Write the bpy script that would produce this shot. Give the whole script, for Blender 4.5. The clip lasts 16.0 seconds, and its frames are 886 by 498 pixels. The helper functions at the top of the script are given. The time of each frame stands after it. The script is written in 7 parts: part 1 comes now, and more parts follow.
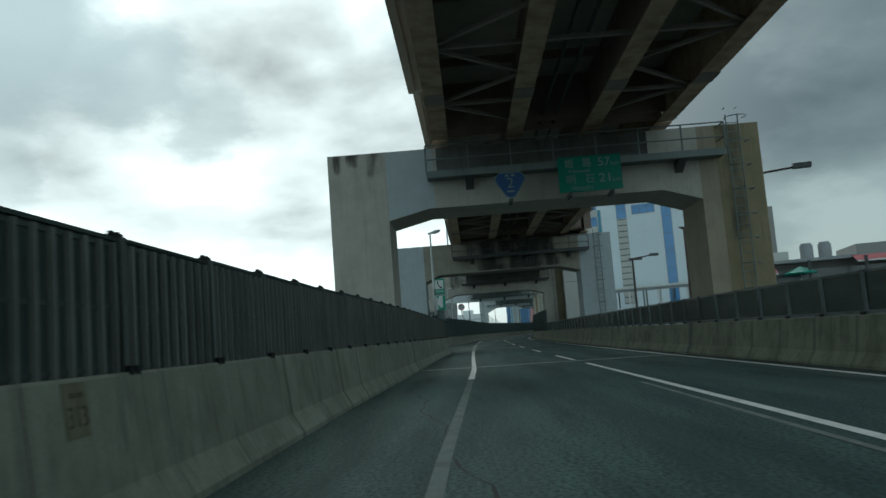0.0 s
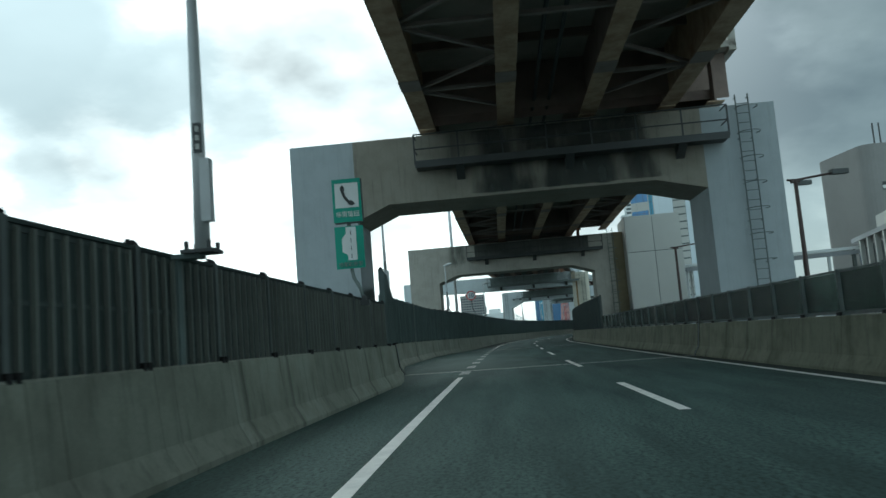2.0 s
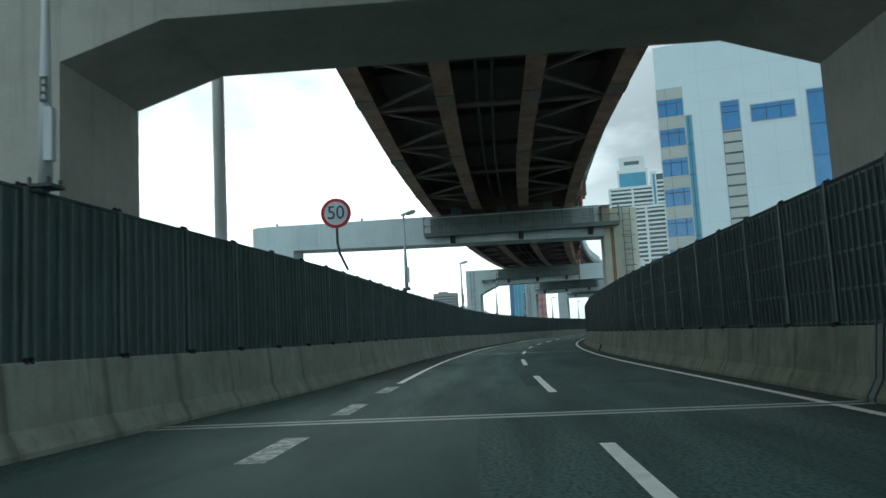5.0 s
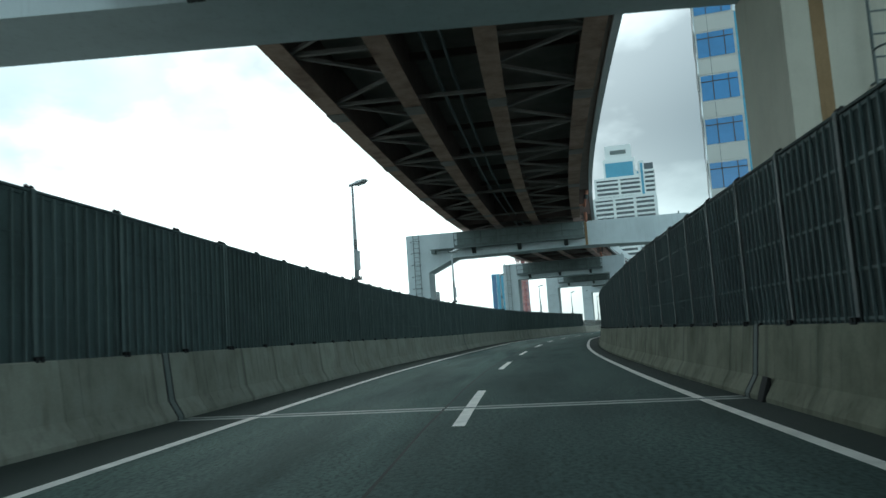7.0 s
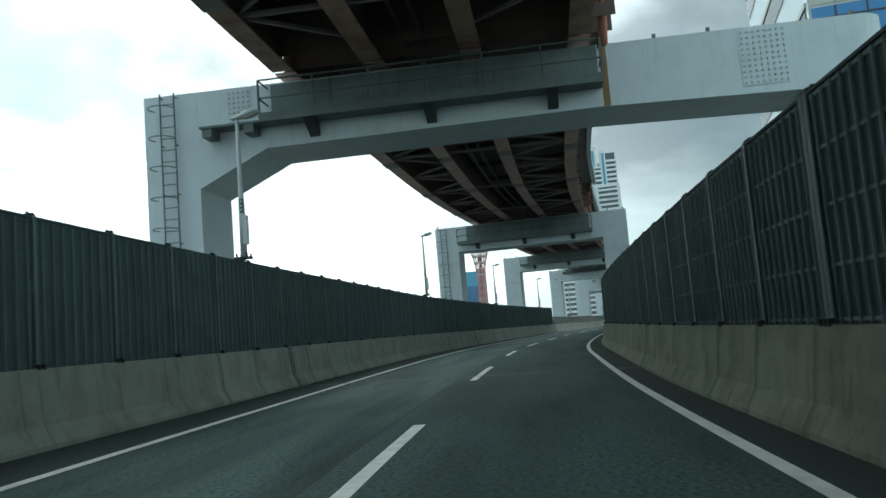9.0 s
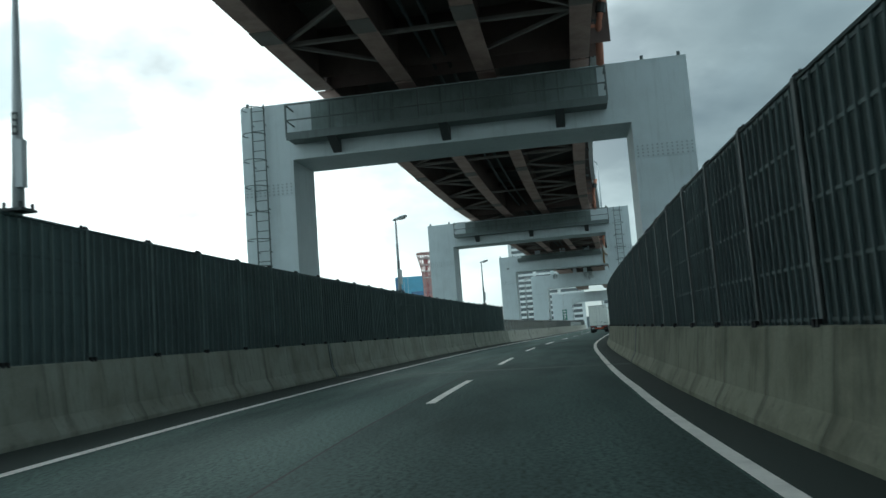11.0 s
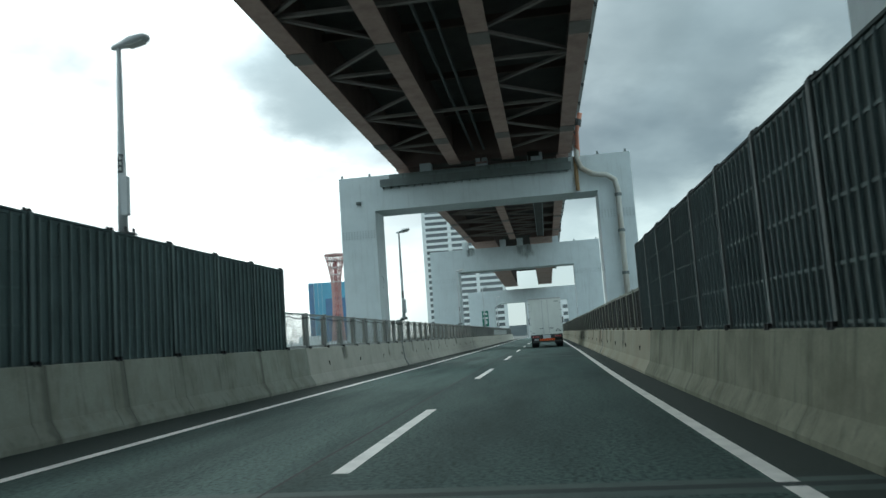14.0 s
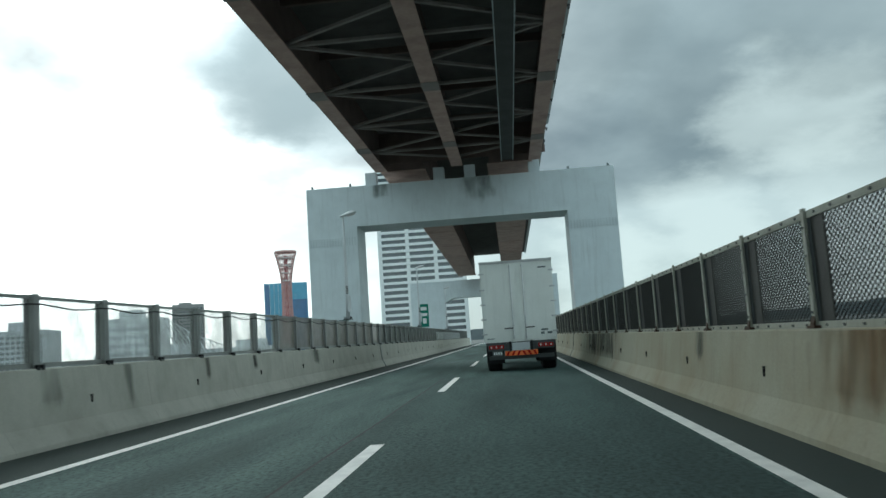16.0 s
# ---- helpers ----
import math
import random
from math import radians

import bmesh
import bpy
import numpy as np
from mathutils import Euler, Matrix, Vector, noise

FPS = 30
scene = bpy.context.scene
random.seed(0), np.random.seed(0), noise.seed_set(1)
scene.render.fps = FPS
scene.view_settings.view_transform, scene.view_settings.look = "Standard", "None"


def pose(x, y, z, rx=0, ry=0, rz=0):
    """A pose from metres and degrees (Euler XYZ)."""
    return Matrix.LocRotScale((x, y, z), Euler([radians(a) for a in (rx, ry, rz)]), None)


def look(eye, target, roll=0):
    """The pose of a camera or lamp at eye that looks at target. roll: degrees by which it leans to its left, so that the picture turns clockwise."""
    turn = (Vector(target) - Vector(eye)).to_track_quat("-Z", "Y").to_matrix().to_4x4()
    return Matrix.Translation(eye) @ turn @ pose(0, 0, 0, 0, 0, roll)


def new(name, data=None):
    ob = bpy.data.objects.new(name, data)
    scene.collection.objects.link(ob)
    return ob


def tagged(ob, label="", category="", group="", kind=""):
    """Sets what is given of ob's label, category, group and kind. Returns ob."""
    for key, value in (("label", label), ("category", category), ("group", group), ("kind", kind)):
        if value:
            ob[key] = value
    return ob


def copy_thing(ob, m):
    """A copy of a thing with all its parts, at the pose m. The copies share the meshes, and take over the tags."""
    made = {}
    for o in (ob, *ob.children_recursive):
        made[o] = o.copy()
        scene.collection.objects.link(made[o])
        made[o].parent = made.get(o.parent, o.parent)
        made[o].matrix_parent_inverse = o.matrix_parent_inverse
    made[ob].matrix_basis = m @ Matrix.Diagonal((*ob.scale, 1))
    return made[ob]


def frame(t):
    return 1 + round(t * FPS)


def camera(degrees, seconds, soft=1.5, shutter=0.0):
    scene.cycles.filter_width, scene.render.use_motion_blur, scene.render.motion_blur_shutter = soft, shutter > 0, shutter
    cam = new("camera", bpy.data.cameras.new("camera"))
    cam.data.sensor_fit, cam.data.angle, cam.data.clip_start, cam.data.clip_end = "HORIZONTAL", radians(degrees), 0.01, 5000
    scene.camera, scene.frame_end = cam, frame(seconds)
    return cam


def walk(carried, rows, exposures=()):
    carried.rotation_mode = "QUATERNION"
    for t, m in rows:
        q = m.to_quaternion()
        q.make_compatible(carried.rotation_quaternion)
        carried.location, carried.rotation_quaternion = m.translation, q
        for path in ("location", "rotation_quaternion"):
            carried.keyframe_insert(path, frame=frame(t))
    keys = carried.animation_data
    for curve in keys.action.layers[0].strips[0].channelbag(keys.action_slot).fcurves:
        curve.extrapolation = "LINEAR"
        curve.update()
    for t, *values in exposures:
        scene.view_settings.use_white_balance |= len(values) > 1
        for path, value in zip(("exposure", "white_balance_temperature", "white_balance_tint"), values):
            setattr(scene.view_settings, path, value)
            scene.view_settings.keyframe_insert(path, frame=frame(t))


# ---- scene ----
cam = camera(58.4, 16.0, soft=1.5, shutter=0.1)
PATH = [
    (0, (0.005, -0.001, 1.231), (0.005, 9.939, 2.330), -4.37),
    (0.5, (0.707, 8.610, 1.238), (0.606, 18.547, 2.356), -4.45),
    (1, (1.326, 17.288, 1.231), (1.127, 27.223, 2.352), -4.64),
    (1.5, (1.857, 25.567, 1.210), (1.572, 35.500, 2.328), -4.79),
    (2, (2.317, 34.145, 1.201), (1.961, 44.075, 2.331), -4.62),
    (2.5, (2.710, 42.807, 1.211), (2.286, 52.733, 2.353), -4.17),
    (3, (3.042, 51.626, 1.209), (2.618, 61.553, 2.342), -3.64),
    (3.5, (3.465, 60.281, 1.244), (3.110, 70.213, 2.354), -3.39),
    (3.7, (3.671, 63.808, 1.226), (3.337, 73.742, 2.324), -3.16),
    (5.8, (6.740, 99.349, 1.231), (6.782, 109.289, 2.324), -3.36),
    (6, (7.177, 102.840, 1.216), (7.215, 112.780, 2.308), -3.45),
    (6.5, (8.016, 111.365, 1.201), (8.104, 121.306, 2.282), -3.29),
    (7, (8.948, 119.948, 1.208), (9.095, 129.888, 2.291), -3.84),
    (7.5, (10.004, 128.696, 1.211), (10.226, 138.635, 2.292), -3.92),
    (8, (11.216, 137.501, 1.257), (11.568, 147.438, 2.316), -4.18),
    (8.5, (12.428, 146.067, 1.235), (12.935, 155.996, 2.306), -4.49),
    (9, (13.847, 155.001, 1.222), (14.517, 164.923, 2.276), -4.67),
    (9.2, (14.379, 158.492, 1.235), (15.103, 168.411, 2.277), -4.55),
    (11.3, (21.575, 193.950, 1.229), (22.966, 203.794, 2.312), -4.59),
    (11.5, (22.409, 197.240, 1.229), (23.855, 207.075, 2.314), -4.80),
    (12, (24.354, 204.957, 1.203), (25.935, 214.770, 2.304), -4.57),
    (12.5, (26.593, 213.433, 1.188), (28.339, 223.217, 2.299), -4.65),
    (13, (28.987, 221.613, 1.239), (30.899, 231.367, 2.335), -4.56),
    (13.5, (31.530, 229.898, 1.230), (33.608, 239.617, 2.336), -4.34),
    (14, (34.229, 238.112, 1.213), (36.499, 247.786, 2.334), -4.06),
    (14.5, (37.102, 246.393, 1.200), (39.531, 256.029, 2.322), -4.07),
    (15, (39.937, 254.446, 1.225), (42.486, 264.049, 2.352), -4.31),
    (15.5, (42.824, 262.552, 1.240), (45.478, 272.127, 2.369), -4.14),
    (16, (45.613, 270.094, 1.217), (48.317, 279.655, 2.347), -3.82),
]
walk(cam, [(t, look(eye, target, roll)) for t, eye, target, roll in PATH],
     exposures=[(0.0, -0.22, 5680, -12), (1.0, 0.0, 5580, -13), (2.0, 0.18, 5550, -12), (3.5, 0.28, 5550, -11), (6.0, 0.58, 5550, -12), (9.0, 0.54, 5600, -12), (11.5, 0.42, 5650, -10), (12.5, 0.48, 5700, -9), (13.3, 0.56, 5700, -9), (14.5, 0.62, 5750, -8), (16.0, 0.52, 5750, -9)])

# ---------------------------------------------------------------- light and air
world = bpy.data.worlds.new("overcast_sky")
scene.world = world
world.use_nodes = True
SUN_AZ, SUN_EL = radians(-12), radians(33)  # azimuth from +y towards +x
SUN_DIR = Vector((math.sin(SUN_AZ) * math.cos(SUN_EL), math.cos(SUN_AZ) * math.cos(SUN_EL), math.sin(SUN_EL)))


# banks of cloud: azimuth, elevation and radius in degrees, how thick; grey ones, then thin bright ones
GREY_BANKS = [(-30, 21.5, 9.5, 0.9), (-20.5, 19.3, 4.8, 0.75), (-15.5, 16.3, 3.4, 0.5), (-28.5, 11.8, 3.2, 0.45), (5.5, 20.5, 7.5, 0.8), (8.5, 16.5, 5, 0.65), (0.5, 24, 6, 0.6)]
DARK_BANKS = [(27.5, 20.5, 7, 0.45), (36, 19.5, 7, 0.3), (45, 18.5, 6, 0.4), (6.5, 20.5, 7.5, 0.5)]
BRIGHT_BANKS = [(42, 13.2, 6, 0.4), (34, 6.5, 6, 0.35), (25.5, 5.5, 5, 0.4), (45, 6.5, 6, 0.3)]


def build_sky():
    nt = world.node_tree
    nt.nodes.clear()
    n, l = nt.nodes.new, nt.links.new
    out, bg = n("ShaderNodeOutputWorld"), n("ShaderNodeBackground")
    l(bg.outputs[0], out.inputs[0])
    tc = n("ShaderNodeTexCoord")
    sky = n("ShaderNodeTexSky")
    sky.sky_type, sky.sun_disc = "NISHITA", False
    sky.sun_elevation, sky.sun_rotation = SUN_EL, SUN_AZ
    dim = n("ShaderNodeMixRGB")
    dim.blend_type, dim.inputs[0].default_value, dim.inputs[2].default_value = "MULTIPLY", 1.0, (0.1, 0.1, 0.1, 1)
    l(sky.outputs[0], dim.inputs[1])
    # cloud sheet: the direction divided by its height gives flat layers
    sep = n("ShaderNodeSeparateXYZ")
    l(tc.outputs["Generated"], sep.inputs[0])
    up = n("ShaderNodeMath")
    up.operation, up.inputs[1].default_value = "MAXIMUM", 0.0
    l(sep.outputs[2], up.inputs[0])
    up2 = n("ShaderNodeMath")
    up2.inputs[1].default_value = 0.34
    l(up.outputs[0], up2.inputs[0])
    div = n("ShaderNodeVectorMath")
    div.operation = "DIVIDE"
    l(tc.outputs["Generated"], div.inputs[0])
    comb = n("ShaderNodeCombineXYZ")
    for k in range(3):
        l(up2.outputs[0], comb.inputs[k])
    l(comb.outputs[0], div.inputs[1])

    def cloud(scale, detail, rough, shift):
        mp = n("ShaderNodeMapping")
        mp.inputs[1].default_value = shift
        l(div.outputs[0], mp.inputs[0])
        t = n("ShaderNodeTexNoise")
        t.inputs["Scale"].default_value, t.inputs["Detail"].default_value, t.inputs["Roughness"].default_value = scale, detail, rough
        l(mp.outputs[0], t.inputs[0])
        return t
    big, small = cloud(0.9, 4, 0.5, (5.3, 2.9, 0)), cloud(2.4, 5, 0.55, (0.4, 7.3, 0))
    mix = n("ShaderNodeMixRGB")
    mix.inputs[0].default_value = 0.26
    l(big.outputs[0], mix.inputs[1]), l(small.outputs[0], mix.inputs[2])
    # nearness to the veiled sun
    dot = n("ShaderNodeVectorMath")
    dot.operation = "DOT_PRODUCT"
    nrm = n("ShaderNodeVectorMath")
    nrm.operation = "NORMALIZE"
    l(tc.outputs["Generated"], nrm.inputs[0])
    l(nrm.outputs[0], dot.inputs[0])
    dot.inputs[1].default_value = SUN_DIR
    near = n("ShaderNodeMapRange")
    near.interpolation_type = "SMOOTHSTEP"
    near.inputs[1].default_value, near.inputs[2].default_value = 0.74, 0.95
    l(dot.outputs["Value"], near.inputs[0])
    thick = n("ShaderNodeValToRGB")
    thick.color_ramp.elements[0].position, thick.color_ramp.elements[1].position = 0.37, 0.57
    l(mix.outputs[0], thick.inputs[0])
    haze = n("ShaderNodeMapRange")
    haze.interpolation_type = "SMOOTHSTEP"
    haze.inputs[1].default_value, haze.inputs[2].default_value = 0.02, 0.24
    haze.inputs[3].default_value, haze.inputs[4].default_value = 0.7, 0.0
    l(sep.outputs[2], haze.inputs[0])
    fog = n("ShaderNodeMath")
    fog.use_clamp = True
    l(thick.outputs[0], fog.inputs[0]), l(haze.outputs[0], fog.inputs[1])
    dark, lit = n("ShaderNodeMixRGB"), n("ShaderNodeMixRGB")
    dark.inputs[1].default_value, dark.inputs[2].default_value = (0.145, 0.162, 0.174, 1), (0.43, 0.445, 0.45, 1)
    lit.inputs[1].default_value, lit.inputs[2].default_value = (0.445, 0.42, 0.425, 1), (2.2, 2.06, 2.02, 1)
    l(fog.outputs[0], dark.inputs[0]), l(fog.outputs[0], lit.inputs[0])
    both = n("ShaderNodeMixRGB")
    l(near.outputs[0], both.inputs[0]), l(dark.outputs[0], both.inputs[1]), l(lit.outputs[0], both.inputs[2])
    veil = n("ShaderNodeMixRGB")
    veil.inputs[0].default_value = 0.93
    l(dim.outputs[0], veil.inputs[1]), l(both.outputs[0], veil.inputs[2])
    # an overcast sky is brightest overhead
    rise = n("ShaderNodeMapRange")
    rise.inputs[1].default_value, rise.inputs[2].default_value = 0.25, 1.0
    rise.inputs[3].default_value, rise.inputs[4].default_value = 1.0, 2.4
    l(sep.outputs[2], rise.inputs[0])
    # banks of cloud with ragged edges
    rag = cloud(1.7, 7, 0.6, (3.1, 8.2, 1.4))
    off = n("ShaderNodeVectorMath")
    off.operation, off.inputs[1].default_value = "SUBTRACT", (0.5, 0.5, 0.5)
    l(rag.outputs["Color"], off.inputs[0])
    some = n("ShaderNodeVectorMath")
    some.operation, some.inputs["Scale"].default_value = "SCALE", 0.27
    l(off.outputs[0], some.inputs[0])
    torn = n("ShaderNodeVectorMath")
    l(nrm.outputs[0], torn.inputs[0]), l(some.outputs[0], torn.inputs[1])
    whole = n("ShaderNodeVectorMath")
    whole.operation = "NORMALIZE"
    l(torn.outputs[0], whole.inputs[0])
    bank = veil.outputs[0]
    for az, el, wide, much, tone in [(*q, (0.5, 0.525, 0.55, 1)) for q in GREY_BANKS] + [(*q, (0.72, 0.72, 0.7, 1)) for q in BRIGHT_BANKS] + [(*q, (0.15, 0.168, 0.18, 1)) for q in DARK_BANKS]:
        a, e = radians(az), radians(el)
        d = n("ShaderNodeVectorMath")
        d.operation, d.inputs[1].default_value = "DOT_PRODUCT", (math.sin(a) * math.cos(e), math.cos(a) * math.cos(e), math.sin(e))
        l(whole.outputs[0], d.inputs[0])
        r = n("ShaderNodeMapRange")
        r.interpolation_type = "SMOOTHSTEP"
        r.inputs[1].default_value, r.inputs[2].default_value = math.cos(radians(wide)), math.cos(radians(wide * 0.4))
        r.inputs[3].default_value, r.inputs[4].default_value = 0.0, much
        l(d.outputs["Value"], r.inputs[0])
        k = n("ShaderNodeMixRGB")
        k.inputs[2].default_value = tone
        l(r.outputs[0], k.inputs[0]), l(bank, k.inputs[1])
        bank = k.outputs[0]
    lift = n("ShaderNodeVectorMath")
    lift.operation = "SCALE"
    # the cloud thins out and brightens again away from the sun
    away = n("ShaderNodeMapRange")
    away.interpolation_type = "SMOOTHSTEP"
    away.inputs[1].default_value, away.inputs[2].default_value = 0.35, -0.7
    away.inputs[3].default_value, away.inputs[4].default_value = 1.0, 2.3
    l(dot.outputs["Value"], away.inputs[0])
    both_up = n("ShaderNodeMath")
    both_up.operation = "MULTIPLY"
    l(rise.outputs[0], both_up.inputs[0]), l(away.outputs[0], both_up.inputs[1])
    l(bank, lift.inputs[0]), l(both_up.outputs[0], lift.inputs["Scale"])
    l(lift.outputs[0], bg.inputs[0])
    bg.inputs[1].default_value = 1.0


build_sky()
sun_lamp = bpy.data.lights.new("sun", "SUN")
sun_lamp.energy, sun_lamp.angle, sun_lamp.color = 0.5, radians(24), (1.0, 0.97, 0.92)
sun = new("sun", sun_lamp)
sun.matrix_basis = look(SUN_DIR * 200, (0, 0, 0))

# ---------------------------------------------------------------- materials


def surface(name, base, rough=0.8, metal=0.0, spots=None, amount=0.35, fine=30.0, coarse=1.2, streak=0.0, bump=0.15, vary=0.0, uv=False, stretch=(1, 1, 1), streak_col=(0.03, 0.03, 0.025), spec=0.4, drip=0.0, tracks=0.0, speck=0.6, crisp=False):
    """A procedural surface: base colour with coarse stains, fine grain, rain streaks down walls and a little relief."""
    m = bpy.data.materials.new(name)
    m.use_nodes = True
    nt = m.node_tree
    n, l = nt.nodes.new, nt.links.new
    bsdf = nt.nodes["Principled BSDF"]
    bsdf.inputs["Metallic"].default_value = metal
    bsdf.inputs["Specular IOR Level"].default_value = spec
    if uv:
        src = n("ShaderNodeUVMap").outputs[0]
    else:
        src = n("ShaderNodeNewGeometry").outputs["Position"]
    mp = n("ShaderNodeMapping")
    mp.inputs[3].default_value = stretch
    l(src, mp.inputs[0])

    def tex(scale, detail, vec):
        t = n("ShaderNodeTexNoise")
        t.inputs["Scale"].default_value, t.inputs["Detail"].default_value, t.inputs["Roughness"].default_value = scale, detail, 0.62
        l(vec, t.inputs[0])
        return t.outputs[0]

    def ramp(val, a, b):
        r = n("ShaderNodeMapRange")
        r.inputs[1].default_value, r.inputs[2].default_value = a, b
        l(val, r.inputs[0])
        return r.outputs[0]

    def blend(fac, a, b, mode="MIX"):
        k = n("ShaderNodeMixRGB")
        k.blend_type = mode
        for i, v in enumerate((fac, a, b)):
            if hasattr(v, "is_output"):
                l(v, k.inputs[i])
            elif i == 0:
                k.inputs[0].default_value = v
            else:
                k.inputs[i].default_value = (*v, 1)
        return k.outputs[0]
    def scaled(val, f):
        q = n("ShaderNodeMath")
        q.operation, q.inputs[1].default_value = "MULTIPLY", f
        l(val, q.inputs[0])
        return q.outputs[0]
    low, grain = tex(coarse, 6, mp.outputs[0]), tex(fine, 4, src)
    spots = spots or tuple(c * 0.45 for c in base)
    col = blend(scaled(ramp(low, 0.42, 0.72), amount), base, spots)
    col = blend(scaled(ramp(grain, 0.45 if crisp else 0.35, 0.6 if crisp else 0.7), amount * (0.8 if crisp else 0.55)), col, tuple(c * speck for c in base))
    if streak:
        ms = n("ShaderNodeMapping")
        ms.inputs[3].default_value = (4.5, 4.5, 0.3)
        l(src, ms.inputs[0])
        s1 = tex(1.6, 5, ms.outputs[0])
        col = blend(scaled(ramp(s1, 0.53, 0.74), streak), col, streak_col)
    if tracks:
        # wheel paths polished along each lane
        sx = n("ShaderNodeSeparateXYZ")
        l(src, sx.inputs[0])
        wv = n("ShaderNodeMath")
        wv.operation, wv.inputs[1].default_value, wv.inputs[2].default_value = "MULTIPLY_ADD", 2 * math.pi / 1.76, 0.0
        l(sx.outputs[0], wv.inputs[0])
        cs = n("ShaderNodeMath")
        cs.operation = "COSINE"
        l(wv.outputs[0], cs.inputs[0])
        col = blend(scaled(ramp(cs.outputs[0], 0.2, 1.0), tracks), col, tuple(c * 0.45 for c in base))
    if drip:
        # dirty water runs down each length of wall from the foot of a post
        ob = n("ShaderNodeTexCoord")
        sp = n("ShaderNodeSeparateXYZ")
        l(ob.outputs["Object"], sp.inputs[0])
        wob = n("ShaderNodeMath")
        wob.operation, wob.inputs[1].default_value, wob.inputs[2].default_value = "MULTIPLY_ADD", 0.16, 0.0
        l(low, wob.inputs[0])
        yy = n("ShaderNodeMath")
        l(sp.outputs[1], yy.inputs[0]), l(wob.outputs[0], yy.inputs[1])
        off = n("ShaderNodeMath")
        off.operation, off.inputs[1].default_value = "SUBTRACT", 0.47
        l(yy.outputs[0], off.inputs[0])
        ab = n("ShaderNodeMath")
        ab.operation = "ABSOLUTE"
        l(off.outputs[0], ab.inputs[0])
        band = ramp(ab.outputs[0], 0.13, 0.02)
        oi = n("ShaderNodeObjectInfo")
        some = ramp(oi.outputs["Random"], 0.15, 0.75)
        k1 = n("ShaderNodeMath")
        k1.operation = "MULTIPLY"
        l(band, k1.inputs[0]), l(some, k1.inputs[1])
        col = blend(scaled(k1.outputs[0], drip), col, streak_col)
    if vary:
        info = n("ShaderNodeObjectInfo")
        r = n("ShaderNodeMapRange")
        r.inputs[3].default_value, r.inputs[4].default_value = 1 - vary, 1 + vary
        l(info.outputs["Random"], r.inputs[0])
        hsv = n("ShaderNodeHueSaturation")
        l(r.outputs[0], hsv.inputs["Value"]), l(col, hsv.inputs["Color"])
        col = hsv.outputs[0]
    l(col, bsdf.inputs["Base Color"])
    rr = n("ShaderNodeMapRange")
    rr.inputs[3].default_value, rr.inputs[4].default_value = max(0.05, rough - 0.1), min(1, rough + 0.1)
    l(low, rr.inputs[0])
    l(rr.outputs[0], bsdf.inputs["Roughness"])
    if bump:
        b = n("ShaderNodeBump")
        b.inputs["Strength"].default_value, b.inputs["Distance"].default_value = bump, 0.02
        l(grain, b.inputs["Height"])
        l(b.outputs[0], bsdf.inputs["Normal"])
    return m


def glassy(name, tint, clear=0.6, rough=0.05, passed=(1, 1, 1)):
    """Dirty sheet glass or plastic: part of the light goes straight through."""
    m = bpy.data.materials.new(name)
    m.use_nodes = True
    nt = m.node_tree
    n, l = nt.nodes.new, nt.links.new
    bsdf, out = nt.nodes["Principled BSDF"], nt.nodes["Material Output"]
    bsdf.inputs["Base Color"].default_value = (*tint, 1)
    bsdf.inputs["Roughness"].default_value = rough
    tr, mix = n("ShaderNodeBsdfTransparent"), n("ShaderNodeMixShader")
    tr.inputs[0].default_value = (*passed, 1)
    geo, t, r = n("ShaderNodeNewGeometry"), n("ShaderNodeTexNoise"), n("ShaderNodeMapRange")
    t.inputs["Scale"].default_value, t.inputs["Detail"].default_value = 2.2, 6
    l(geo.outputs["Position"], t.inputs[0]), l(t.outputs[0], r.inputs[0])
    r.inputs[1].default_value, r.inputs[2].default_value = 0.3, 0.75
    r.inputs[3].default_value, r.inputs[4].default_value = 1 - clear, min(1.0, 1.25 - clear)
    l(r.outputs[0], mix.inputs[0]), l(tr.outputs[0], mix.inputs[1]), l(bsdf.outputs[0], mix.inputs[2])
    l(mix.outputs[0], out.inputs[0])
    return m


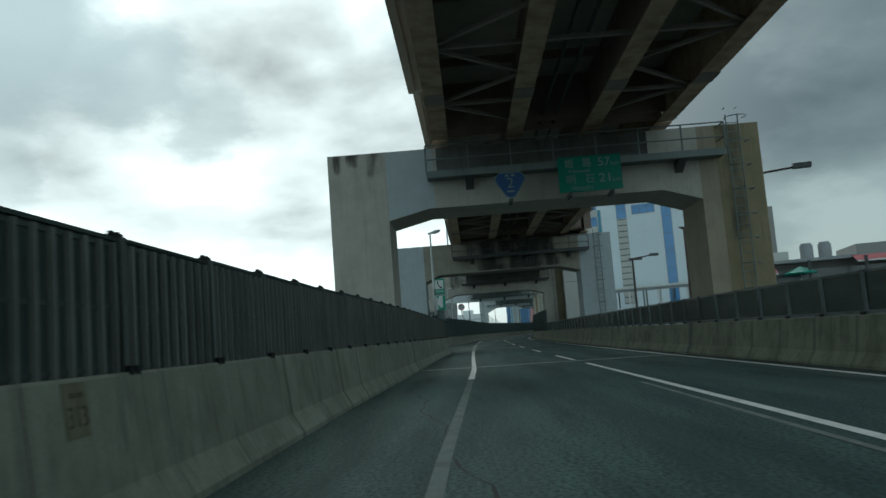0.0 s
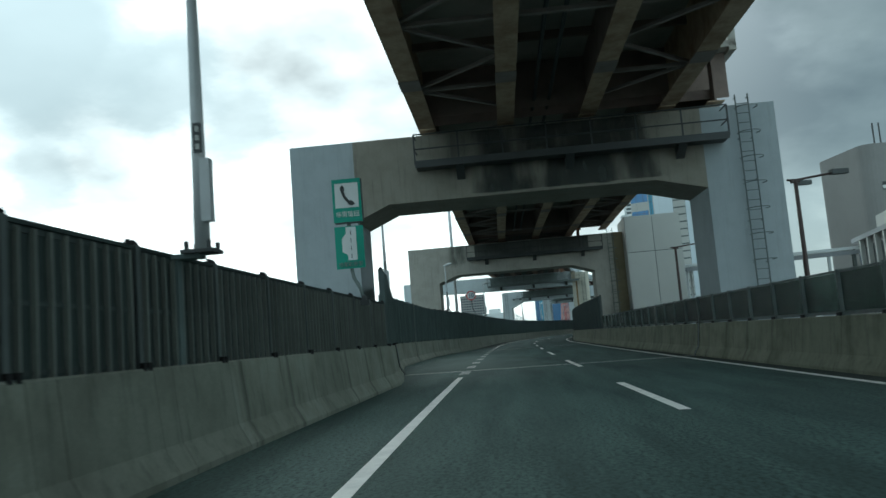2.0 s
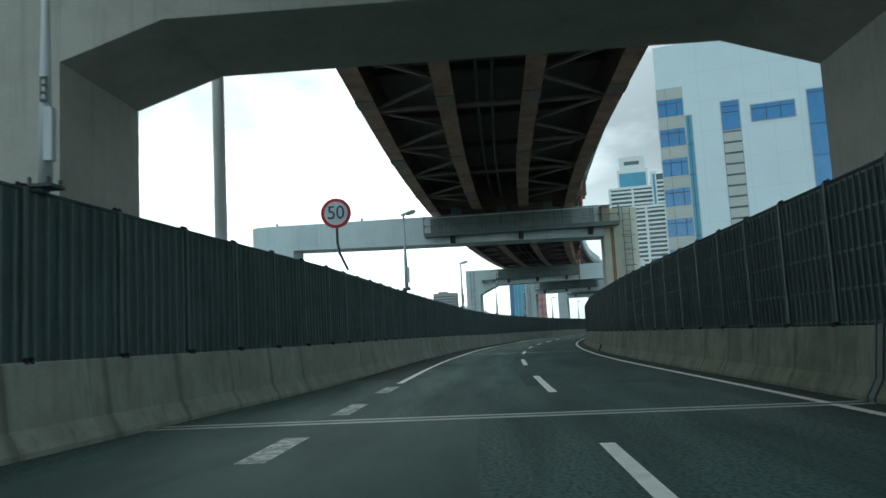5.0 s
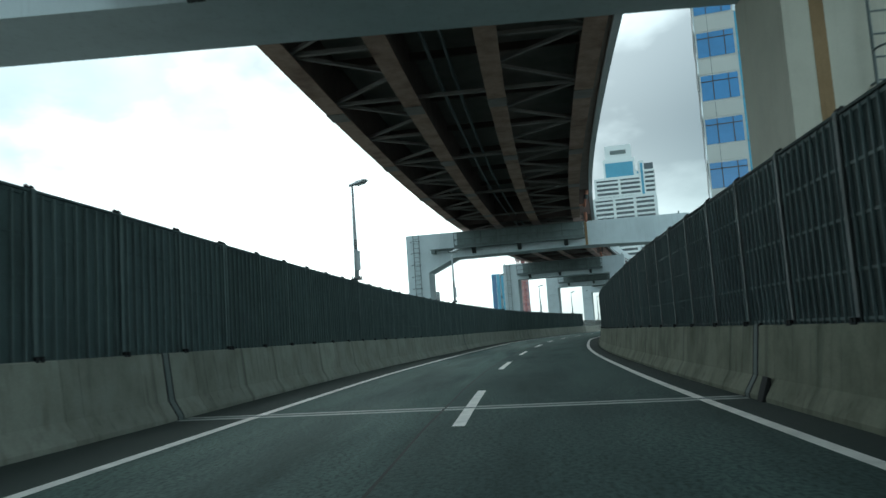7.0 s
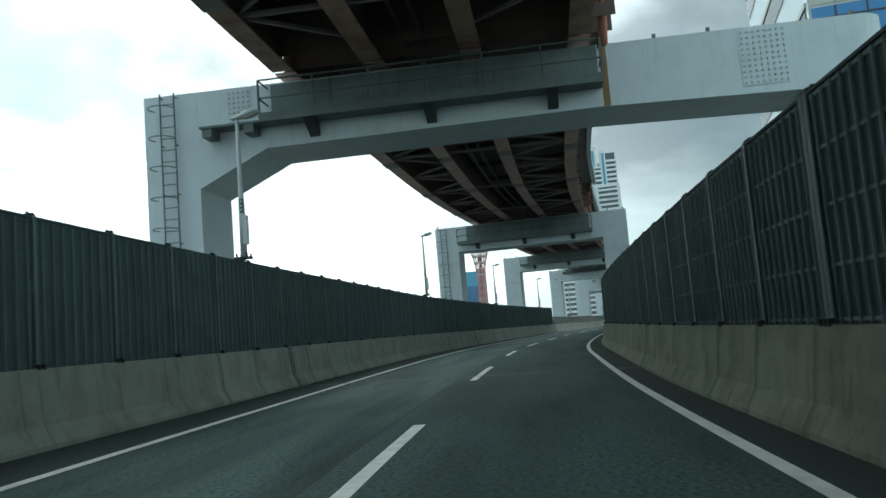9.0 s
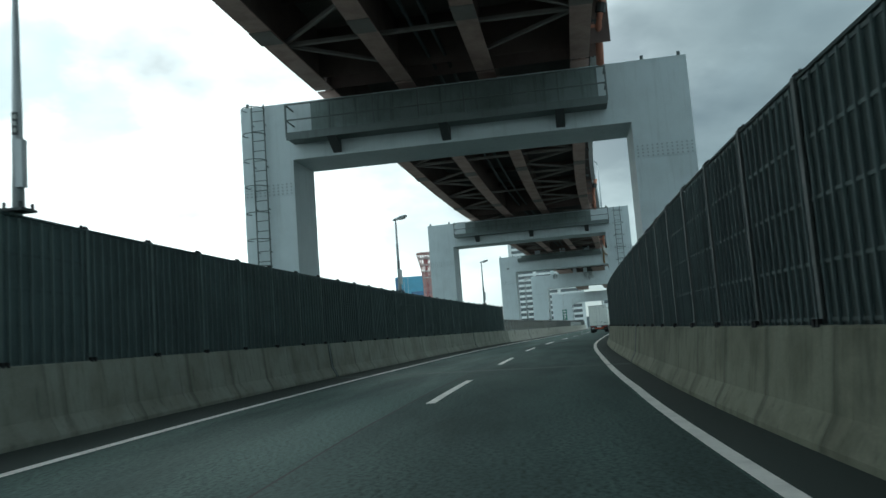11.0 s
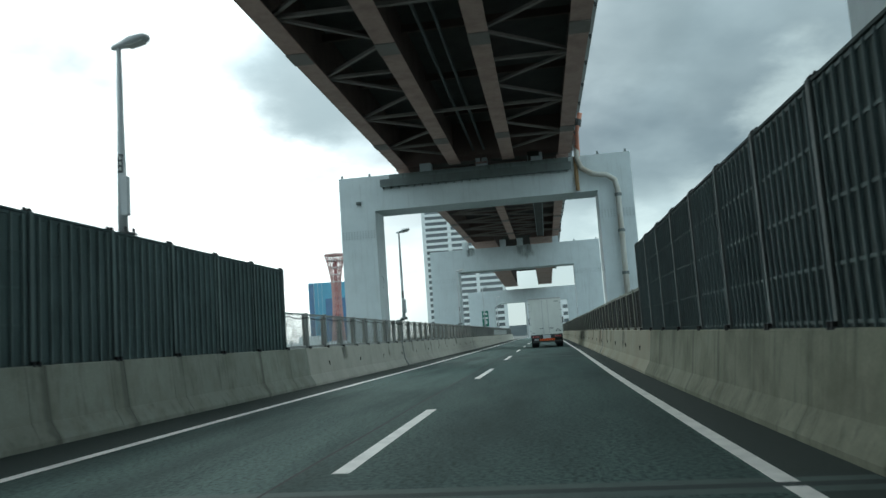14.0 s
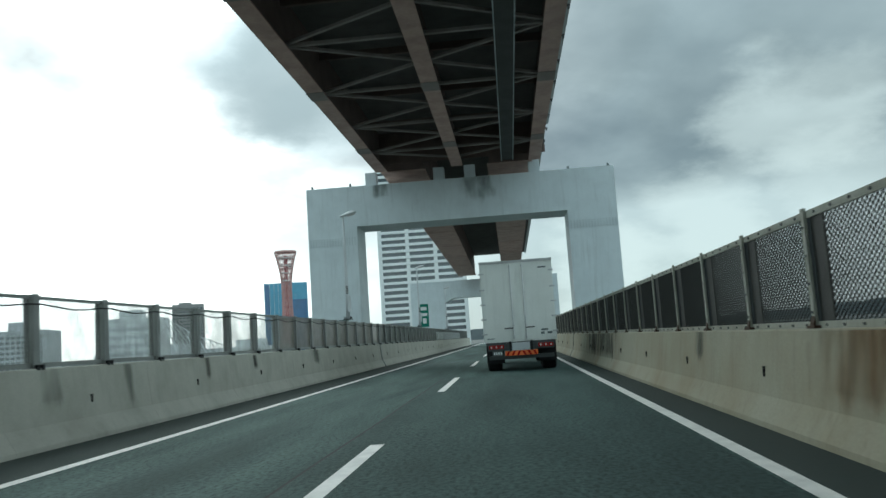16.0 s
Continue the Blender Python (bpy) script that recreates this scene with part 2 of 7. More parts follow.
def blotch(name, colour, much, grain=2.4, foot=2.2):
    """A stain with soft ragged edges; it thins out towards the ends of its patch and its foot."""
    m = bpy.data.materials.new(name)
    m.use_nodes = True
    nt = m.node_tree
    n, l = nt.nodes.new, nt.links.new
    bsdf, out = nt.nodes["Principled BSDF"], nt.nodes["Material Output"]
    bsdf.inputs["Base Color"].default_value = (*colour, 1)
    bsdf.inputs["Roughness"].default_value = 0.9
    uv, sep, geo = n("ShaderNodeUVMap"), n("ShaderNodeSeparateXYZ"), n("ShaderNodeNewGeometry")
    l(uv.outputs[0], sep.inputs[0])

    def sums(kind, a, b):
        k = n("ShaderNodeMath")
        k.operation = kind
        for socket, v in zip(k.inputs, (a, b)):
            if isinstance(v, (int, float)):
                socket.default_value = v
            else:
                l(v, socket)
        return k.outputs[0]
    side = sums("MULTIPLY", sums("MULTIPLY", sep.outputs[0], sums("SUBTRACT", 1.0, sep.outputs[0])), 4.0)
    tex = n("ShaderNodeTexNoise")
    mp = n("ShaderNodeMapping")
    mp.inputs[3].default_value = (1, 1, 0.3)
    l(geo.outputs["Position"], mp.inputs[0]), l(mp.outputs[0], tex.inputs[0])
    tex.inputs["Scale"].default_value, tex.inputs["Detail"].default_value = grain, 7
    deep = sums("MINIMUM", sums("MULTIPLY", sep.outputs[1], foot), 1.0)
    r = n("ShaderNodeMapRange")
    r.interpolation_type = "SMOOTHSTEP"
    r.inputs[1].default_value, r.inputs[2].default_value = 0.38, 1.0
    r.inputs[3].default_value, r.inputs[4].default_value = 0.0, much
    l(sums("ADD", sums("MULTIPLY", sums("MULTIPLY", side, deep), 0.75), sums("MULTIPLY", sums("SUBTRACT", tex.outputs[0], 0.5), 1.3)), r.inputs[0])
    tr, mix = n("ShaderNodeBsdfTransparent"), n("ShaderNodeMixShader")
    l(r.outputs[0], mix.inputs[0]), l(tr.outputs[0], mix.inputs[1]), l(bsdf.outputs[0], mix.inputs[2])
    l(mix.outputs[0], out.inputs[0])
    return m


STAIN_RUST = blotch("rust_stain", (0.2, 0.115, 0.045), 0.75)
STAIN_BLACK = blotch("black_water_stain", (0.035, 0.036, 0.032), 0.8)
# dark staining and under-deck shade painted as one on a beam
STAIN_SHADE = blotch("stain_and_shade_patch", (0.062, 0.07, 0.064), 0.9, 1.1, 20.0)
STAIN_GREEN = blotch("green_grey_water_stain", (0.12, 0.135, 0.115), 0.6)
ASPHALT = surface("asphalt", (0.086, 0.138, 0.125), 0.85, spots=(0.027, 0.048, 0.044), amount=1.0, fine=20, coarse=0.8, bump=0.45, spec=0.2, tracks=0.35, speck=0.15, crisp=True, uv=True, stretch=(1.0, 0.12, 1))
PAINT_LINE = surface("road_paint", (0.86, 0.83, 0.79), 0.75, spots=(0.3, 0.29, 0.28), amount=0.4, fine=24, coarse=2.5)
BAY_PAINT = surface("broken_road_paint", (0.5, 0.5, 0.48), 0.75, spots=(0.09, 0.11, 0.1), amount=1.0, fine=9, coarse=3.2, speck=0.2, crisp=True)
OLD_PAINT = surface("worn_road_paint", (0.22, 0.23, 0.22), 0.75, spots=(0.08, 0.085, 0.085), amount=0.9, fine=16, coarse=3.0)
GHOST_PAINT = surface("almost_gone_road_paint", (0.115, 0.145, 0.135), 0.8, spots=(0.06, 0.08, 0.074), amount=0.95, fine=16, coarse=2.0)
JOINT = surface("joint_concrete", (0.42, 0.43, 0.41), 0.85, amount=0.5, coarse=2.0)
JOINT_SEAL = surface("tarred_joint_seal", (0.032, 0.045, 0.042), 0.85, amount=0.4)
JOINT_DARK = surface("dark_joint_concrete", (0.08, 0.11, 0.103), 0.85, amount=0.5, coarse=2.0)
RUBBER = surface("black_rubber", (0.015, 0.015, 0.016), 0.8, amount=0.3)
BARRIER = surface("barrier_concrete", (0.265, 0.268, 0.2), 0.9, spots=(0.105, 0.102, 0.068), amount=0.85, streak=0.5, vary=0.09, bump=0.25, streak_col=(0.055, 0.053, 0.042), drip=0.45)
BARRIER_GREY = surface("grey_barrier_concrete", (0.32, 0.328, 0.277), 0.9, spots=(0.17, 0.168, 0.13), amount=0.7, streak=0.45, vary=0.1, bump=0.25, streak_col=(0.06, 0.056, 0.048), drip=0.5)
BARRIER_MOSS = surface("mossy_barrier_concrete", (0.275, 0.286, 0.238), 0.9, spots=(0.135, 0.137, 0.106), amount=0.75, streak=0.5, vary=0.1, bump=0.25, streak_col=(0.052, 0.05, 0.042), drip=0.5)
BARRIER_PALE = surface("pale_barrier_concrete", (0.47, 0.455, 0.395), 0.9, spots=(0.26, 0.245, 0.2), amount=0.45, streak=0.15, vary=0.04, bump=0.2, streak_col=(0.16, 0.15, 0.125), drip=0.1)
BARRIER_RUST = surface("rust_stained_barrier_concrete", (0.42, 0.4, 0.31), 0.9, spots=(0.29, 0.22, 0.125), amount=0.7, coarse=0.35, streak=0.2, vary=0.04, bump=0.22, streak_col=(0.12, 0.1, 0.07), drip=0.12)
GUTTER = surface("gutter_dirt", (0.03, 0.043, 0.038), 0.95, spots=(0.046, 0.055, 0.047), amount=0.5, coarse=1.6, bump=0.4)
OLIVE = surface("dark_olive_perforated_sheet", (0.021, 0.022, 0.018), 0.6, amount=0.4)
PIER_CONC = surface("pier_concrete", (0.45, 0.43, 0.38), 0.9, spots=(0.26, 0.245, 0.21), amount=0.45, streak=0.28, bump=0.2, streak_col=(0.14, 0.135, 0.12))
PIER_BEAM = surface("tan_beam_concrete", (0.3, 0.28, 0.235), 0.9, spots=(0.17, 0.155, 0.125), amount=0.5, streak=0.35, bump=0.2, streak_col=(0.07, 0.066, 0.056))
# mould on the beams, darkened further by painted shade of the deck
PIER_DARK = surface("mould_and_shade_concrete", (0.12, 0.125, 0.115), 0.9, spots=(0.035, 0.04, 0.036), amount=0.75, coarse=0.6, streak=0.6, bump=0.2, streak_col=(0.025, 0.027, 0.025))
# dirt streaks plus the shade behind the catwalks, both in the colour
STEEL_SOOT_SHADE = surface("soot_and_shade_steel_paint", (0.21, 0.25, 0.24), 0.65, spots=(0.09, 0.115, 0.105), amount=0.7, coarse=0.9, streak=0.7, bump=0.04, streak_col=(0.05, 0.062, 0.058))
PIER_RUN = surface("rust_run_on_coating", (0.3, 0.2, 0.1), 0.8, spots=(0.16, 0.1, 0.045), amount=0.7, coarse=1.2, streak=0.5, bump=0.06, streak_col=(0.1, 0.065, 0.03))
PIER_PAINT = surface("grey_blue_coating", (0.40, 0.44, 0.46), 0.75, amount=0.2, streak=0.25, bump=0.08, streak_col=(0.2, 0.21, 0.21))
PIER_TAN = surface("tan_coating", (0.33, 0.29, 0.22), 0.8, amount=0.35, streak=0.45, bump=0.12, streak_col=(0.12, 0.1, 0.07))
PIER_OCHRE = surface("ochre_coating", (0.25, 0.212, 0.13), 0.8, amount=0.45, streak=0.5, bump=0.12, streak_col=(0.085, 0.072, 0.048))
PIER_PALE = surface("warm_white_coating", (0.55, 0.53, 0.44), 0.7, amount=0.2, streak=0.2, bump=0.05, streak_col=(0.3, 0.25, 0.17))
STEEL_GREY = surface("pale_grey_steel_paint", (0.6, 0.655, 0.67), 0.55, amount=0.18, streak=0.22, bump=0.03, streak_col=(0.22, 0.23, 0.22))
STEEL_DIM = surface("grey_green_steel", (0.15, 0.175, 0.17), 0.6, amount=0.4, streak=0.3, bump=0.05)
BOLT = surface("painted_bolt_steel", (0.4, 0.44, 0.45), 0.6, amount=0.3, bump=0)
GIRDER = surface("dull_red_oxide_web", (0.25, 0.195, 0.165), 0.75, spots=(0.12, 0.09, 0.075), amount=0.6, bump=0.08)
FLANGE = surface("faded_tan_flange", (0.5, 0.385, 0.265), 0.7, spots=(0.2, 0.11, 0.06), amount=0.85, fine=9, coarse=1.6, bump=0.1)
FLANGE_RED = surface("rusty_red_oxide_flange", (0.44, 0.29, 0.215), 0.7, spots=(0.15, 0.072, 0.045), amount=0.95, fine=7, coarse=1.1, bump=0.12)
FLANGE_PINK = surface("salmon_flange", (0.52, 0.365, 0.31), 0.65, spots=(0.2, 0.115, 0.09), amount=0.5, fine=9, coarse=1.4, bump=0.06)
SALMON = surface("salmon_paint", (0.55, 0.24, 0.16), 0.6, amount=0.3)
# darker copies of SLAB: shade under the later spans put into the colour
SLAB_DEEP_SHADE = surface("deep_shaded_deck_underside", (0.11, 0.1, 0.094), 0.9, spots=(0.06, 0.054, 0.05), amount=0.6)
SLAB_SHADE = surface("shaded_deck_underside", (0.25, 0.22, 0.195), 0.9, spots=(0.14, 0.12, 0.105), amount=0.6)
# GIRDER again with the dimness between the flanges painted in, for later spans
GIRDER_SHADE = surface("shaded_red_oxide_web", (0.16, 0.115, 0.1), 0.75, spots=(0.08, 0.056, 0.048), amount=0.6, bump=0.08)
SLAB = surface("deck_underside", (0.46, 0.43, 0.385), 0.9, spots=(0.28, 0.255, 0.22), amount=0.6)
BRACE = surface("brace_steel", (0.27, 0.24, 0.22), 0.7, spots=(0.1, 0.07, 0.05), amount=0.4)
FENCE_DARK = surface("dark_absorber_sheet", (0.037, 0.053, 0.05), 0.75, amount=0.5, fine=60, vary=0.22, streak=0.3, bump=0.3)
FENCE_BLUE = surface("blue_grey_absorber_sheet", (0.075, 0.108, 0.108), 0.75, amount=0.45, fine=60, vary=0.12, streak=0.3, bump=0.3)
FENCE_RIB_BLUE = surface("blue_grey_slat_steel", (0.15, 0.195, 0.19), 0.65, amount=0.5, streak=0.3, vary=0.12)
FENCE_RIB = surface("fence_frame_steel", (0.2, 0.215, 0.195), 0.6, amount=0.5, streak=0.3, vary=0.12)
FENCE_RIB_DIM = surface("dim_fence_slat_steel", (0.125, 0.165, 0.165), 0.65, amount=0.5, streak=0.3, vary=0.15)
FENCE_LATH = surface("dark_lath_steel", (0.06, 0.076, 0.072), 0.7, amount=0.5, vary=0.2)
FENCE_RAIL = surface("dark_rail_steel", (0.12, 0.15, 0.148), 0.65, amount=0.5, vary=0.2)
POST = surface("fence_post_steel", (0.13, 0.15, 0.145), 0.6, amount=0.55, streak=0.3, vary=0.072)
POST_PALE = surface("galvanised_post", (0.30, 0.305, 0.29), 0.5, metal=0.3, amount=0.4, streak=0.3)
SMOKED = glassy("smoked_panel", (0.012, 0.016, 0.014), 0.72, 0.5, (0.62, 0.8, 0.74))
SMOKED_FIN = surface("smoked_plastic_added_fin", (0.016, 0.018, 0.016), 0.7, amount=0.4, bump=0)
DUSTY_FIN = surface("dusty_yellowed_added_fin", (0.19, 0.175, 0.145), 0.8, amount=0.4, bump=0)
POST_OLIVE = surface("weathered_olive_post", (0.4, 0.4, 0.335), 0.6, amount=0.5, streak=0.3, spots=(0.2, 0.17, 0.12))
RUST_DARK = surface("rusty_post_shoe", (0.085, 0.055, 0.038), 0.85, spots=(0.04, 0.028, 0.022), amount=0.8, coarse=6, bump=0.3)
# sign white with shade put into the colour; also the faded lay-by wording
SIGN_DIM = surface("shaded_and_faded_lettering", (0.21, 0.285, 0.265), 0.6, amount=0.35, bump=0)
CLEAR = glassy("clear_panel", (0.5, 0.52, 0.5), 0.93, 0.08)
BROWN_PANE = glassy("brown_weathered_panel", (0.24, 0.215, 0.185), 0.42, 0.35)
OLIVE_PANE = glassy("dark_weathered_panel", (0.07, 0.075, 0.068), 0.3, 0.45)
GALV = surface("galvanised_steel", (0.55, 0.57, 0.58), 0.5, metal=0.2, amount=0.25)
DARK_STEEL = surface("dark_steel", (0.06, 0.065, 0.065), 0.5, amount=0.3)
BROWN = surface("brown_lamp_paint", (0.05, 0.03, 0.025), 0.5, amount=0.3)
LENS = surface("lamp_lens", (0.5, 0.5, 0.47), 0.3, amount=0.1)
SIGN_PALE_GREEN = surface("pale_green_sign_face", (0.045, 0.33, 0.235), 0.5, amount=0.3, bump=0)
SIGN_GREEN = surface("green_sign_sheet", (0.0, 0.15, 0.1), 0.45, amount=0.12, bump=0)
SIGN_BLUE = surface("blue_sign_sheet", (0.02, 0.07, 0.2), 0.45, amount=0.12, bump=0)
SIGN_WHITE = surface("white_sign_sheet", (0.72, 0.74, 0.73), 0.5, amount=0.12, bump=0)
SIGN_RED = surface("red_sign_sheet", (0.5, 0.03, 0.04), 0.5, amount=0.15, bump=0)
SIGN_BACK = surface("sign_box_metal", (0.1, 0.11, 0.11), 0.5, amount=0.3)
RUST = surface("rust_stained_pipe", (0.5, 0.5, 0.46), 0.6, spots=(0.27, 0.2, 0.12), amount=0.75, coarse=0.9)
BLD_WHITE = surface("pale_blue_grey_cladding", (0.68, 0.745, 0.785), 0.6, amount=0.1, coarse=0.12, fine=2, bump=0)
BLD_PANEL = surface("white_wall_panel", (0.5, 0.5, 0.47), 0.7, amount=0.12, coarse=0.4, bump=0, vary=0.04)
BLD_GREY = surface("grey_tile_wall", (0.27, 0.265, 0.255), 0.8, amount=0.2, coarse=0.3, fine=6)
WIN_BLUE = surface("blue_mirror_glass", (0.07, 0.23, 0.5), 0.12, amount=0.35, coarse=0.25, fine=1.0, bump=0, spec=0.8)
WIN_DARK = surface("dark_window_glass", (0.06, 0.075, 0.085), 0.15, amount=0.3, coarse=0.3, bump=0, spec=0.7)
DEEP_BLUE = surface("deep_blue_glass", (0.035, 0.12, 0.26), 0.2, amount=0.4, coarse=0.1, fine=0.5, bump=0, spec=0.7)
SKY_BLUE = surface("blue_curtain_wall", (0.12, 0.33, 0.47), 0.25, amount=0.3, coarse=0.06, fine=0.3, bump=0)
# tower reds carry the distance haze in their colour, the lattice most
RED_TOWER = surface("red_lattice_paint", (0.42, 0.13, 0.14), 0.6, amount=0.2, bump=0)
PALE_RED = surface("hazed_red_lattice_paint", (0.6, 0.37, 0.345), 0.6, amount=0.2, bump=0)
# far windows: dark glass paled in the colour for haze
WIN_FAR = surface("haze_paled_window_glass", (0.2, 0.215, 0.225), 0.3, amount=0.3, coarse=0.3, bump=0, spec=0.5)
CONC_FAR = surface("far_concrete", (0.5, 0.52, 0.53), 0.85, amount=0.15, coarse=0.1, fine=1, bump=0)
ROOF_GREY = surface("roof_metal", (0.3, 0.31, 0.32), 0.6, amount=0.25, coarse=0.5)
GROUND_MAT = surface("city_ground", (0.12, 0.125, 0.12), 0.95, spots=(0.05, 0.06, 0.05), amount=0.8, coarse=0.05, fine=0.8)
TRUCK_WHITE = surface("truck_body_white", (0.74, 0.75, 0.71), 0.4, spots=(0.4, 0.4, 0.36), amount=0.22, coarse=0.8, streak=0.18, bump=0.02, streak_col=(0.3, 0.3, 0.27))
CHROME = surface("bare_steel", (0.5, 0.5, 0.5), 0.35, metal=0.9, amount=0.2)
TAIL_RED = surface("tail_lamp_red", (0.35, 0.012, 0.012), 0.25, amount=0.1, bump=0)
ORANGE = surface("orange_reflector", (0.75, 0.16, 0.03), 0.4, amount=0.1, bump=0)
AWNING = surface("faded_red_awning", (0.3, 0.075, 0.085), 0.8, amount=0.3)

# ---------------------------------------------------------------- the line of the road
KNOTS = np.array([(3.4, -40), (3.55, -20), (3.85, 0), (4.4, 20), (5.1, 47), (5.9, 72), (6.95, 97), (8.42, 123.3), (9.93, 138.25), (11.9, 153.1), (14.26, 167.9), (17.08, 182.7), (21.0, 201), (26.1, 219.2), (32.45, 239.6), (37.5, 253.75), (42.7, 267.8), (47.95, 281.85), (53.15, 295.9), (65.0, 328), (80, 369), (100, 423)], float)


def spline(pts, steps=40):
    q = np.vstack([2 * pts[0] - pts[1], pts, 2 * pts[-1] - pts[-2]])
    out = []
    for i in range(1, len(q) - 2):
        a, b, c, e = q[i - 1:i + 3]
        d1, d2, d3 = np.linalg.norm(b - a), np.linalg.norm(c - b), np.linalg.norm(e - c)
        m1 = ((c - b) / d2 - (c - a) / (d1 + d2) + (b - a) / d1) * d2
        m2 = ((e - c) / d3 - (e - b) / (d2 + d3) + (c - b) / d2) * d2
        for k in range(steps):
            t = k / steps
            out.append((2 * t**3 - 3 * t**2 + 1) * b + (t**3 - 2 * t**2 + t) * m1 + (3 * t**2 - 2 * t**3) * c + (t**3 - t**2) * m2)
    out.append(pts[-1])
    return np.array(out)


LINE = spline(KNOTS)
ALONG = np.r_[0, np.cumsum(np.linalg.norm(np.diff(LINE, axis=0), axis=1))]
ALONG -= ALONG[np.argmin(abs(LINE[:, 1]))]


def at(s):
    """Place and direction of the lane line s metres along the road."""
    f = lambda v: np.array([np.interp(v, ALONG, LINE[:, 0]), np.interp(v, ALONG, LINE[:, 1])])
    c, t = f(s), f(s + 0.5) - f(s - 0.5)
    return c, t / np.linalg.norm(t)


def P(s, d, z=0.0):
    c, t = at(s)
    return Vector((c[0] + t[1] * d, c[1] - t[0] * d, z))


def M(s, d=0.0, z=0.0, turn=0.0):
    """Local frame: x to the right of the road, y along it, z up."""
    t = at(s)[1]
    return Matrix.Translation(P(s, d, z)) @ Matrix.Rotation(math.atan2(-t[0], t[1]) + radians(turn), 4, "Z")


def table(*rows):
    a, b = zip(*rows)
    return lambda s: float(np.interp(s, a, b))


LEFT_FOOT = table((-40, -6.33), (15, -6.17), (30, -5.82), (45, -5.59), (57, -5.33), (72, -7.23), (88, -7.24), (108, -5.35), (116, -5.05), (132, -4.75), (155, -4.92), (215, -4.76), (250, -4.57), (262, -4.46), (290, -4.5), (420, -4.44))
RIGHT_FOOT = table((-40, 4.03), (30, 4.07), (60, 4.2), (95, 4.27), (130, 4.41), (170, 4.36), (200, 4.58), (210, 4.69), (420, 4.66))
LEFT_EDGE = table((-40, -4.5), (8, -4.2), (16, -4.06), (28, -3.83), (100, -3.69), (130, -3.44), (160, -3.59), (215, -3.49), (250, -3.28), (280, -3.25), (420, -3.17))
RIGHT_EDGE = table((-40, 3.47), (30, 3.5), (60, 3.65), (100, 3.72), (190, 3.69), (206, 3.97), (420, 3.98))
LANE = table((-40, 0.0), (100, 0.03), (190, 0.13), (215, 0.3), (270, 0.28), (300, 0.13), (420, 0.13))
BANK = table((-40, 0.010), (105, 0.010), (125, 0.018), (255, 0.018), (275, 0.010), (420, 0.010))
PIVOT = table((-40, -3.5), (0, -3.8), (20, -2.9), (64, -1.95), (103, 0), (125, 0.95), (145, 1.28), (160, -1.2), (172, -1.2), (190, 2.03), (200, 2.2), (420, 2.0))


def R(s, d, z=0.0):
    """A place on the carriageway, which leans a little to the right."""
    return P(s, d, z - (d - PIVOT(s)) * BANK(s))


# ---------------------------------------------------------------- mesh helpers


def box(bm, x0, x1, y0, y1, z0, z1, m=None):
    vs = [bm.verts.new((x, y, z)) for x in (x0, x1) for y in (y0, y1) for z in (z0, z1)]
    for f in ((0, 1, 3, 2), (4, 6, 7, 5), (0, 4, 5, 1), (2, 3, 7, 6), (0, 2, 6, 4), (1, 5, 7, 3)):
        bm.faces.new([vs[i] for i in f])
    if m:
        for v in vs:
            v.co = m @ v.co
    return vs


def prism(bm, poly, y0, y1, m=None):
    """A polygon in x and z, drawn out along y."""
    a = [bm.verts.new((x, y0, z)) for x, z in poly]
    b = [bm.verts.new((x, y1, z)) for x, z in poly]
    k = len(poly)
    bm.faces.new(a), bm.faces.new(b[::-1])
    for i in range(k):
        bm.faces.new((a[i], b[i], b[(i + 1) % k], a[(i + 1) % k]))
    if m:
        for v in a + b:
            v.co = m @ v.co


def tube(bm, pts, radius, sides=8, end=None):
    """A round bar through the points; end: its radius at the far end."""
    pts = [Vector(p) for p in pts]
    rings = []
    for i, p in enumerate(pts):
        way = (pts[min(i + 1, len(pts) - 1)] - pts[max(i - 1, 0)]).normalized()
        side = way.cross(Vector((0, 0, 1)) if abs(way.z) < 0.95 else Vector((1, 0, 0))).normalized()
        up = side.cross(way)
        r = radius if end is None else radius + (end - radius) * i / (len(pts) - 1)
        rings.append([bm.verts.new(p + r * (math.cos(a) * side + math.sin(a) * up)) for a in (2 * math.pi * k / sides for k in range(sides))])
    for a, b in zip(rings, rings[1:]):
        for k in range(sides):
            bm.faces.new((a[k], a[(k + 1) % sides], b[(k + 1) % sides], b[k]))
    bm.faces.new(rings[0][::-1]), bm.faces.new(rings[-1])


def bar(bm, a, b, w, h):
    """A straight bar of w by h between two points."""
    a, b = Vector(a), Vector(b)
    way = b - a
    q = way.to_track_quat("Y", "Z").to_matrix().to_4x4()
    box(bm, -w / 2, w / 2, 0, way.length, -h / 2, h / 2, Matrix.Translation(a) @ q)


def sweep(bm, profile, stations, closed=True, uv=False, base=P):
    """A profile of (d, z), or a function of s that gives it, drawn along the road."""
    rows = []
    for s in stations:
        prof = profile(s) if callable(profile) else profile
        rows.append(([bm.verts.new(base(s, d, z)) for d, z in prof], prof, s))
    layer = bm.loops.layers.uv.new("UVMap") if uv else None
    for (a, pa, sa), (b, pb, sb) in zip(rows, rows[1:]):
        k = len(a)
        for i in range(k if closed else k - 1):
            j = (i + 1) % k
            f = bm.faces.new((a[i], a[j], b[j], b[i]))
            if uv:
                for lp, co in zip(f.loops, ((pa[i][0], sa), (pa[j][0], sa), (pb[j][0], sb), (pb[i][0], sb))):
                    lp[layer].uv = co
    if closed:
        bm.faces.new(rows[0][0]), bm.faces.new(rows[-1][0][::-1])


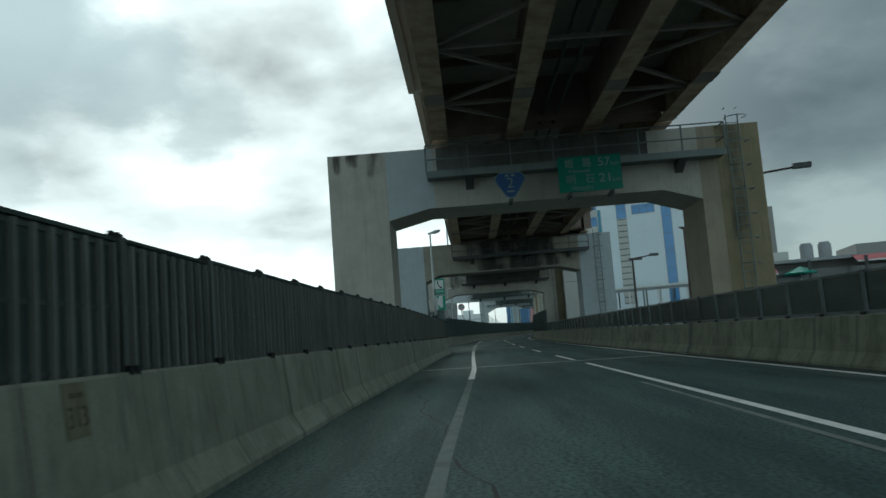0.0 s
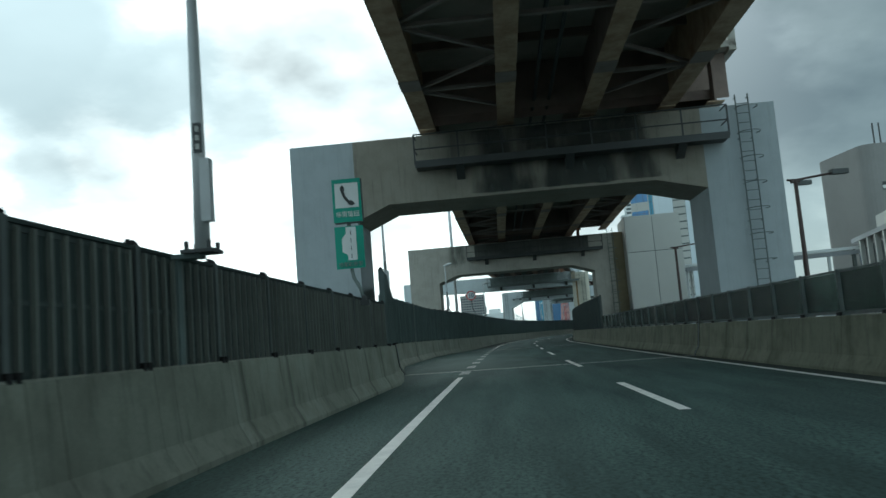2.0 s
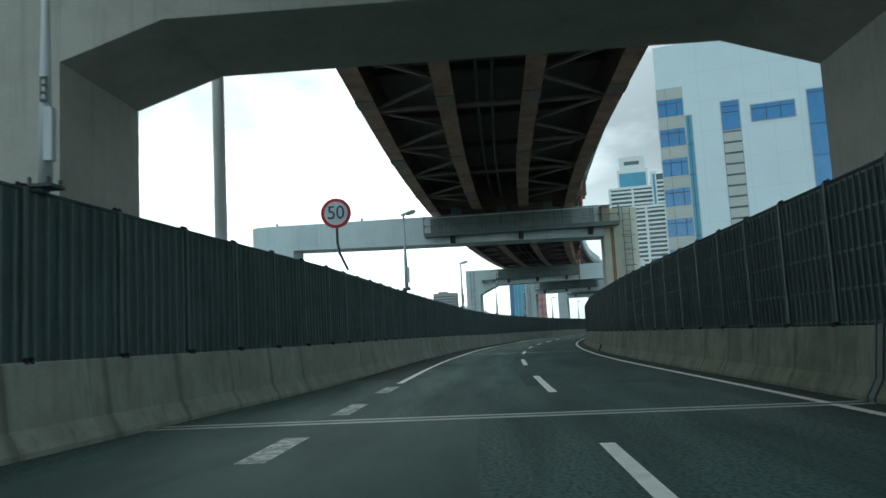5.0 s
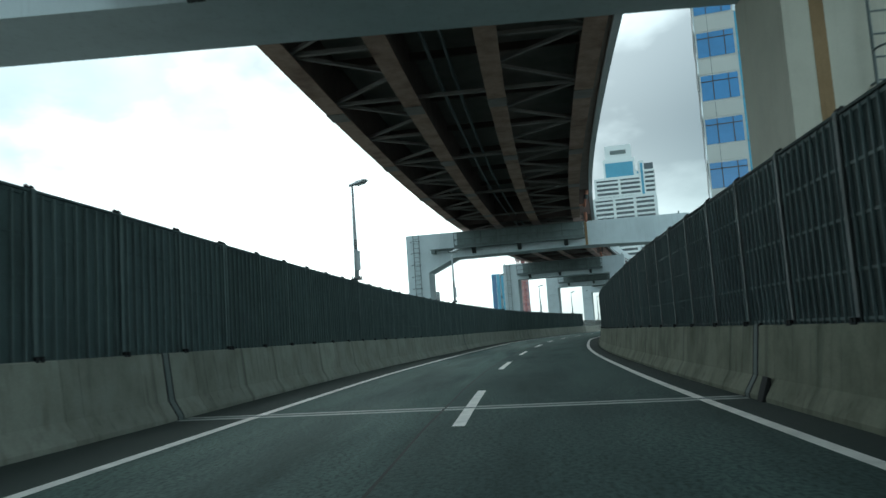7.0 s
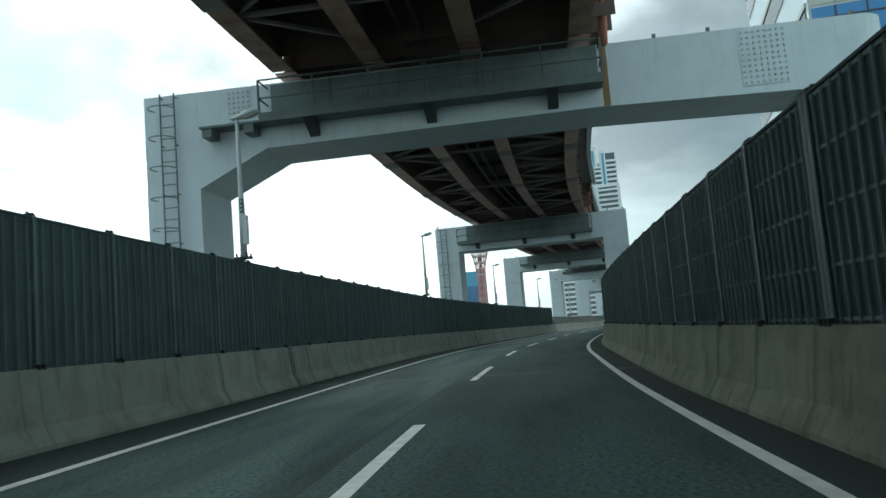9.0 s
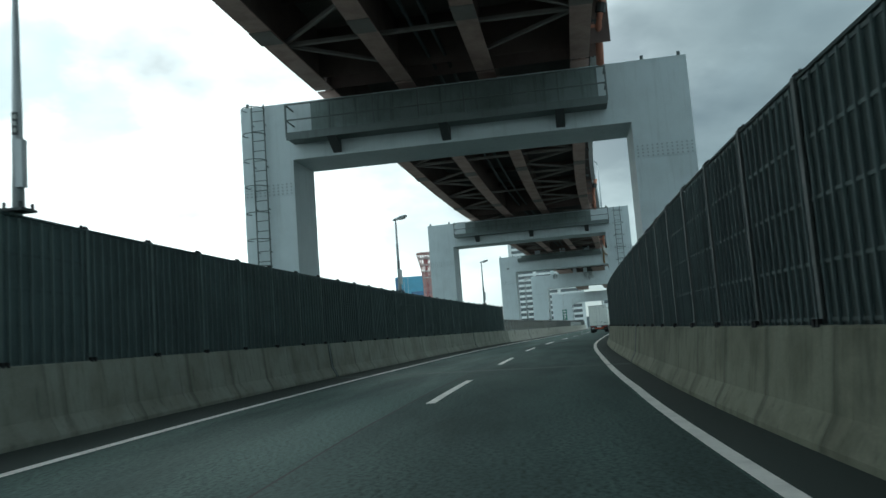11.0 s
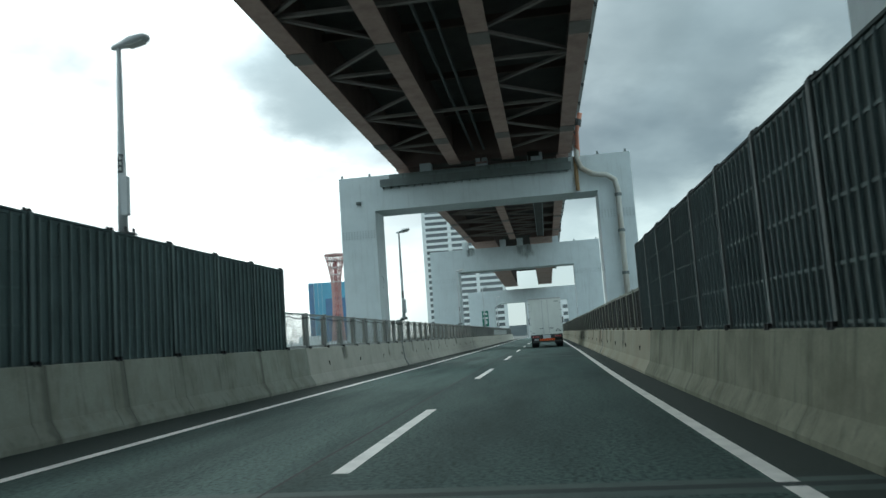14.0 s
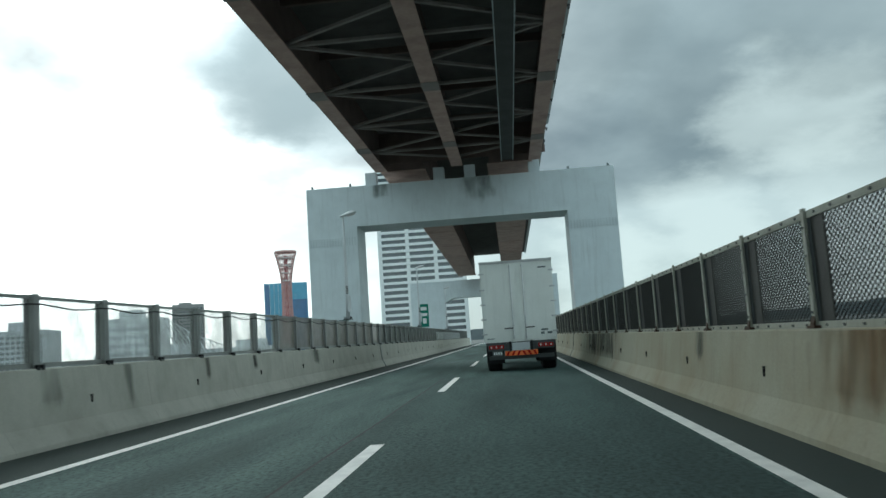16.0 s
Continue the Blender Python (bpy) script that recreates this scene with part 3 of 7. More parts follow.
def steps(a, b, gap):
    k = max(1, round((b - a) / gap))
    return [a + (b - a) * i / k for i in range(k + 1)]


def finish(name, bm, material, smooth=False, bevel=0.0):
    if bevel:
        bmesh.ops.bevel(bm, geom=[e for e in bm.edges if e.is_manifold and e.calc_face_angle(0) > 0.6], offset=bevel, segments=2, affect="EDGES", profile=0.5)
    bmesh.ops.recalc_face_normals(bm, faces=bm.faces)
    me = bpy.data.meshes.new(name)
    bm.to_mesh(me)
    bm.free()
    me.materials.append(material)
    if smooth:
        for p in me.polygons:
            p.use_smooth = True
    return me


def part(name, bm, material, parent=None, label="", smooth=False, bevel=0.0, world_space=False):
    ob = new(name, finish(name, bm, material, smooth, bevel))
    return attach(ob, parent, label, world_space)


def attach(ob, parent, label="", world_space=False):
    if parent:
        ob.parent = parent
        if world_space:
            root = parent.matrix_basis if not parent.parent else parent.parent.matrix_basis @ parent.matrix_basis
            ob.matrix_parent_inverse = root.inverted()
    return tagged(ob, label)


def piece(name, me, parent, m):
    """One more object on a mesh that is already there, at a place in the world."""
    ob = new(name, me)
    ob.parent = parent
    ob.matrix_parent_inverse = parent.matrix_basis.inverted()
    ob.matrix_basis = m
    return ob


def thing(name, m, label, category, group="", kind=""):
    ob = new(name)
    ob.matrix_basis = m
    ob.empty_display_size = 0.3
    return tagged(ob, label, category, group, kind)


def words(text, size, m, material, parent, name="lettering", wide=None, depth=0.006):
    """Lettering in the built-in font, turned into a mesh, standing in the local x and z plane of m, facing -y."""
    cu = bpy.data.curves.new(name, "FONT")
    cu.body, cu.size, cu.extrude, cu.align_x, cu.align_y = text, size, depth, "CENTER", "CENTER"
    tmp = bpy.data.objects.new(name, cu)
    scene.collection.objects.link(tmp)
    me = bpy.data.meshes.new_from_object(tmp.evaluated_get(bpy.context.evaluated_depsgraph_get()))
    bpy.data.objects.remove(tmp)
    if wide and len(me.vertices):
        xs = [v.co.x for v in me.vertices]
        f = wide / (max(xs) - min(xs))
        for v in me.vertices:
            v.co.x *= f
    me.materials.clear()
    me.materials.append(material)
    ob = new(name, me)
    ob.parent = parent
    ob.matrix_basis = m @ pose(0, 0, 0, 90)
    return ob

# ---------------------------------------------------------------- ground and road
GROUND_Z = -7.0
S0, S1 = -38.0, 420.0
bm = bmesh.new()
bmesh.ops.create_grid(bm, x_segments=12, y_segments=12, size=4500)
for v in bm.verts:
    v.co.z = GROUND_Z
tagged(part("ground", bm, GROUND_MAT), "grey paved city ground far below the road", "ground", kind="structure")

bm = bmesh.new()
sweep(bm, lambda s: [(LEFT_FOOT(s) - 0.5, 0.0), (-2, 0.0), (1.8, 0.0), (RIGHT_FOOT(s) + 0.5, 0.0)], steps(S0, S1, 2.0), closed=False, uv=True, base=R)
road = tagged(part("road", bm, ASPHALT), "worn dark asphalt carriageway with two marked lanes", "road", kind="structure")
bm = bmesh.new()
sweep(bm, lambda s: [(LEFT_FOOT(s) - 0.55, -0.02), (LEFT_FOOT(s) - 0.55, -0.9), (-4, -1.9), (3.2, -1.9), (RIGHT_FOOT(s) + 0.55, -0.9), (RIGHT_FOOT(s) + 0.55, -0.02)], steps(S0, S1, 4.0), base=R)
tagged(part("viaduct_slab", bm, PIER_CONC), "concrete slab that carries the lower road", "bridge", kind="structure")


for name_, a_, s_a, s_b in (("gutter", (lambda s: RIGHT_EDGE(s) + 0.07, RIGHT_FOOT), S0, S1), ("gutter", (LEFT_FOOT, lambda s: LEFT_EDGE(s) - 0.07), 109.0, S1)):
    b = bmesh.new()
    sweep(b, lambda s: [(a_[0](s), 0.003), (a_[1](s), 0.003)], steps(s_a, s_b, 2.0), closed=False, base=R)
    tagged(part(name_, b, GUTTER), "dark silted gutter beside the parapet", "gutter", kind="structure")


def stripe(name, s_a, s_b, centre, width, material, label, lift=0.006):
    b = bmesh.new()
    sweep(b, lambda s: [(centre(s) - width / 2, lift), (centre(s) + width / 2, lift)], steps(s_a, s_b, 2.0), closed=False, base=R)
    ob = part(name, b, material)
    return tagged(ob, label, "road marking", "road markings", "structure")


stripe("edge_line", 22.0, 58.2, LEFT_EDGE, 0.17, PAINT_LINE, "solid white edge line on dark asphalt")
stripe("edge_line", S0, 21.98, LEFT_EDGE, 0.15, GHOST_PAINT, "worn white edge line on dark asphalt")
stripe("edge_line", 107, S1, LEFT_EDGE, 0.17, PAINT_LINE, "solid white edge line on dark asphalt")
stripe("edge_line", S0, S1, RIGHT_EDGE, 0.17, PAINT_LINE, "solid white edge line on dark asphalt")
stripe("lane_line", S0, 27.3, LANE, 0.17, PAINT_LINE, "solid white lane line on dark asphalt")
stripe("lane_line", S0, 17.0, lambda s: LANE(s) - 0.36, 0.1, OLD_PAINT, "thin worn white line beside the lane line")
for a in (30.8, 45.4, 60.1, 74.8, 88.4, 102.0, 115.6, 130.6, 145.6, 160.6, 175.6, 190.1, 204.5, 218.9, 233.9, 249.0, 264.0, 279.0, 294.0, 309.0, 324.0, 339.0, 354.0, 369.0):
    stripe("lane_dash", a, a + 6.15, LANE, 0.17, PAINT_LINE, "white lane dash on dark asphalt")
for k in range(10):
    a = 60.0 + 4.85 * k
    stripe("bay_dash", a, a + 2.05, LEFT_EDGE, 0.33, BAY_PAINT, "short broad worn white dash along a lay-by")

for a in (29.6, 62.3, 97.5, 132.8, 177.0, 215.0, 247.6, 280.2, 315.0):
    b = bmesh.new()
    for lo, hi in ((0.0, 0.2), (0.36, 0.56)):
        sweep(b, lambda s: [(LEFT_FOOT(s) + 0.02, 0.004), (RIGHT_FOOT(s) - 0.02, 0.004)], [a + lo, a + hi], closed=False, base=R)
    j = tagged(part("expansion_joint", b, JOINT if a < 140 else JOINT_DARK), "pale concrete expansion joint across the asphalt", "joint", "expansion joints", "structure")
    b = bmesh.new()
    sweep(b, lambda s: [(LEFT_FOOT(s) + 0.02, 0.0065), (RIGHT_FOOT(s) - 0.02, 0.0065)], [a + 0.2, a + 0.36], closed=False, base=R)
    part("seal", b, JOINT_DARK if a < 140 else JOINT_SEAL, j)

wedge = thing("joint_wedge", Matrix.Translation(R(132.2, RIGHT_FOOT(132.2)) - P(132.2, RIGHT_FOOT(132.2))) @ M(132.2, RIGHT_FOOT(132.2)), "black rubber wedge at the foot of the parapet joint", "joint cover")
b = bmesh.new()
prism(b, [(-0.06, 0.0), (0.1, 0.0), (0.1, 0.34), (0.06, 0.36)], -0.1, 0.16)
part("block", b, RUBBER, wedge, bevel=0.01)

# a tarred crack wanders across the first lane
bm = bmesh.new()
sweep(bm, lambda s: [(-4.75 + 0.115 * (14 - s) + 0.1 * math.sin(s * 1.3) + 0.04 * math.sin(s * 4.1), 0.005), (-4.72 + 0.115 * (14 - s) + 0.1 * math.sin(s * 1.3) + 0.04 * math.sin(s * 4.1 + 0.3), 0.005)], steps(5.0, 24, 0.5), closed=False, base=R)
tagged(part("asphalt_crack", bm, RUBBER), "thin black crack in the asphalt", "road seam", kind="structure")

# a cut and patched strip of newer asphalt in the right lane
bm = bmesh.new()
sweep(bm, lambda s: [(LANE(s) - 0.42, 0.003), (RIGHT_EDGE(s) - 0.12, 0.003)], steps(104, 300, 2), closed=False, uv=True, base=R)
PATCH = surface("newer_asphalt", (0.074, 0.116, 0.106), 0.85, amount=1.0, speck=0.2, crisp=True, fine=18, coarse=0.5, bump=0.8, uv=True, spec=0.2, stretch=(1.0, 0.2, 1), tracks=0.2)
tagged(part("asphalt_patch", bm, PATCH), "darker strip of newer asphalt in one lane", "road patch", kind="structure")

BAY = surface("pale_worn_asphalt", (0.064, 0.1, 0.089), 0.85, spots=(0.03, 0.048, 0.043), amount=0.8, fine=22, coarse=0.6, bump=0.35, uv=True, spec=0.2, stretch=(1.0, 0.3, 1))
bm = bmesh.new()
sweep(bm, lambda s: [(LEFT_FOOT(s) + 0.85 + 0.1 * math.sin(s * 0.7), 0.0025), (LANE(s) - 1.3 + 0.12 * math.sin(s * 0.31), 0.0025)], steps(62.75, 97.4, 1.5), closed=False, uv=True, base=R)
tagged(part("bay_surface", bm, BAY), "paler worn asphalt along the lay-by", "road patch", kind="structure")
bm = bmesh.new()
sweep(bm, lambda s: [(LANE(s) - 0.44 + 0.008 * math.sin(s * 0.9), 0.0045), (LANE(s) - 0.405 + 0.008 * math.sin(s * 0.9 + 0.4), 0.0045)], steps(104, 300, 1.0), closed=False, base=R)
tagged(part("asphalt_seam", bm, RUBBER), "black tarred seam between two asphalt lanes", "road seam", kind="structure")

# ---------------------------------------------------------------- concrete parapets
SEG = 2.1


def parapet_mesh(name, side, top, material, seg=SEG, groove=True):
    """A safety-shaped parapet block, foot at x = 0 and leaning away from the road; side -1: on the left."""
    b = bmesh.new()
    prism(b, [(side * x, z) for x, z in ((0.03, -0.5), (0.04, 0.06), (0.175, 0.33), (0.27, top - 0.03), (0.49, top - 0.03), (0.49, -0.5))], -0.01, seg + 0.01)
    for f in b.faces:
        f.material_index = 1
    prof = [(0, 0), (0, 0.07), (0.15, 0.33), (0.24, top - 0.02), (0.26, top), (0.50, top), (0.52, top - 0.02), (0.52, -0.6), (0, -0.6)]
    if groove:
        prism(b, [(side * x, z) for x, z in prof], 0.004, 0.42)
        prism(b, [(side * x, z) for x, z in prof], 0.432, seg - 0.006)
    else:
        prism(b, [(side * x, z) for x, z in prof], 0.003, seg - 0.003)
        for y, z, h in ((seg * 0.52, 0.55, 0.12),):
            x = 0.15 + 0.09 * (z + h / 2 - 0.33) / 0.77
            n0 = len(b.faces)
            box(b, *sorted((side * (x - 0.022), side * (x + 0.08))), y - 0.014, y + 0.014, z, z + h)
            b.faces.ensure_lookup_table()
            for f in b.faces[n0:]:
                f.material_index = 1
    me = finish(name, b, material)
    me.materials.append(RUBBER)
    return me


def parapet(name, side, foot, top, s_a, s_b, material, label, seg=SEG, groove=True):
    me = parapet_mesh("segment", side, top, material, seg, groove)
    run = thing(name, M(s_a, foot(s_a), 0), label, "barrier", kind="structure")
    s = s_a
    while s < s_b:
        a, c = R(s, foot(s)), R(s + seg, foot(s + seg))
        way = c - a
        m = Matrix.Translation(a) @ Matrix.Rotation(math.atan2(-way.x, way.y), 4, "Z") @ Matrix.Diagonal((1, way.length / seg, 1, 1))
        piece("segment", me, run, m)
        s += seg
    return run


parapet("parapet_left_near", -1, LEFT_FOOT, 1.12, S0, 62.2, BARRIER_MOSS, "dark mossy grey concrete safety parapet in jointed lengths")
left_wall = parapet("parapet_left", -1, LEFT_FOOT, 1.12, S0 + SEG * math.ceil((62.2 - S0) / SEG), 262.8, BARRIER_GREY, "stained grey concrete safety parapet in jointed lengths")
left_far = parapet("parapet_left_far", -1, LEFT_FOOT, 1.12, S0 + SEG * math.ceil((262.8 - S0) / SEG), 400, BARRIER_PALE, "pale concrete safety parapet with few stains", 4.2, False)
right_wall = parapet("parapet_right", 1, RIGHT_FOOT, 1.10, S0, 262.0, BARRIER, "stained buff concrete safety parapet in jointed lengths")
right_far = parapet("parapet_right_far", 1, RIGHT_FOOT, 1.10, S0 + SEG * math.ceil((262.0 - S0) / SEG), 400, BARRIER_RUST, "buff rust-stained concrete safety parapet in long plain lengths", 4.2, False)

for a in (29.6, 62.3, 79.0, 97.5, 132.8, 177.0, 215.6, 247.6, 279.5, 315.0):
    for run, side, foot in ((left_wall, -1, LEFT_FOOT), (right_wall, 1, RIGHT_FOOT)):
        if a == 79.0 and side > 0:
            continue
        a += 0.75 if side > 0 and a == 279.5 else 0.0
        b = bmesh.new()
        prof = [(-0.004, 0), (-0.004, 0.07), (0.146, 0.33), (0.236, 1.1), (0.256, 1.126), (0.3, 1.126), (0.3, 0)]
        prism(b, [(side * x, z) for x, z in prof], 0.1, 0.15)
        prism(b, [(side * x, z) for x, z in prof], 0.33, 0.38)
        m = Matrix.Translation(R(a, foot(a)) - P(a, foot(a))) @ M(a, foot(a))
        piece("joint_gap", finish("joint_gap", b, RUBBER), run, m)
        b = bmesh.new()
        prism(b, [(side * (x - 0.003), z) for x, z in prof], 0.16, 0.32)
        piece("cover_plate", finish("cover_plate", b, STEEL_DIM), run, m)

def parapet_stain(run, side, foot, s_a, s_b, lo, hi, material):
    """A soft stain on the road's face of a parapet; lo, hi: shares of its height."""
    b = bmesh.new()
    layer = b.loops.layers.uv.new("UVMap")
    prof = [(0.0, 0.05), (0.15, 0.33), (0.193, 0.7), (0.238, 1.09)]
    cut = lambda u: next((x0 + (x1 - x0) * (u * 1.09 - z0) / (z1 - z0), u * 1.09) for (x0, z0), (x1, z1) in zip(prof, prof[1:]) if u * 1.09 <= z1 + 1e-6)
    ups = sorted({lo, hi} | {u for u in (0.33 / 1.09, 0.7 / 1.09) if lo < u < hi})
    n = 4
    rows = [[b.verts.new(R(s_a + (s_b - s_a) * i / n, foot(s_a + (s_b - s_a) * i / n) + side * (cut(u)[0] - 0.006), cut(u)[1])) for u in ups] for i in range(n + 1)]
    for i in range(n):
        for k in range(len(ups) - 1):
            f = b.faces.new((rows[i][k], rows[i + 1][k], rows[i + 1][k + 1], rows[i][k + 1]))
            for loop, (a, c) in zip(f.loops, ((i, k), (i + 1, k), (i + 1, k + 1), (i, k + 1))):
                loop[layer].uv = (a / n, (ups[c] - lo) / (hi - lo))
    part("stain", b, material, run, world_space=True)


for s_a, s_b, lo, hi, mat in ((281.0, 284.6, 0.05, 1.0, STAIN_RUST), (296.0, 312.0, 0.05, 1.0, STAIN_BLACK), (288.2, 289.4, 0.45, 1.0, STAIN_GREEN), (274.6, 276.2, 0.3, 1.0, STAIN_GREEN), (268.6, 270.6, 0.25, 1.0, STAIN_GREEN), (277.0, 278.4, 0.35, 1.0, STAIN_GREEN)):
    parapet_stain(right_far, 1, RIGHT_FOOT, s_a, s_b, lo, hi, mat)
for s_a, s_b, lo, hi, mat in ((286.1, 286.9, 0.3, 1.0, STAIN_GREEN), (288.6, 289.1, 0.02, 1.0, STAIN_GREEN), (292.2, 292.7, 0.4, 1.0, STAIN_BLACK), (295.4, 295.9, 0.55, 0.98, STAIN_BLACK), (282.0, 283.0, 0.3, 1.0, STAIN_GREEN), (276.0, 276.6, 0.3, 1.0, STAIN_GREEN), (268.0, 269.2, 0.4, 1.0, STAIN_GREEN), (301.0, 303.0, 0.4, 1.0, STAIN_GREEN)):
    parapet_stain(left_far, -1, LEFT_FOOT, s_a, s_b, lo, hi, mat)

# ---------------------------------------------------------------- fences on the parapets


def rib_panel(high, ribs, rails, side, rib_material, sheet, thin=0.015, rail_material=None, deep=0.068):
    """Noise panel: absorber sheet behind a grid of upright ribs and level rails, on the road's side of it. Along y, 1.9 m long."""
    b = bmesh.new()
    box(b, -0.03, 0.03, -0.97, 0.97, -0.03, high)
    box(b, -0.06, 0.06, -0.945, 0.945, high, high + 0.035)
    panel = finish("panel", b, sheet)
    x0, x1 = sorted((-side * 0.034, -side * deep))
    places = [-0.95 + 1.9 * (k + 0.5) / ribs for k in range(ribs)]
    b = bmesh.new()
    box(b, x0, x1, -thin, thin, 0.0, high - 0.02)
    slat = finish("slat", b, rib_material)
    b = bmesh.new()
    for y in places:
        box(b, x0, x1, y - thin, y + thin, 0.0, high - 0.02)
    far_slats = finish("slats", b, rib_material)
    b = bmesh.new()
    xa, xb = sorted((-side * 0.034, -side * 0.047))
    box(b, xa, xb, -0.945, 0.945, -0.018, 0.018)
    rail = finish("rail", b, rail_material or FENCE_RAIL)
    return panel, slat, places, far_slats, rail, rails


def post_mesh(high, side, material, deep=0.16, wide=0.1, cap=True):
    b = bmesh.new()
    d = deep / 2
    prism(b, [(-d, 0), (d, 0), (d, high), (-d, high)], -0.006, 0.006)
    for x in (-d, d - 0.02):
        box(b, x, x + 0.02, -wide / 2, wide / 2, 0, high)
    box(b, -d - 0.05, d + 0.05, -wide / 2 - 0.05, wide / 2 + 0.05, 0, 0.02)
    done = len(b.faces)
    if cap:
        box(b, -0.05, 0.05, -0.06, 0.06, high, high + 0.035)
    for y in (-0.055, 0.055):
        box(b, -side * (d + 0.04) - 0.025, -side * (d + 0.04) + 0.025, y - 0.03, y + 0.03, -0.01, 0.07)
        if cap:
            box(b, -0.02, 0.02, y - 0.015, y + 0.015, high + 0.035, high + 0.06)
    b.faces.ensure_lookup_table()
    for f in b.faces[done:]:
        f.material_index = 1
    me = finish("post", b, material)
    me.materials.append(RUBBER)
    return me


def fence(name, side, foot, base, s_a, s_b, panel_parts, post_me, label, gap=2.0, grow=lambda s: 1.0):
    run = thing(name, M(s_a, foot(s_a) + side * 0.38, base), label, "fence", kind="structure")
    k = max(1, round((s_b - s_a) / gap))
    line = [R(s_a + (s_b - s_a) * i / k, foot(s_a + (s_b - s_a) * i / k) + side * 0.38, base) for i in range(k + 1)]
    for i in range(k + 1):
        way = line[min(i + 1, k)] - line[max(i - 1, 0)]
        turn = Matrix.Rotation(math.atan2(-way.x, way.y), 4, "Z")
        tall = lambda u: Matrix.Diagonal((1, 1, grow(s_a + (s_b - s_a) * u / k), 1))
        piece("post", post_me, run, Matrix.Translation(line[i]) @ turn @ tall(i))
        if i < k:
            way = line[i + 1] - line[i]
            turn = Matrix.Rotation(math.atan2(-way.x, way.y), 4, "Z") @ Matrix.Diagonal((1, way.length / 2.0, 1, 1))
            m = Matrix.Translation((line[i] + line[i + 1]) / 2) @ turn @ tall(i + 0.5)
            if len(panel_parts) < 6:
                for nm, me in panel_parts:
                    piece(nm, me, run, m)
                continue
            panel, slat, places, far_slats, rail, rails = panel_parts
            piece("panel", panel, run, m)
            for z in rails:
                piece("rail", rail, run, m @ Matrix.Translation((0, 0, z)))
            if (i + 1) * len(places) <= 300:
                for y in places:
                    piece("slat", slat, run, m @ Matrix.Translation((0, y, 0)))
            else:
                tagged(piece("slats", far_slats, run, m), kind="stuff")
    return run


lo_panel = rib_panel(1.15, 9, (0.06, 0.57, 1.11), -1, FENCE_RIB, FENCE_DARK, 0.012, FENCE_LATH, 0.085)
hi_panel = rib_panel(2.17, 8, (0.06, 0.58, 1.1, 1.62, 2.13), -1, FENCE_RIB_BLUE, FENCE_BLUE, 0.013, FENCE_BLUE, 0.08)
rt_panel = rib_panel(2.37, 9, (0.06, 0.6, 1.2, 1.78, 2.33), 1, FENCE_RIB_DIM, FENCE_DARK, 0.011)
fence("noise_fence_left", -1, LEFT_FOOT, 1.10, -12.9, 56.4, lo_panel, post_mesh(1.19, -1, POST, wide=0.08), "low dark ribbed noise fence on the concrete parapet", gap=2.1, grow=table((0, 0.88), (7, 0.9), (18, 1.0), (34, 1.04)))
tall_left_post = post_mesh(2.21, -1, FENCE_RIB_BLUE, wide=0.08)
tall_left = fence("noise_fence_left_tall", -1, LEFT_FOOT, 1.10, 56.6, 136.07, hi_panel, tall_left_post, "tall blue-grey ribbed noise fence on the concrete parapet", gap=2.15)
fence("noise_fence_left_tall_far", -1, LEFT_FOOT, 1.10, 136.2, 262.8, hi_panel, tall_left_post, "tall blue-grey ribbed noise fence, its last stretch before the screen", gap=2.15)
# added strip on the fence, standing for sky that shows through a gap
b = bmesh.new()
box(b, 0.075, 0.1, -0.09, 0.09, -0.02, 2.2)
a_ = 79.9
piece("gap_strip", finish("gap_strip", b, FENCE_RIB), tall_left, Matrix.Translation(R(a_, LEFT_FOOT(a_) - 0.38) - P(a_, LEFT_FOOT(a_) - 0.38)) @ M(a_, LEFT_FOOT(a_) - 0.38, 1.1))
tall_right_post = post_mesh(2.41, 1, POST, wide=0.09)
dip = table((90, 1.0), (145, 1.0), (154, 0.97), (172, 0.965), (186, 1.0), (270, 1.0))
fence("noise_fence_right_tall", 1, RIGHT_FOOT, 1.10, 92.9, 163.68, rt_panel, tall_right_post, "tall dark gridded noise fence on the concrete parapet", gap=2.145, grow=dip)
fence("noise_fence_right_tall_far", 1, RIGHT_FOOT, 1.10, 163.8, 264.5, rt_panel, tall_right_post, "tall dark gridded noise fence, its last stretch before the screen", gap=2.145, grow=dip)


def sheet_panel(high, material, rail_material, lo=0.045, pane=0.006):
    b = bmesh.new()
    box(b, -pane, pane, -0.93, 0.93, lo + 0.04, high - 0.05)
    sheet = finish("pane", b, material)
    b = bmesh.new()
    box(b, -0.025, 0.025, -0.95, 0.95, high - 0.045, high)
    box(b, -0.025, 0.025, -0.95, 0.95, lo - 0.02, lo + 0.05)
    return sheet, finish("rail_frame", b, rail_material)


def finned_pane(high, material, fin_material, deep, count=42):
    """A plastic pane; added upright fins close up along the road, for dirt and reflection."""
    b = bmesh.new()
    box(b, -0.004, 0.004, -0.93, 0.93, 0.085, high - 0.05)
    sheet = finish("pane", b, material)
    b = bmesh.new()
    for k in range(count):
        y = -0.92 + 1.84 * (k + 0.5) / count
        box(b, 0.005, 0.005 + deep, y - 0.0008, y + 0.0008, 0.085, high - 0.05)
    return sheet, finish("webs", b, fin_material)


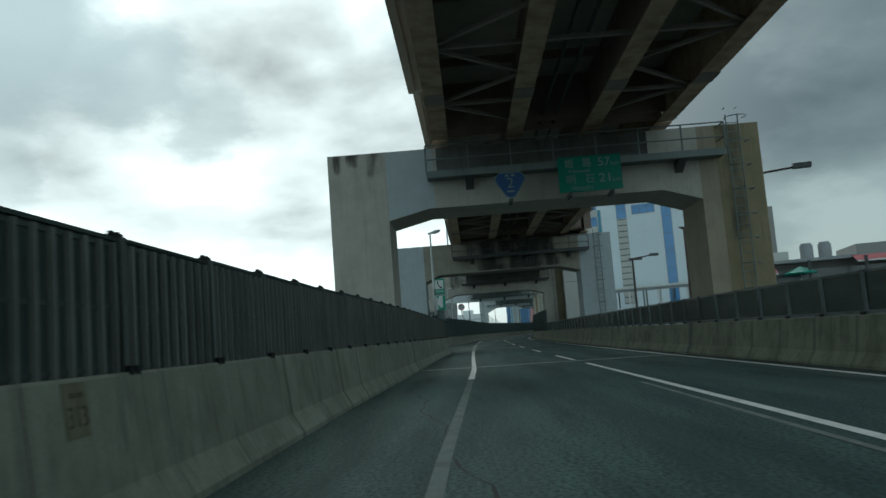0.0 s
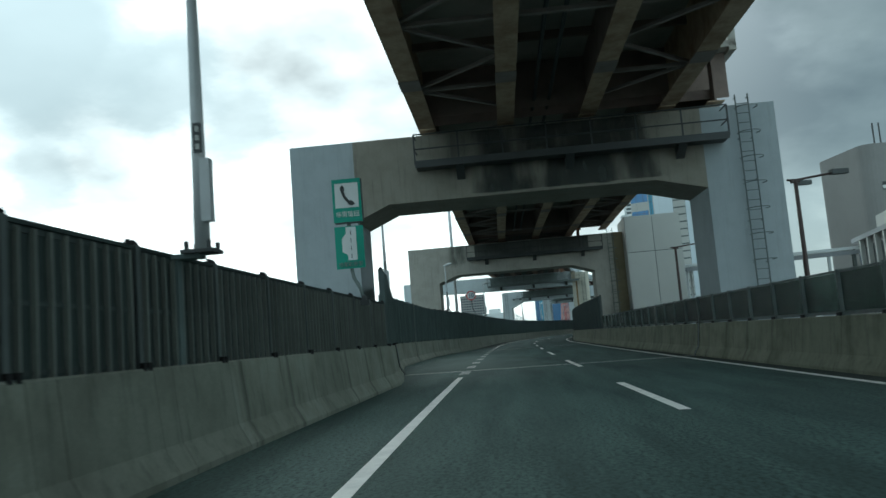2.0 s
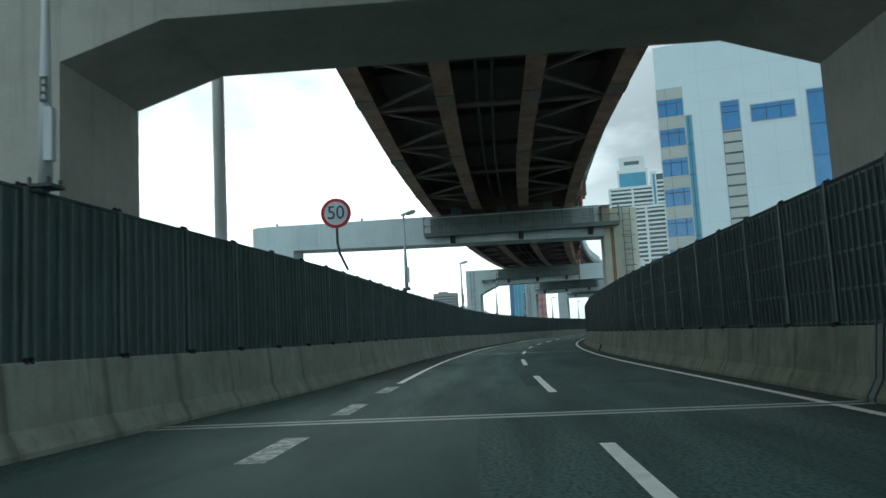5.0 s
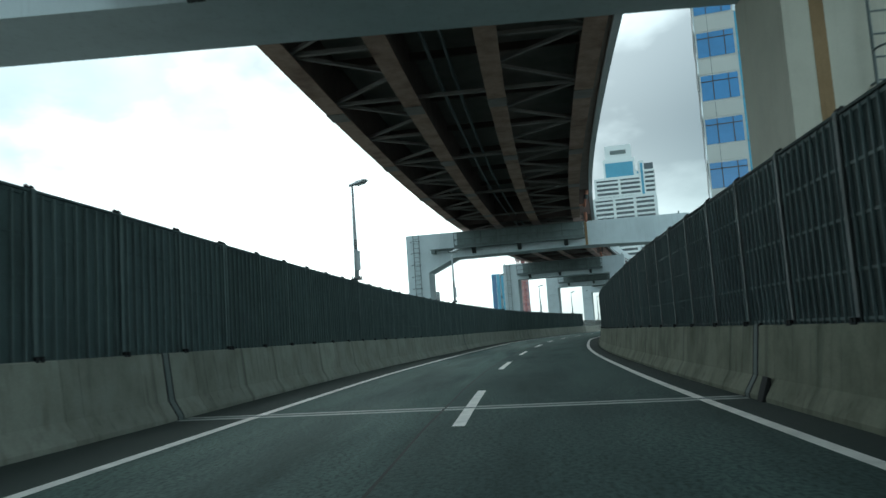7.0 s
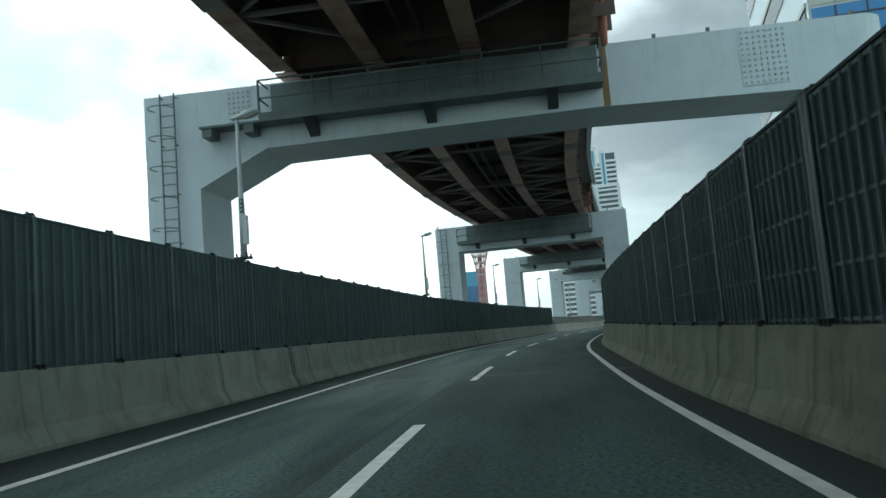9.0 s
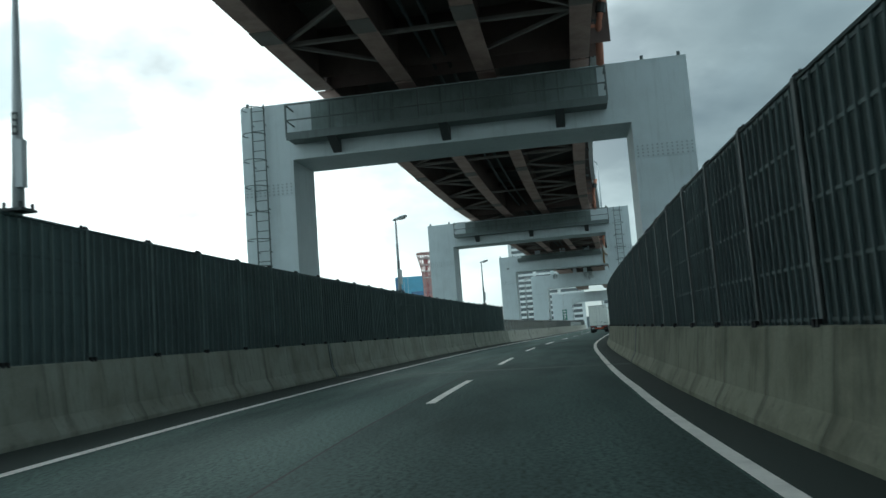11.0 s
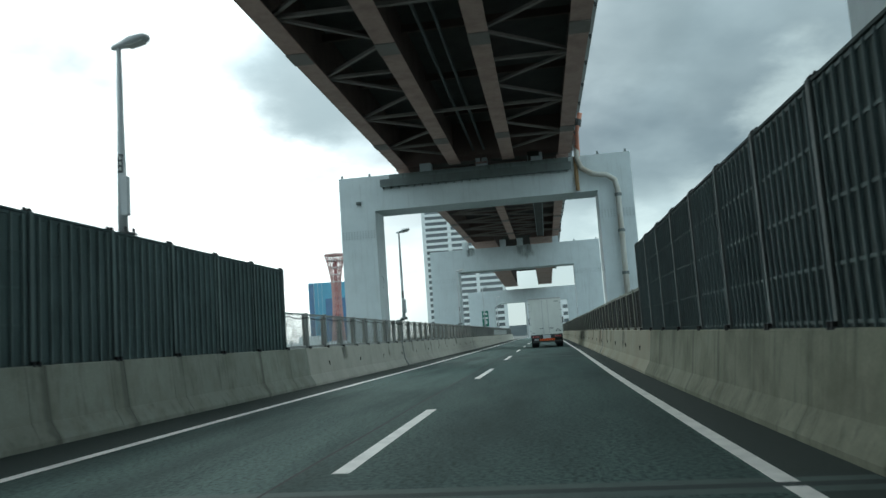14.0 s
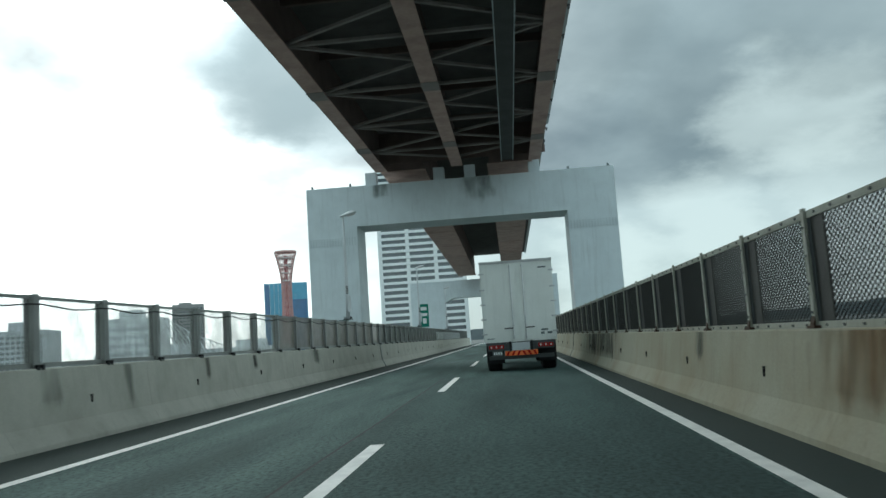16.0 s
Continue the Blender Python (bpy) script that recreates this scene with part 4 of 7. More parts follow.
def mesh_panel(high):
    """Expanded metal: strands that zigzag and meet their neighbours, and a plain strip beside the post."""
    b = bmesh.new()
    pitch, step, w, d = 0.044, 0.0325, 0.0022, 0.0076
    rows = int((high - 0.1) / step)
    for k in range(36):
        y0, ring = -0.92 + pitch * (k + 0.5), None
        for i in range(rows + 1):
            y = y0 + pitch * 0.25 * (-1) ** (i + k)
            z = 0.07 + step * i
            now = [b.verts.new((0.045 + dx, y + dy, z)) for dx, dy in ((-d, -w), (d, -w), (d, w), (-d, w))]
            if ring:
                for e in range(4):
                    b.faces.new((ring[e], ring[(e + 1) % 4], now[(e + 1) % 4], now[e]))
            ring = now
    box(b, 0.033, 0.057, 0.66, 0.95, 0.06, high - 0.01)
    return finish("expanded_metal", b, OLIVE)


def bolted_frame(high, material):
    """Flat bars with bolt heads along the top and foot of a bay, on the road's side."""
    b = bmesh.new()
    for z0, z1 in ((high - 0.075, high), (0.0, 0.075)):
        box(b, 0.0, 0.03, -0.96, 0.96, z0, z1)
        n0 = len(b.faces)
        for k in range(5):
            y, z = -0.76 + 0.38 * k, (z0 + z1) / 2
            box(b, -0.014, 0.0, y - 0.014, y + 0.014, z - 0.014, z + 0.014)
        b.faces.ensure_lookup_table()
        for f in b.faces[n0:]:
            f.material_index = 1
    me = finish("rail_frame", b, material)
    me.materials.append(DARK_STEEL)
    return me


def flat_post(high, material, foot_material):
    """A flat bar with bolts in front of a deep dark web, on a rusty shoe."""
    b = bmesh.new()
    box(b, -0.03, 0.0, -0.045, 0.045, 0, high + 0.03)
    n0 = len(b.faces)
    for k in range(4):
        z = high * (0.14 + 0.24 * k)
        box(b, -0.044, -0.03, -0.014, 0.014, z - 0.014, z + 0.014)
    box(b, 0.0, 0.14, -0.02, 0.02, 0, high)
    n1 = len(b.faces)
    box(b, -0.07, 0.16, -0.11, 0.11, -0.005, 0.035)
    prism(b, [(-0.06, 0.03), (-0.03, 0.03), (-0.03, 0.13)], -0.05, 0.05)
    b.faces.ensure_lookup_table()
    for i, f in enumerate(b.faces[n0:]):
        f.material_index = 1 if n0 + i < n1 else 2
    me = finish("post", b, material)
    me.materials.append(DARK_STEEL)
    me.materials.append(foot_material)
    return me


sm_sheet, sm_fins = finned_pane(0.93, SMOKED, SMOKED_FIN, 0.014)
_, sm_frame = sheet_panel(0.93, SMOKED, POST)
cl_sheet, cl_fins = finned_pane(1.05, CLEAR, DUSTY_FIN, 0.004)
_, cl_frame = sheet_panel(1.05, CLEAR, POST_PALE)
fence("screen_right", 1, RIGHT_FOOT, 1.10, -35.2, 92.8, (("pane", sm_sheet), ("webs", sm_fins), ("rail_frame", sm_frame)), post_mesh(0.95, 1, POST, deep=0.12, wide=0.06, cap=False), "low smoked plastic wind screen on the concrete parapet")
pale_post = post_mesh(1.07, -1, POST_PALE, wide=0.14, cap=False)
fence("screen_left", -1, LEFT_FOOT, 1.10, 264.85, 298.08, (("pane", cl_sheet), ("webs", cl_fins), ("rail_frame", cl_frame)), pale_post, "dusty clear wind screen with grey posts on the parapet", gap=1.955)
for nm, s_a, s_b, tint, caption in (("screen_left_brown", 298.1, 315.66, BROWN_PANE, "brown weathered wind screen with grey posts"), ("screen_left_dark", 315.7, 397.8, OLIVE_PANE, "dark weathered wind screen with grey posts")):
    tinted, _ = sheet_panel(1.05, tint, POST_PALE)
    fence(nm, -1, LEFT_FOOT, 1.10, s_a, s_b, (("pane", tinted), ("rail_frame", cl_frame)), pale_post, caption, gap=1.955)
# the first bay, which leans on the end post of the tall fence
half = thing("screen_bay", M(262.9, LEFT_FOOT(262.9) - 0.38, 1.1), "single dusty clear bay of wind screen beside the tall fence", "fence", kind="structure")
a_, c_ = (R(s, LEFT_FOOT(s) - 0.38, 1.1) for s in (262.95, 264.8))
way = c_ - a_
m = Matrix.Translation((a_ + c_) / 2) @ Matrix.Rotation(math.atan2(-way.x, way.y), 4, "Z") @ Matrix.Diagonal((1, way.length / 2.0, 1, 1))
for nm, me in (("pane", cl_sheet), ("webs", cl_fins), ("rail_frame", cl_frame)):
    piece(nm, me, half, m)
metal = mesh_panel(1.21)
metal_frame = bolted_frame(1.23, POST_OLIVE)
flat = flat_post(1.23, POST_OLIVE, RUST_DARK)
fence("screen_right_far", 1, RIGHT_FOOT, 1.10, 264.7, 281.9, (("panel", metal), ("rail_frame", metal_frame)), flat, "dark expanded metal screen with pale bolted posts on the parapet", gap=2.15)
fence("screen_right_end", 1, RIGHT_FOOT, 1.10, 281.93, 398, (("panel", metal), ("rail_frame", metal_frame)), flat, "dark expanded metal screen with pale posts, further along", gap=2.28)
# cable that sags along the clear screen
bm = bmesh.new()
tube(bm, [R(s, LEFT_FOOT(s) - 0.29, 2.03 - 0.06 * math.sin(math.pi * ((s - 262.9) / 1.955 % 1.0)) ** 2) for s in steps(262.9, 330, 0.4)], 0.012, 6)
tagged(part("cable", bm, RUBBER), "black cable along the clear wind screen", "cable")

# ---------------------------------------------------------------- piers of the upper road


def ladder(parent, x, y, z0, z1, hoops=True, width=0.42):
    """A caged ladder on the face at y, towards the viewer."""
    top = thing("ladder", Matrix.Translation((x, y, z0)), "", "")
    top.parent = parent
    h = z1 - z0
    b = bmesh.new()
    for dx in (-width / 2, width / 2):
        tube(b, [(dx, -0.18, 0), (dx, -0.18, h)], 0.024, 6)
        k = 0
        while k * 1.4 < h:
            tube(b, [(dx, -0.18, k * 1.4 + 0.3), (dx, 0, k * 1.4 + 0.3)], 0.02, 6)
            k += 1
    part("stile", b, STEEL_DIM, top)
    b = bmesh.new()
    tube(b, [(-width / 2, -0.18, 0), (width / 2, -0.18, 0)], 0.015, 6)
    rung = finish("rung", b, STEEL_DIM)
    z = 0.15
    while z < h - 0.05:
        ob = new("rung", rung)
        ob.parent, ob.location = top, (0, 0, z)
        z += 0.33
    if hoops:
        b = bmesh.new()
        tube(b, [(0.36 * math.sin(a), -0.54 + 0.36 * math.cos(a), 0) for a in [radians(-125 + 25 * i) + math.pi for i in range(11)]], 0.016, 6)
        hoop = finish("hoop", b, STEEL_DIM)
        z = 0.9
        while z < h:
            ob = new("hoop", hoop)
            ob.parent, ob.location = top, (0, 0, z)
            z += 0.85
    return top


def catwalk(parent, x0, x1, y, z, rail=1.05, panel=True, gap=1.5, material=None):
    """Inspection walkway hung on the near face of a crossbeam."""
    material = material or STEEL_DIM
    top = thing("catwalk", Matrix.Translation((x0, y, z)), "", "")
    top.parent = parent
    w = x1 - x0
    b = bmesh.new()
    box(b, 0, w, -0.75, 0.0, -0.06, 0.0)
    box(b, 0, w, -0.78, -0.75, -0.1, 0.14)
    part("walkway_floor", b, material, top)
    k = max(1, round(w / gap))
    post = bmesh.new()
    box(post, -0.025, 0.025, -0.77, -0.72, 0, rail)
    me = finish("rail_post", post, material)
    for i in range(k + 1):
        ob = new("rail_post", me)
        ob.parent, ob.location = top, (w * i / k, 0, 0)
    for zz in (rail, rail * 0.52):
        b = bmesh.new()
        tube(b, [(0, -0.745, zz), (w, -0.745, zz)], 0.025, 6)
        for x in (0, w):
            tube(b, [(x, -0.745, zz), (x, 0, zz)], 0.025, 6)
        part("handrail", b, material, top)
    tri = bmesh.new()
    vs = [tri.verts.new(c) for c in ((-0.14, -0.72, -0.07), (-0.14, 0, -0.07), (-0.14, 0, -0.48), (0.14, -0.72, -0.07), (0.14, 0, -0.07), (0.14, 0, -0.48))]
    for f in ((0, 1, 2), (3, 5, 4), (0, 3, 4, 1), (1, 4, 5, 2), (2, 5, 3, 0)):
        tri.faces.new([vs[i] for i in f])
    bme = finish("bracket", tri, DARK_STEEL)
    kk = max(2, round(w / 3.2))
    for i in range(kk):
        ob = new("bracket", bme)
        ob.parent, ob.location = top, (w * (i + 0.4) / (kk - 0.2), 0, 0)
    return top


def stain(parent, x0, x1, z0, z1, material, y=0.0, name="stained_face"):
    """A discoloured stretch of a face towards the viewer."""
    b = bmesh.new()
    box(b, x0, x1, y - 0.006, y - 0.001, z0, z1)
    part(name, b, material, parent)


def soft_stain(parent, x0, x1, z0, z1, material, layer=0):
    """A stain with soft edges on a face towards the viewer."""
    b = bmesh.new()
    uv = b.loops.layers.uv.new("UVMap")
    y = -0.008 - 0.003 * layer
    f = b.faces.new([b.verts.new((x, y, z)) for x, z in ((x0, z0), (x1, z0), (x1, z1), (x0, z1))])
    for loop, c in zip(f.loops, ((0, 0), (1, 0), (1, 1), (0, 1))):
        loop[uv].uv = c
    part("stain", b, material, parent)


def splice(parent, x0, x1, y, z, h=0.42, side=None):
    """A bolted splice plate with rows of bolt heads, on a face towards the viewer."""
    b = bmesh.new()
    box(b, x0, x1, y - 0.012, y, z, z + h)
    pl = part("splice_plate", b, STEEL_GREY, parent)
    b = bmesh.new()
    nx, nz = max(3, int((x1 - x0) / 0.14)), max(4, int(h / 0.14))
    for i in range(nx):
        for k in range(nz):
            x, zz = x0 + (x1 - x0) * (i + 0.5) / nx, z + h * (k + 0.5) / nz
            box(b, x - 0.022, x + 0.022, y - 0.04, y - 0.012, zz - 0.022, zz + 0.022)
    tagged(part("bolts", b, BOLT, pl), kind="stuff")


def rounded(x0, x1, y0, y1, r, corners, z0, z1, b):
    """An upright block whose named corners are rounded (0..3: x0y0, x1y0, x1y1, x0y1)."""
    pts = []
    for i, (cx, cy, a0) in enumerate(((x0 + r, y0 + r, 180), (x1 - r, y0 + r, 270), (x1 - r, y1 - r, 0), (x0 + r, y1 - r, 90))):
        if i in corners:
            pts += [(cx + r * math.cos(radians(a0 + k * 15)), cy + r * math.sin(radians(a0 + k * 15))) for k in range(7)]
        else:
            pts.append(((x0, y0), (x1, y0), (x1, y1), (x0, y1))[i])
    lo = [b.verts.new((x, y, z0)) for x, y in pts]
    hi = [b.verts.new((x, y, z1)) for x, y in pts]
    b.faces.new(lo[::-1]), b.faces.new(hi)
    for i in range(len(pts)):
        j = (i + 1) % len(pts)
        b.faces.new((lo[i], lo[j], hi[j], hi[i]))


def pier(s, left, right, top, under, haunch_l, haunch_r, deep, label, col_l, col_r, beam, turn=0.0, shift=0.0):
    """A portal over the road. left, right: outer and inner faces of the columns; haunch: (run, drop) at each side."""
    p = thing("portal_pier", M(s, shift, 0, turn), label, "bridge pier", "piers of the upper road")
    for nm, (x0, x1), mt in (("column", left, col_l), ("column", right, col_r)):
        b = bmesh.new()
        box(b, x0, x1, 0, deep, GROUND_Z, top)
        part(nm, b, mt, p, bevel=0.04)
    b = bmesh.new()
    (rl, dl), (rr, dr) = haunch_l, haunch_r
    poly = [(left[1], top - 0.003), (left[1], under - dl)]
    poly += [(left[1] + rl, under)] if rl else []
    poly += [(right[0] - rr, under)] if rr else []
    poly += [(right[0], under - dr), (right[0], top - 0.003)]
    prism(b, poly, 0.004, deep - 0.004)
    part("crossbeam", b, beam, p, bevel=0.03)
    return p


def bearings(p, xs, top, y0, y1, h, material=None):
    b0 = bmesh.new()
    box(b0, -0.28, 0.28, y0, y1, 0, h)
    me = finish("bearing_seat", b0, material or STEEL_DIM)
    for x in xs:
        ob = new("bearing_seat", me)
        ob.parent, ob.location = p, (x, 0, top)


CON = "concrete portal pier with haunched crossbeam and hung catwalk"
p0 = pier(27.7, (-8.5, -6.42), (4.66, 6.85), 7.95, 5.78, (1.45, 0.34), (1.35, 0.42), 2.7, CON, PIER_CONC, PIER_TAN, PIER_CONC)
catwalk(p0, -4.95, 5.4, 0, 6.82, 1.05)
ladder(p0, 5.9, 0, 1.2, 8.25)
b = bmesh.new()
prism(b, [(-6.41, 5.46), (-4.97, 5.79), (-4.75, 5.79), (-4.75, 7.92), (-6.41, 7.92)], -0.006, -0.001)
part("coated_face", b, PIER_PAINT, p0)
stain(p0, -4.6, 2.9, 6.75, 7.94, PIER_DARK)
stain(p0, 5.3, 6.83, 0.6, 7.93, PIER_OCHRE, name="coated_face")
soft_stain(p0, 5.35, 6.3, 0.8, 7.9, STAIN_GREEN, 1)
for k, (xa, xb, za) in enumerate(((-8.45, -7.9, 6.9), (-7.95, -7.2, 7.2), (-7.3, -6.5, 6.6))):
    soft_stain(p0, xa, xb, za, 7.93, STAIN_BLACK, k % 2)
p1 = pier(61.0, (-9.3, -7.06), (4.92, 7.4), 8.3, 5.98, (1.15, 0.5), (1.7, 0.42), 2.7, "concrete portal pier with pale coated columns and beam darkened by stain and shade", PIER_PAINT, PIER_PAINT, PIER_BEAM)
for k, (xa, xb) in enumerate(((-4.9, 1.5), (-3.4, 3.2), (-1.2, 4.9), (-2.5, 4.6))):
    soft_stain(p1, xa, xb, 5.99, 8.28, STAIN_SHADE, k)
catwalk(p1, -4.83, 5.6, 0, 7.1, 1.05, material=DARK_STEEL)
ladder(p1, 6.3, 0, 1.2, 8.60)
p2 = pier(97.0, (-9.75, -7.4), (4.92, 7.3), 8.5, 6.2, (1.6, 0.55), (1.7, 0.55), 2.7, "stained concrete portal pier with haunched beam", PIER_CONC, PIER_CONC, PIER_CONC)
stain(p2, 6.45, 7.28, 0.6, 8.48, PIER_OCHRE, name="coated_face")
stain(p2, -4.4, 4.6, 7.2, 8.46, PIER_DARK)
soft_stain(p2, -7.2, -4.6, 6.1, 8.46, STAIN_GREEN, 1)
catwalk(p2, -5.0, 5.6, 0, 7.3, 1.05, material=DARK_STEEL)
ladder(p2, 6.3, 0, 1.2, 8.80)

STL = "pale grey painted steel portal pier with catwalk over the road"
p3 = thing("portal_pier", M(131.5), "pale grey steel pier with a long arm and a rounded end", "bridge pier", "piers of the upper road")
b = bmesh.new()
rounded(-15.95, -13.2, 0, 2.1, 0.9, (0, 3), GROUND_Z, 8.3, b)
part("column", b, STEEL_GREY, p3)
b = bmesh.new()
prism(b, [(-13.2, 6.78), (-8.0, 6.66), (5.04, 6.46), (5.04, 8.2), (-13.2, 8.296)], 0.004, 1.996)
part("crossbeam", b, STEEL_GREY, p3)
b = bmesh.new()
rounded(5.04, 7.05, 0, 2.1, 0.7, (1, 2), GROUND_Z, 8.0, b)
part("column", b, PIER_PALE, p3)
stain(p3, 5.42, 5.62, 0.6, 6.9, PIER_RUN, name="rust_run")
stain(p3, -4.9, 4.6, 7.0, 8.12, STEEL_SOOT_SHADE)
catwalk(p3, -5.2, 5.9, 0, 7.05, 1.05)
ladder(p3, 6.35, 0, 1.2, 8.0)
b = bmesh.new()
for k in range(15):
    box(b, 3.3 + 0.1 * k, 3.315 + 0.1 * k, -0.77, -0.755, 7.05, 8.15)
for k in range(11):
    box(b, 3.3, 4.7, -0.772, -0.753, 7.08 + 0.105 * k, 7.095 + 0.105 * k)
part("mesh_screen", b, GALV, p3)
b = bmesh.new()
box(b, 4.95, 5.4, -0.6, -0.1, 7.1, 8.05)
box(b, 4.9, 5.45, -0.65, -0.05, 8.05, 8.12)
part("control_box", b, PIER_TAN, p3, bevel=0.015)
splice(p3, -13.0, -11.7, 0, 6.95, 1.25)
bearings(p3, (-3.4, -0.7, 2.0), 8.2, 0.3, 0.9, 0.5)

p4 = thing("portal_pier", M(176.6), "pale grey steel pier with a long arm, ladder and haunch", "bridge pier", "piers of the upper road")
b = bmesh.new()
box(b, -8.78, -7.2, 0, 2.2, GROUND_Z, 8.6)
part("column", b, STEEL_GREY, p4, bevel=0.03)
b = bmesh.new()
prism(b, [(-7.2, 5.8), (-5.2, 6.75), (3.9, 6.85), (9.3, 6.7), (9.3, 8.52), (-7.2, 8.596)], 0.004, 2.196)
part("crossbeam", b, STEEL_GREY, p4, bevel=0.02)
b = bmesh.new()
rounded(9.3, 11.5, 0, 2.2, 0.8, (1, 2), GROUND_Z, 8.52, b)
part("column", b, STEEL_GREY, p4)
catwalk(p4, -5.1, 4.1, 0, 7.4, 1.05)
b = bmesh.new()
box(b, -6.9, -5.12, -0.6, 0, 7.34, 7.4)
for x in (-6.7, -5.5):
    box(b, x - 0.14, x + 0.14, -0.55, 0, 7.1, 7.34)
part("ledge", b, STEEL_DIM, p4)
ladder(p4, -8.0, 0, 1.2, 8.6)
splice(p4, 7.7, 8.9, 0, 6.95, 1.5)
stain(p4, -5.0, 4.05, 7.35, 8.54, STEEL_SOOT_SHADE)
stain(p4, 4.12, 4.3, 6.85, 8.5, PIER_RUN, name="rust_run")
splice(p4, -6.3, -5.6, 0, 7.5, 1.0)

p5 = pier(214.7, (-7.0, -5.28), (5.5, 7.3), 9.15, 7.25, (0, 0), (0, 0), 2.1, STL, STEEL_GREY, STEEL_GREY, STEEL_GREY, shift=-0.18)
catwalk(p5, -5.2, 4.8, 0, 7.8, 1.05)
ladder(p5, -6.35, 0, 1.2, 9.15)
splice(p5, -6.97, -5.31, 0, 6.1)
stain(p5, -4.6, 4.6, 7.75, 9.12, STEEL_SOOT_SHADE)
splice(p5, 5.53, 7.27, 0, 6.1)
p6 = pier(246.9, (-7.2, -5.4), (5.5, 7.2), 9.25, 7.55, (0, 0), (0, 0), 2.1, STL, STEEL_GREY, STEEL_GREY, STEEL_GREY, shift=-0.23)
catwalk(p6, -5.1, 5.8, 0, 8.2, 0.95)
ladder(p6, 6.4, 0, 1.2, 9.25)
splice(p6, -7.17, -5.43, 0, 6.15)
stain(p6, -4.4, 4.6, 8.15, 9.2, STEEL_SOOT_SHADE)
splice(p6, 5.53, 7.17, 0, 6.15)
p7 = pier(279.6, (-7.05, -5.3), (5.55, 7.2), 9.45, 7.7, (0, 0), (0, 0), 2.0, "pale grey steel portal pier with a drain pipe down one column", STEEL_GREY, STEEL_GREY, STEEL_GREY, shift=-0.33)
splice(p7, -7.02, -5.33, 0, 6.35)
stain(p7, -4.5, 4.3, 8.8, 9.44, STEEL_SOOT_SHADE)
splice(p7, 5.58, 7.17, 0, 6.35)
bearings(p7, (-2.7, 0.1, 2.8), 9.45, 0.3, 0.9, 0.45, STEEL_GREY)
b = bmesh.new()
box(b, -4.9, 4.4, -0.35, 0, 8.9, 8.95)
box(b, -4.9, 4.4, -0.35, -0.33, 8.78, 9.16)
part("ledge", b, STEEL_DIM, p7)
b = bmesh.new()
tube(b, [(4.7, -0.25, 10.6), (4.7, -0.25, 9.25), (4.85, -0.25, 8.8), (5.35, -0.25, 8.47), (6.0, -0.25, 8.36), (6.36, -0.25, 8.1), (6.46, -0.25, 7.6), (6.46, -0.25, 4), (6.46, -0.25, 0.8)], 0.13, 10)
pipe = part("drain_pipe", b, RUST, p7, smooth=True)
b = bmesh.new()
tube(b, [(4.62, -0.16, 9.4), (4.62, -0.16, 7.75)], 0.1, 10)
part("pipe_stub", b, PIER_RUN, pipe)
for k in range(24):
    b = bmesh.new()
    box(b, -4.8 + 0.39 * k, -4.77 + 0.39 * k, -0.33, -0.002, 8.72, 8.9)
    part("ledge_rib", b, STEEL_DIM, p7)
b = bmesh.new()
box(b, -6.2, -5.98, -0.16, 0, 8.05, 8.2)
box(b, -6.14, -6.04, -0.22, -0.16, 8.08, 8.17)
part("beacon", b, STEEL_DIM, p7)
for z in (7.3, 5.6, 3.6):
    b = bmesh.new()
    tube(b, [(6.46, -0.25, z), (6.46, -0.25, z + 0.14)], 0.17, 10)
    box(b, 6.34, 6.58, -0.25, 0, z + 0.03, z + 0.1)
    part("pipe_collar", b, STEEL_DIM, pipe)
for x in (-5.3, 5.55):
    b = bmesh.new()
    tube(b, [(x, 0.6, 3.9), (x + (0.09 if x < 0 else -0.09), 0.6, 3.95), (x + (0.1 if x < 0 else -0.1), 0.6, 4.2), (x + (0.09 if x < 0 else -0.09), 0.6, 4.45), (x, 0.6, 4.5)], 0.01, 6)
    part("grab_handle", b, STEEL_DIM, p7)
p8 = pier(315.4, (-7.8, -5.25), (5.5, 7.95), 9.35, 7.25, (0, 0), (0, 0), 2.3, "wide pale grey painted steel portal pier", STEEL_GREY, STEEL_GREY, STEEL_GREY, shift=-0.35)
for k, (xa, xb, za) in enumerate(((-4.6, -3.2, 8.3), (-0.2, 2.6, 7.5))):
    soft_stain(p8, xa, xb, za, 9.33, STAIN_GREEN, k % 2)
splice(p8, -7.75, -5.3, 0, 6.3)
splice(p8, 5.55, 7.9, 0, 6.3)
bearings(p8, (-4.45, -0.9, 0.7, 4.0), 9.35, 0.3, 0.9, 0.7, STEEL_GREY)
p9 = pier(381.0, (-11.0, -6.5), (6.2, 8.6), 8.9, 6.6, (1.2, 0.6), (0, 0), 2.6, "broad pale grey pier in the distance", STEEL_GREY, STEEL_GREY, STEEL_GREY)

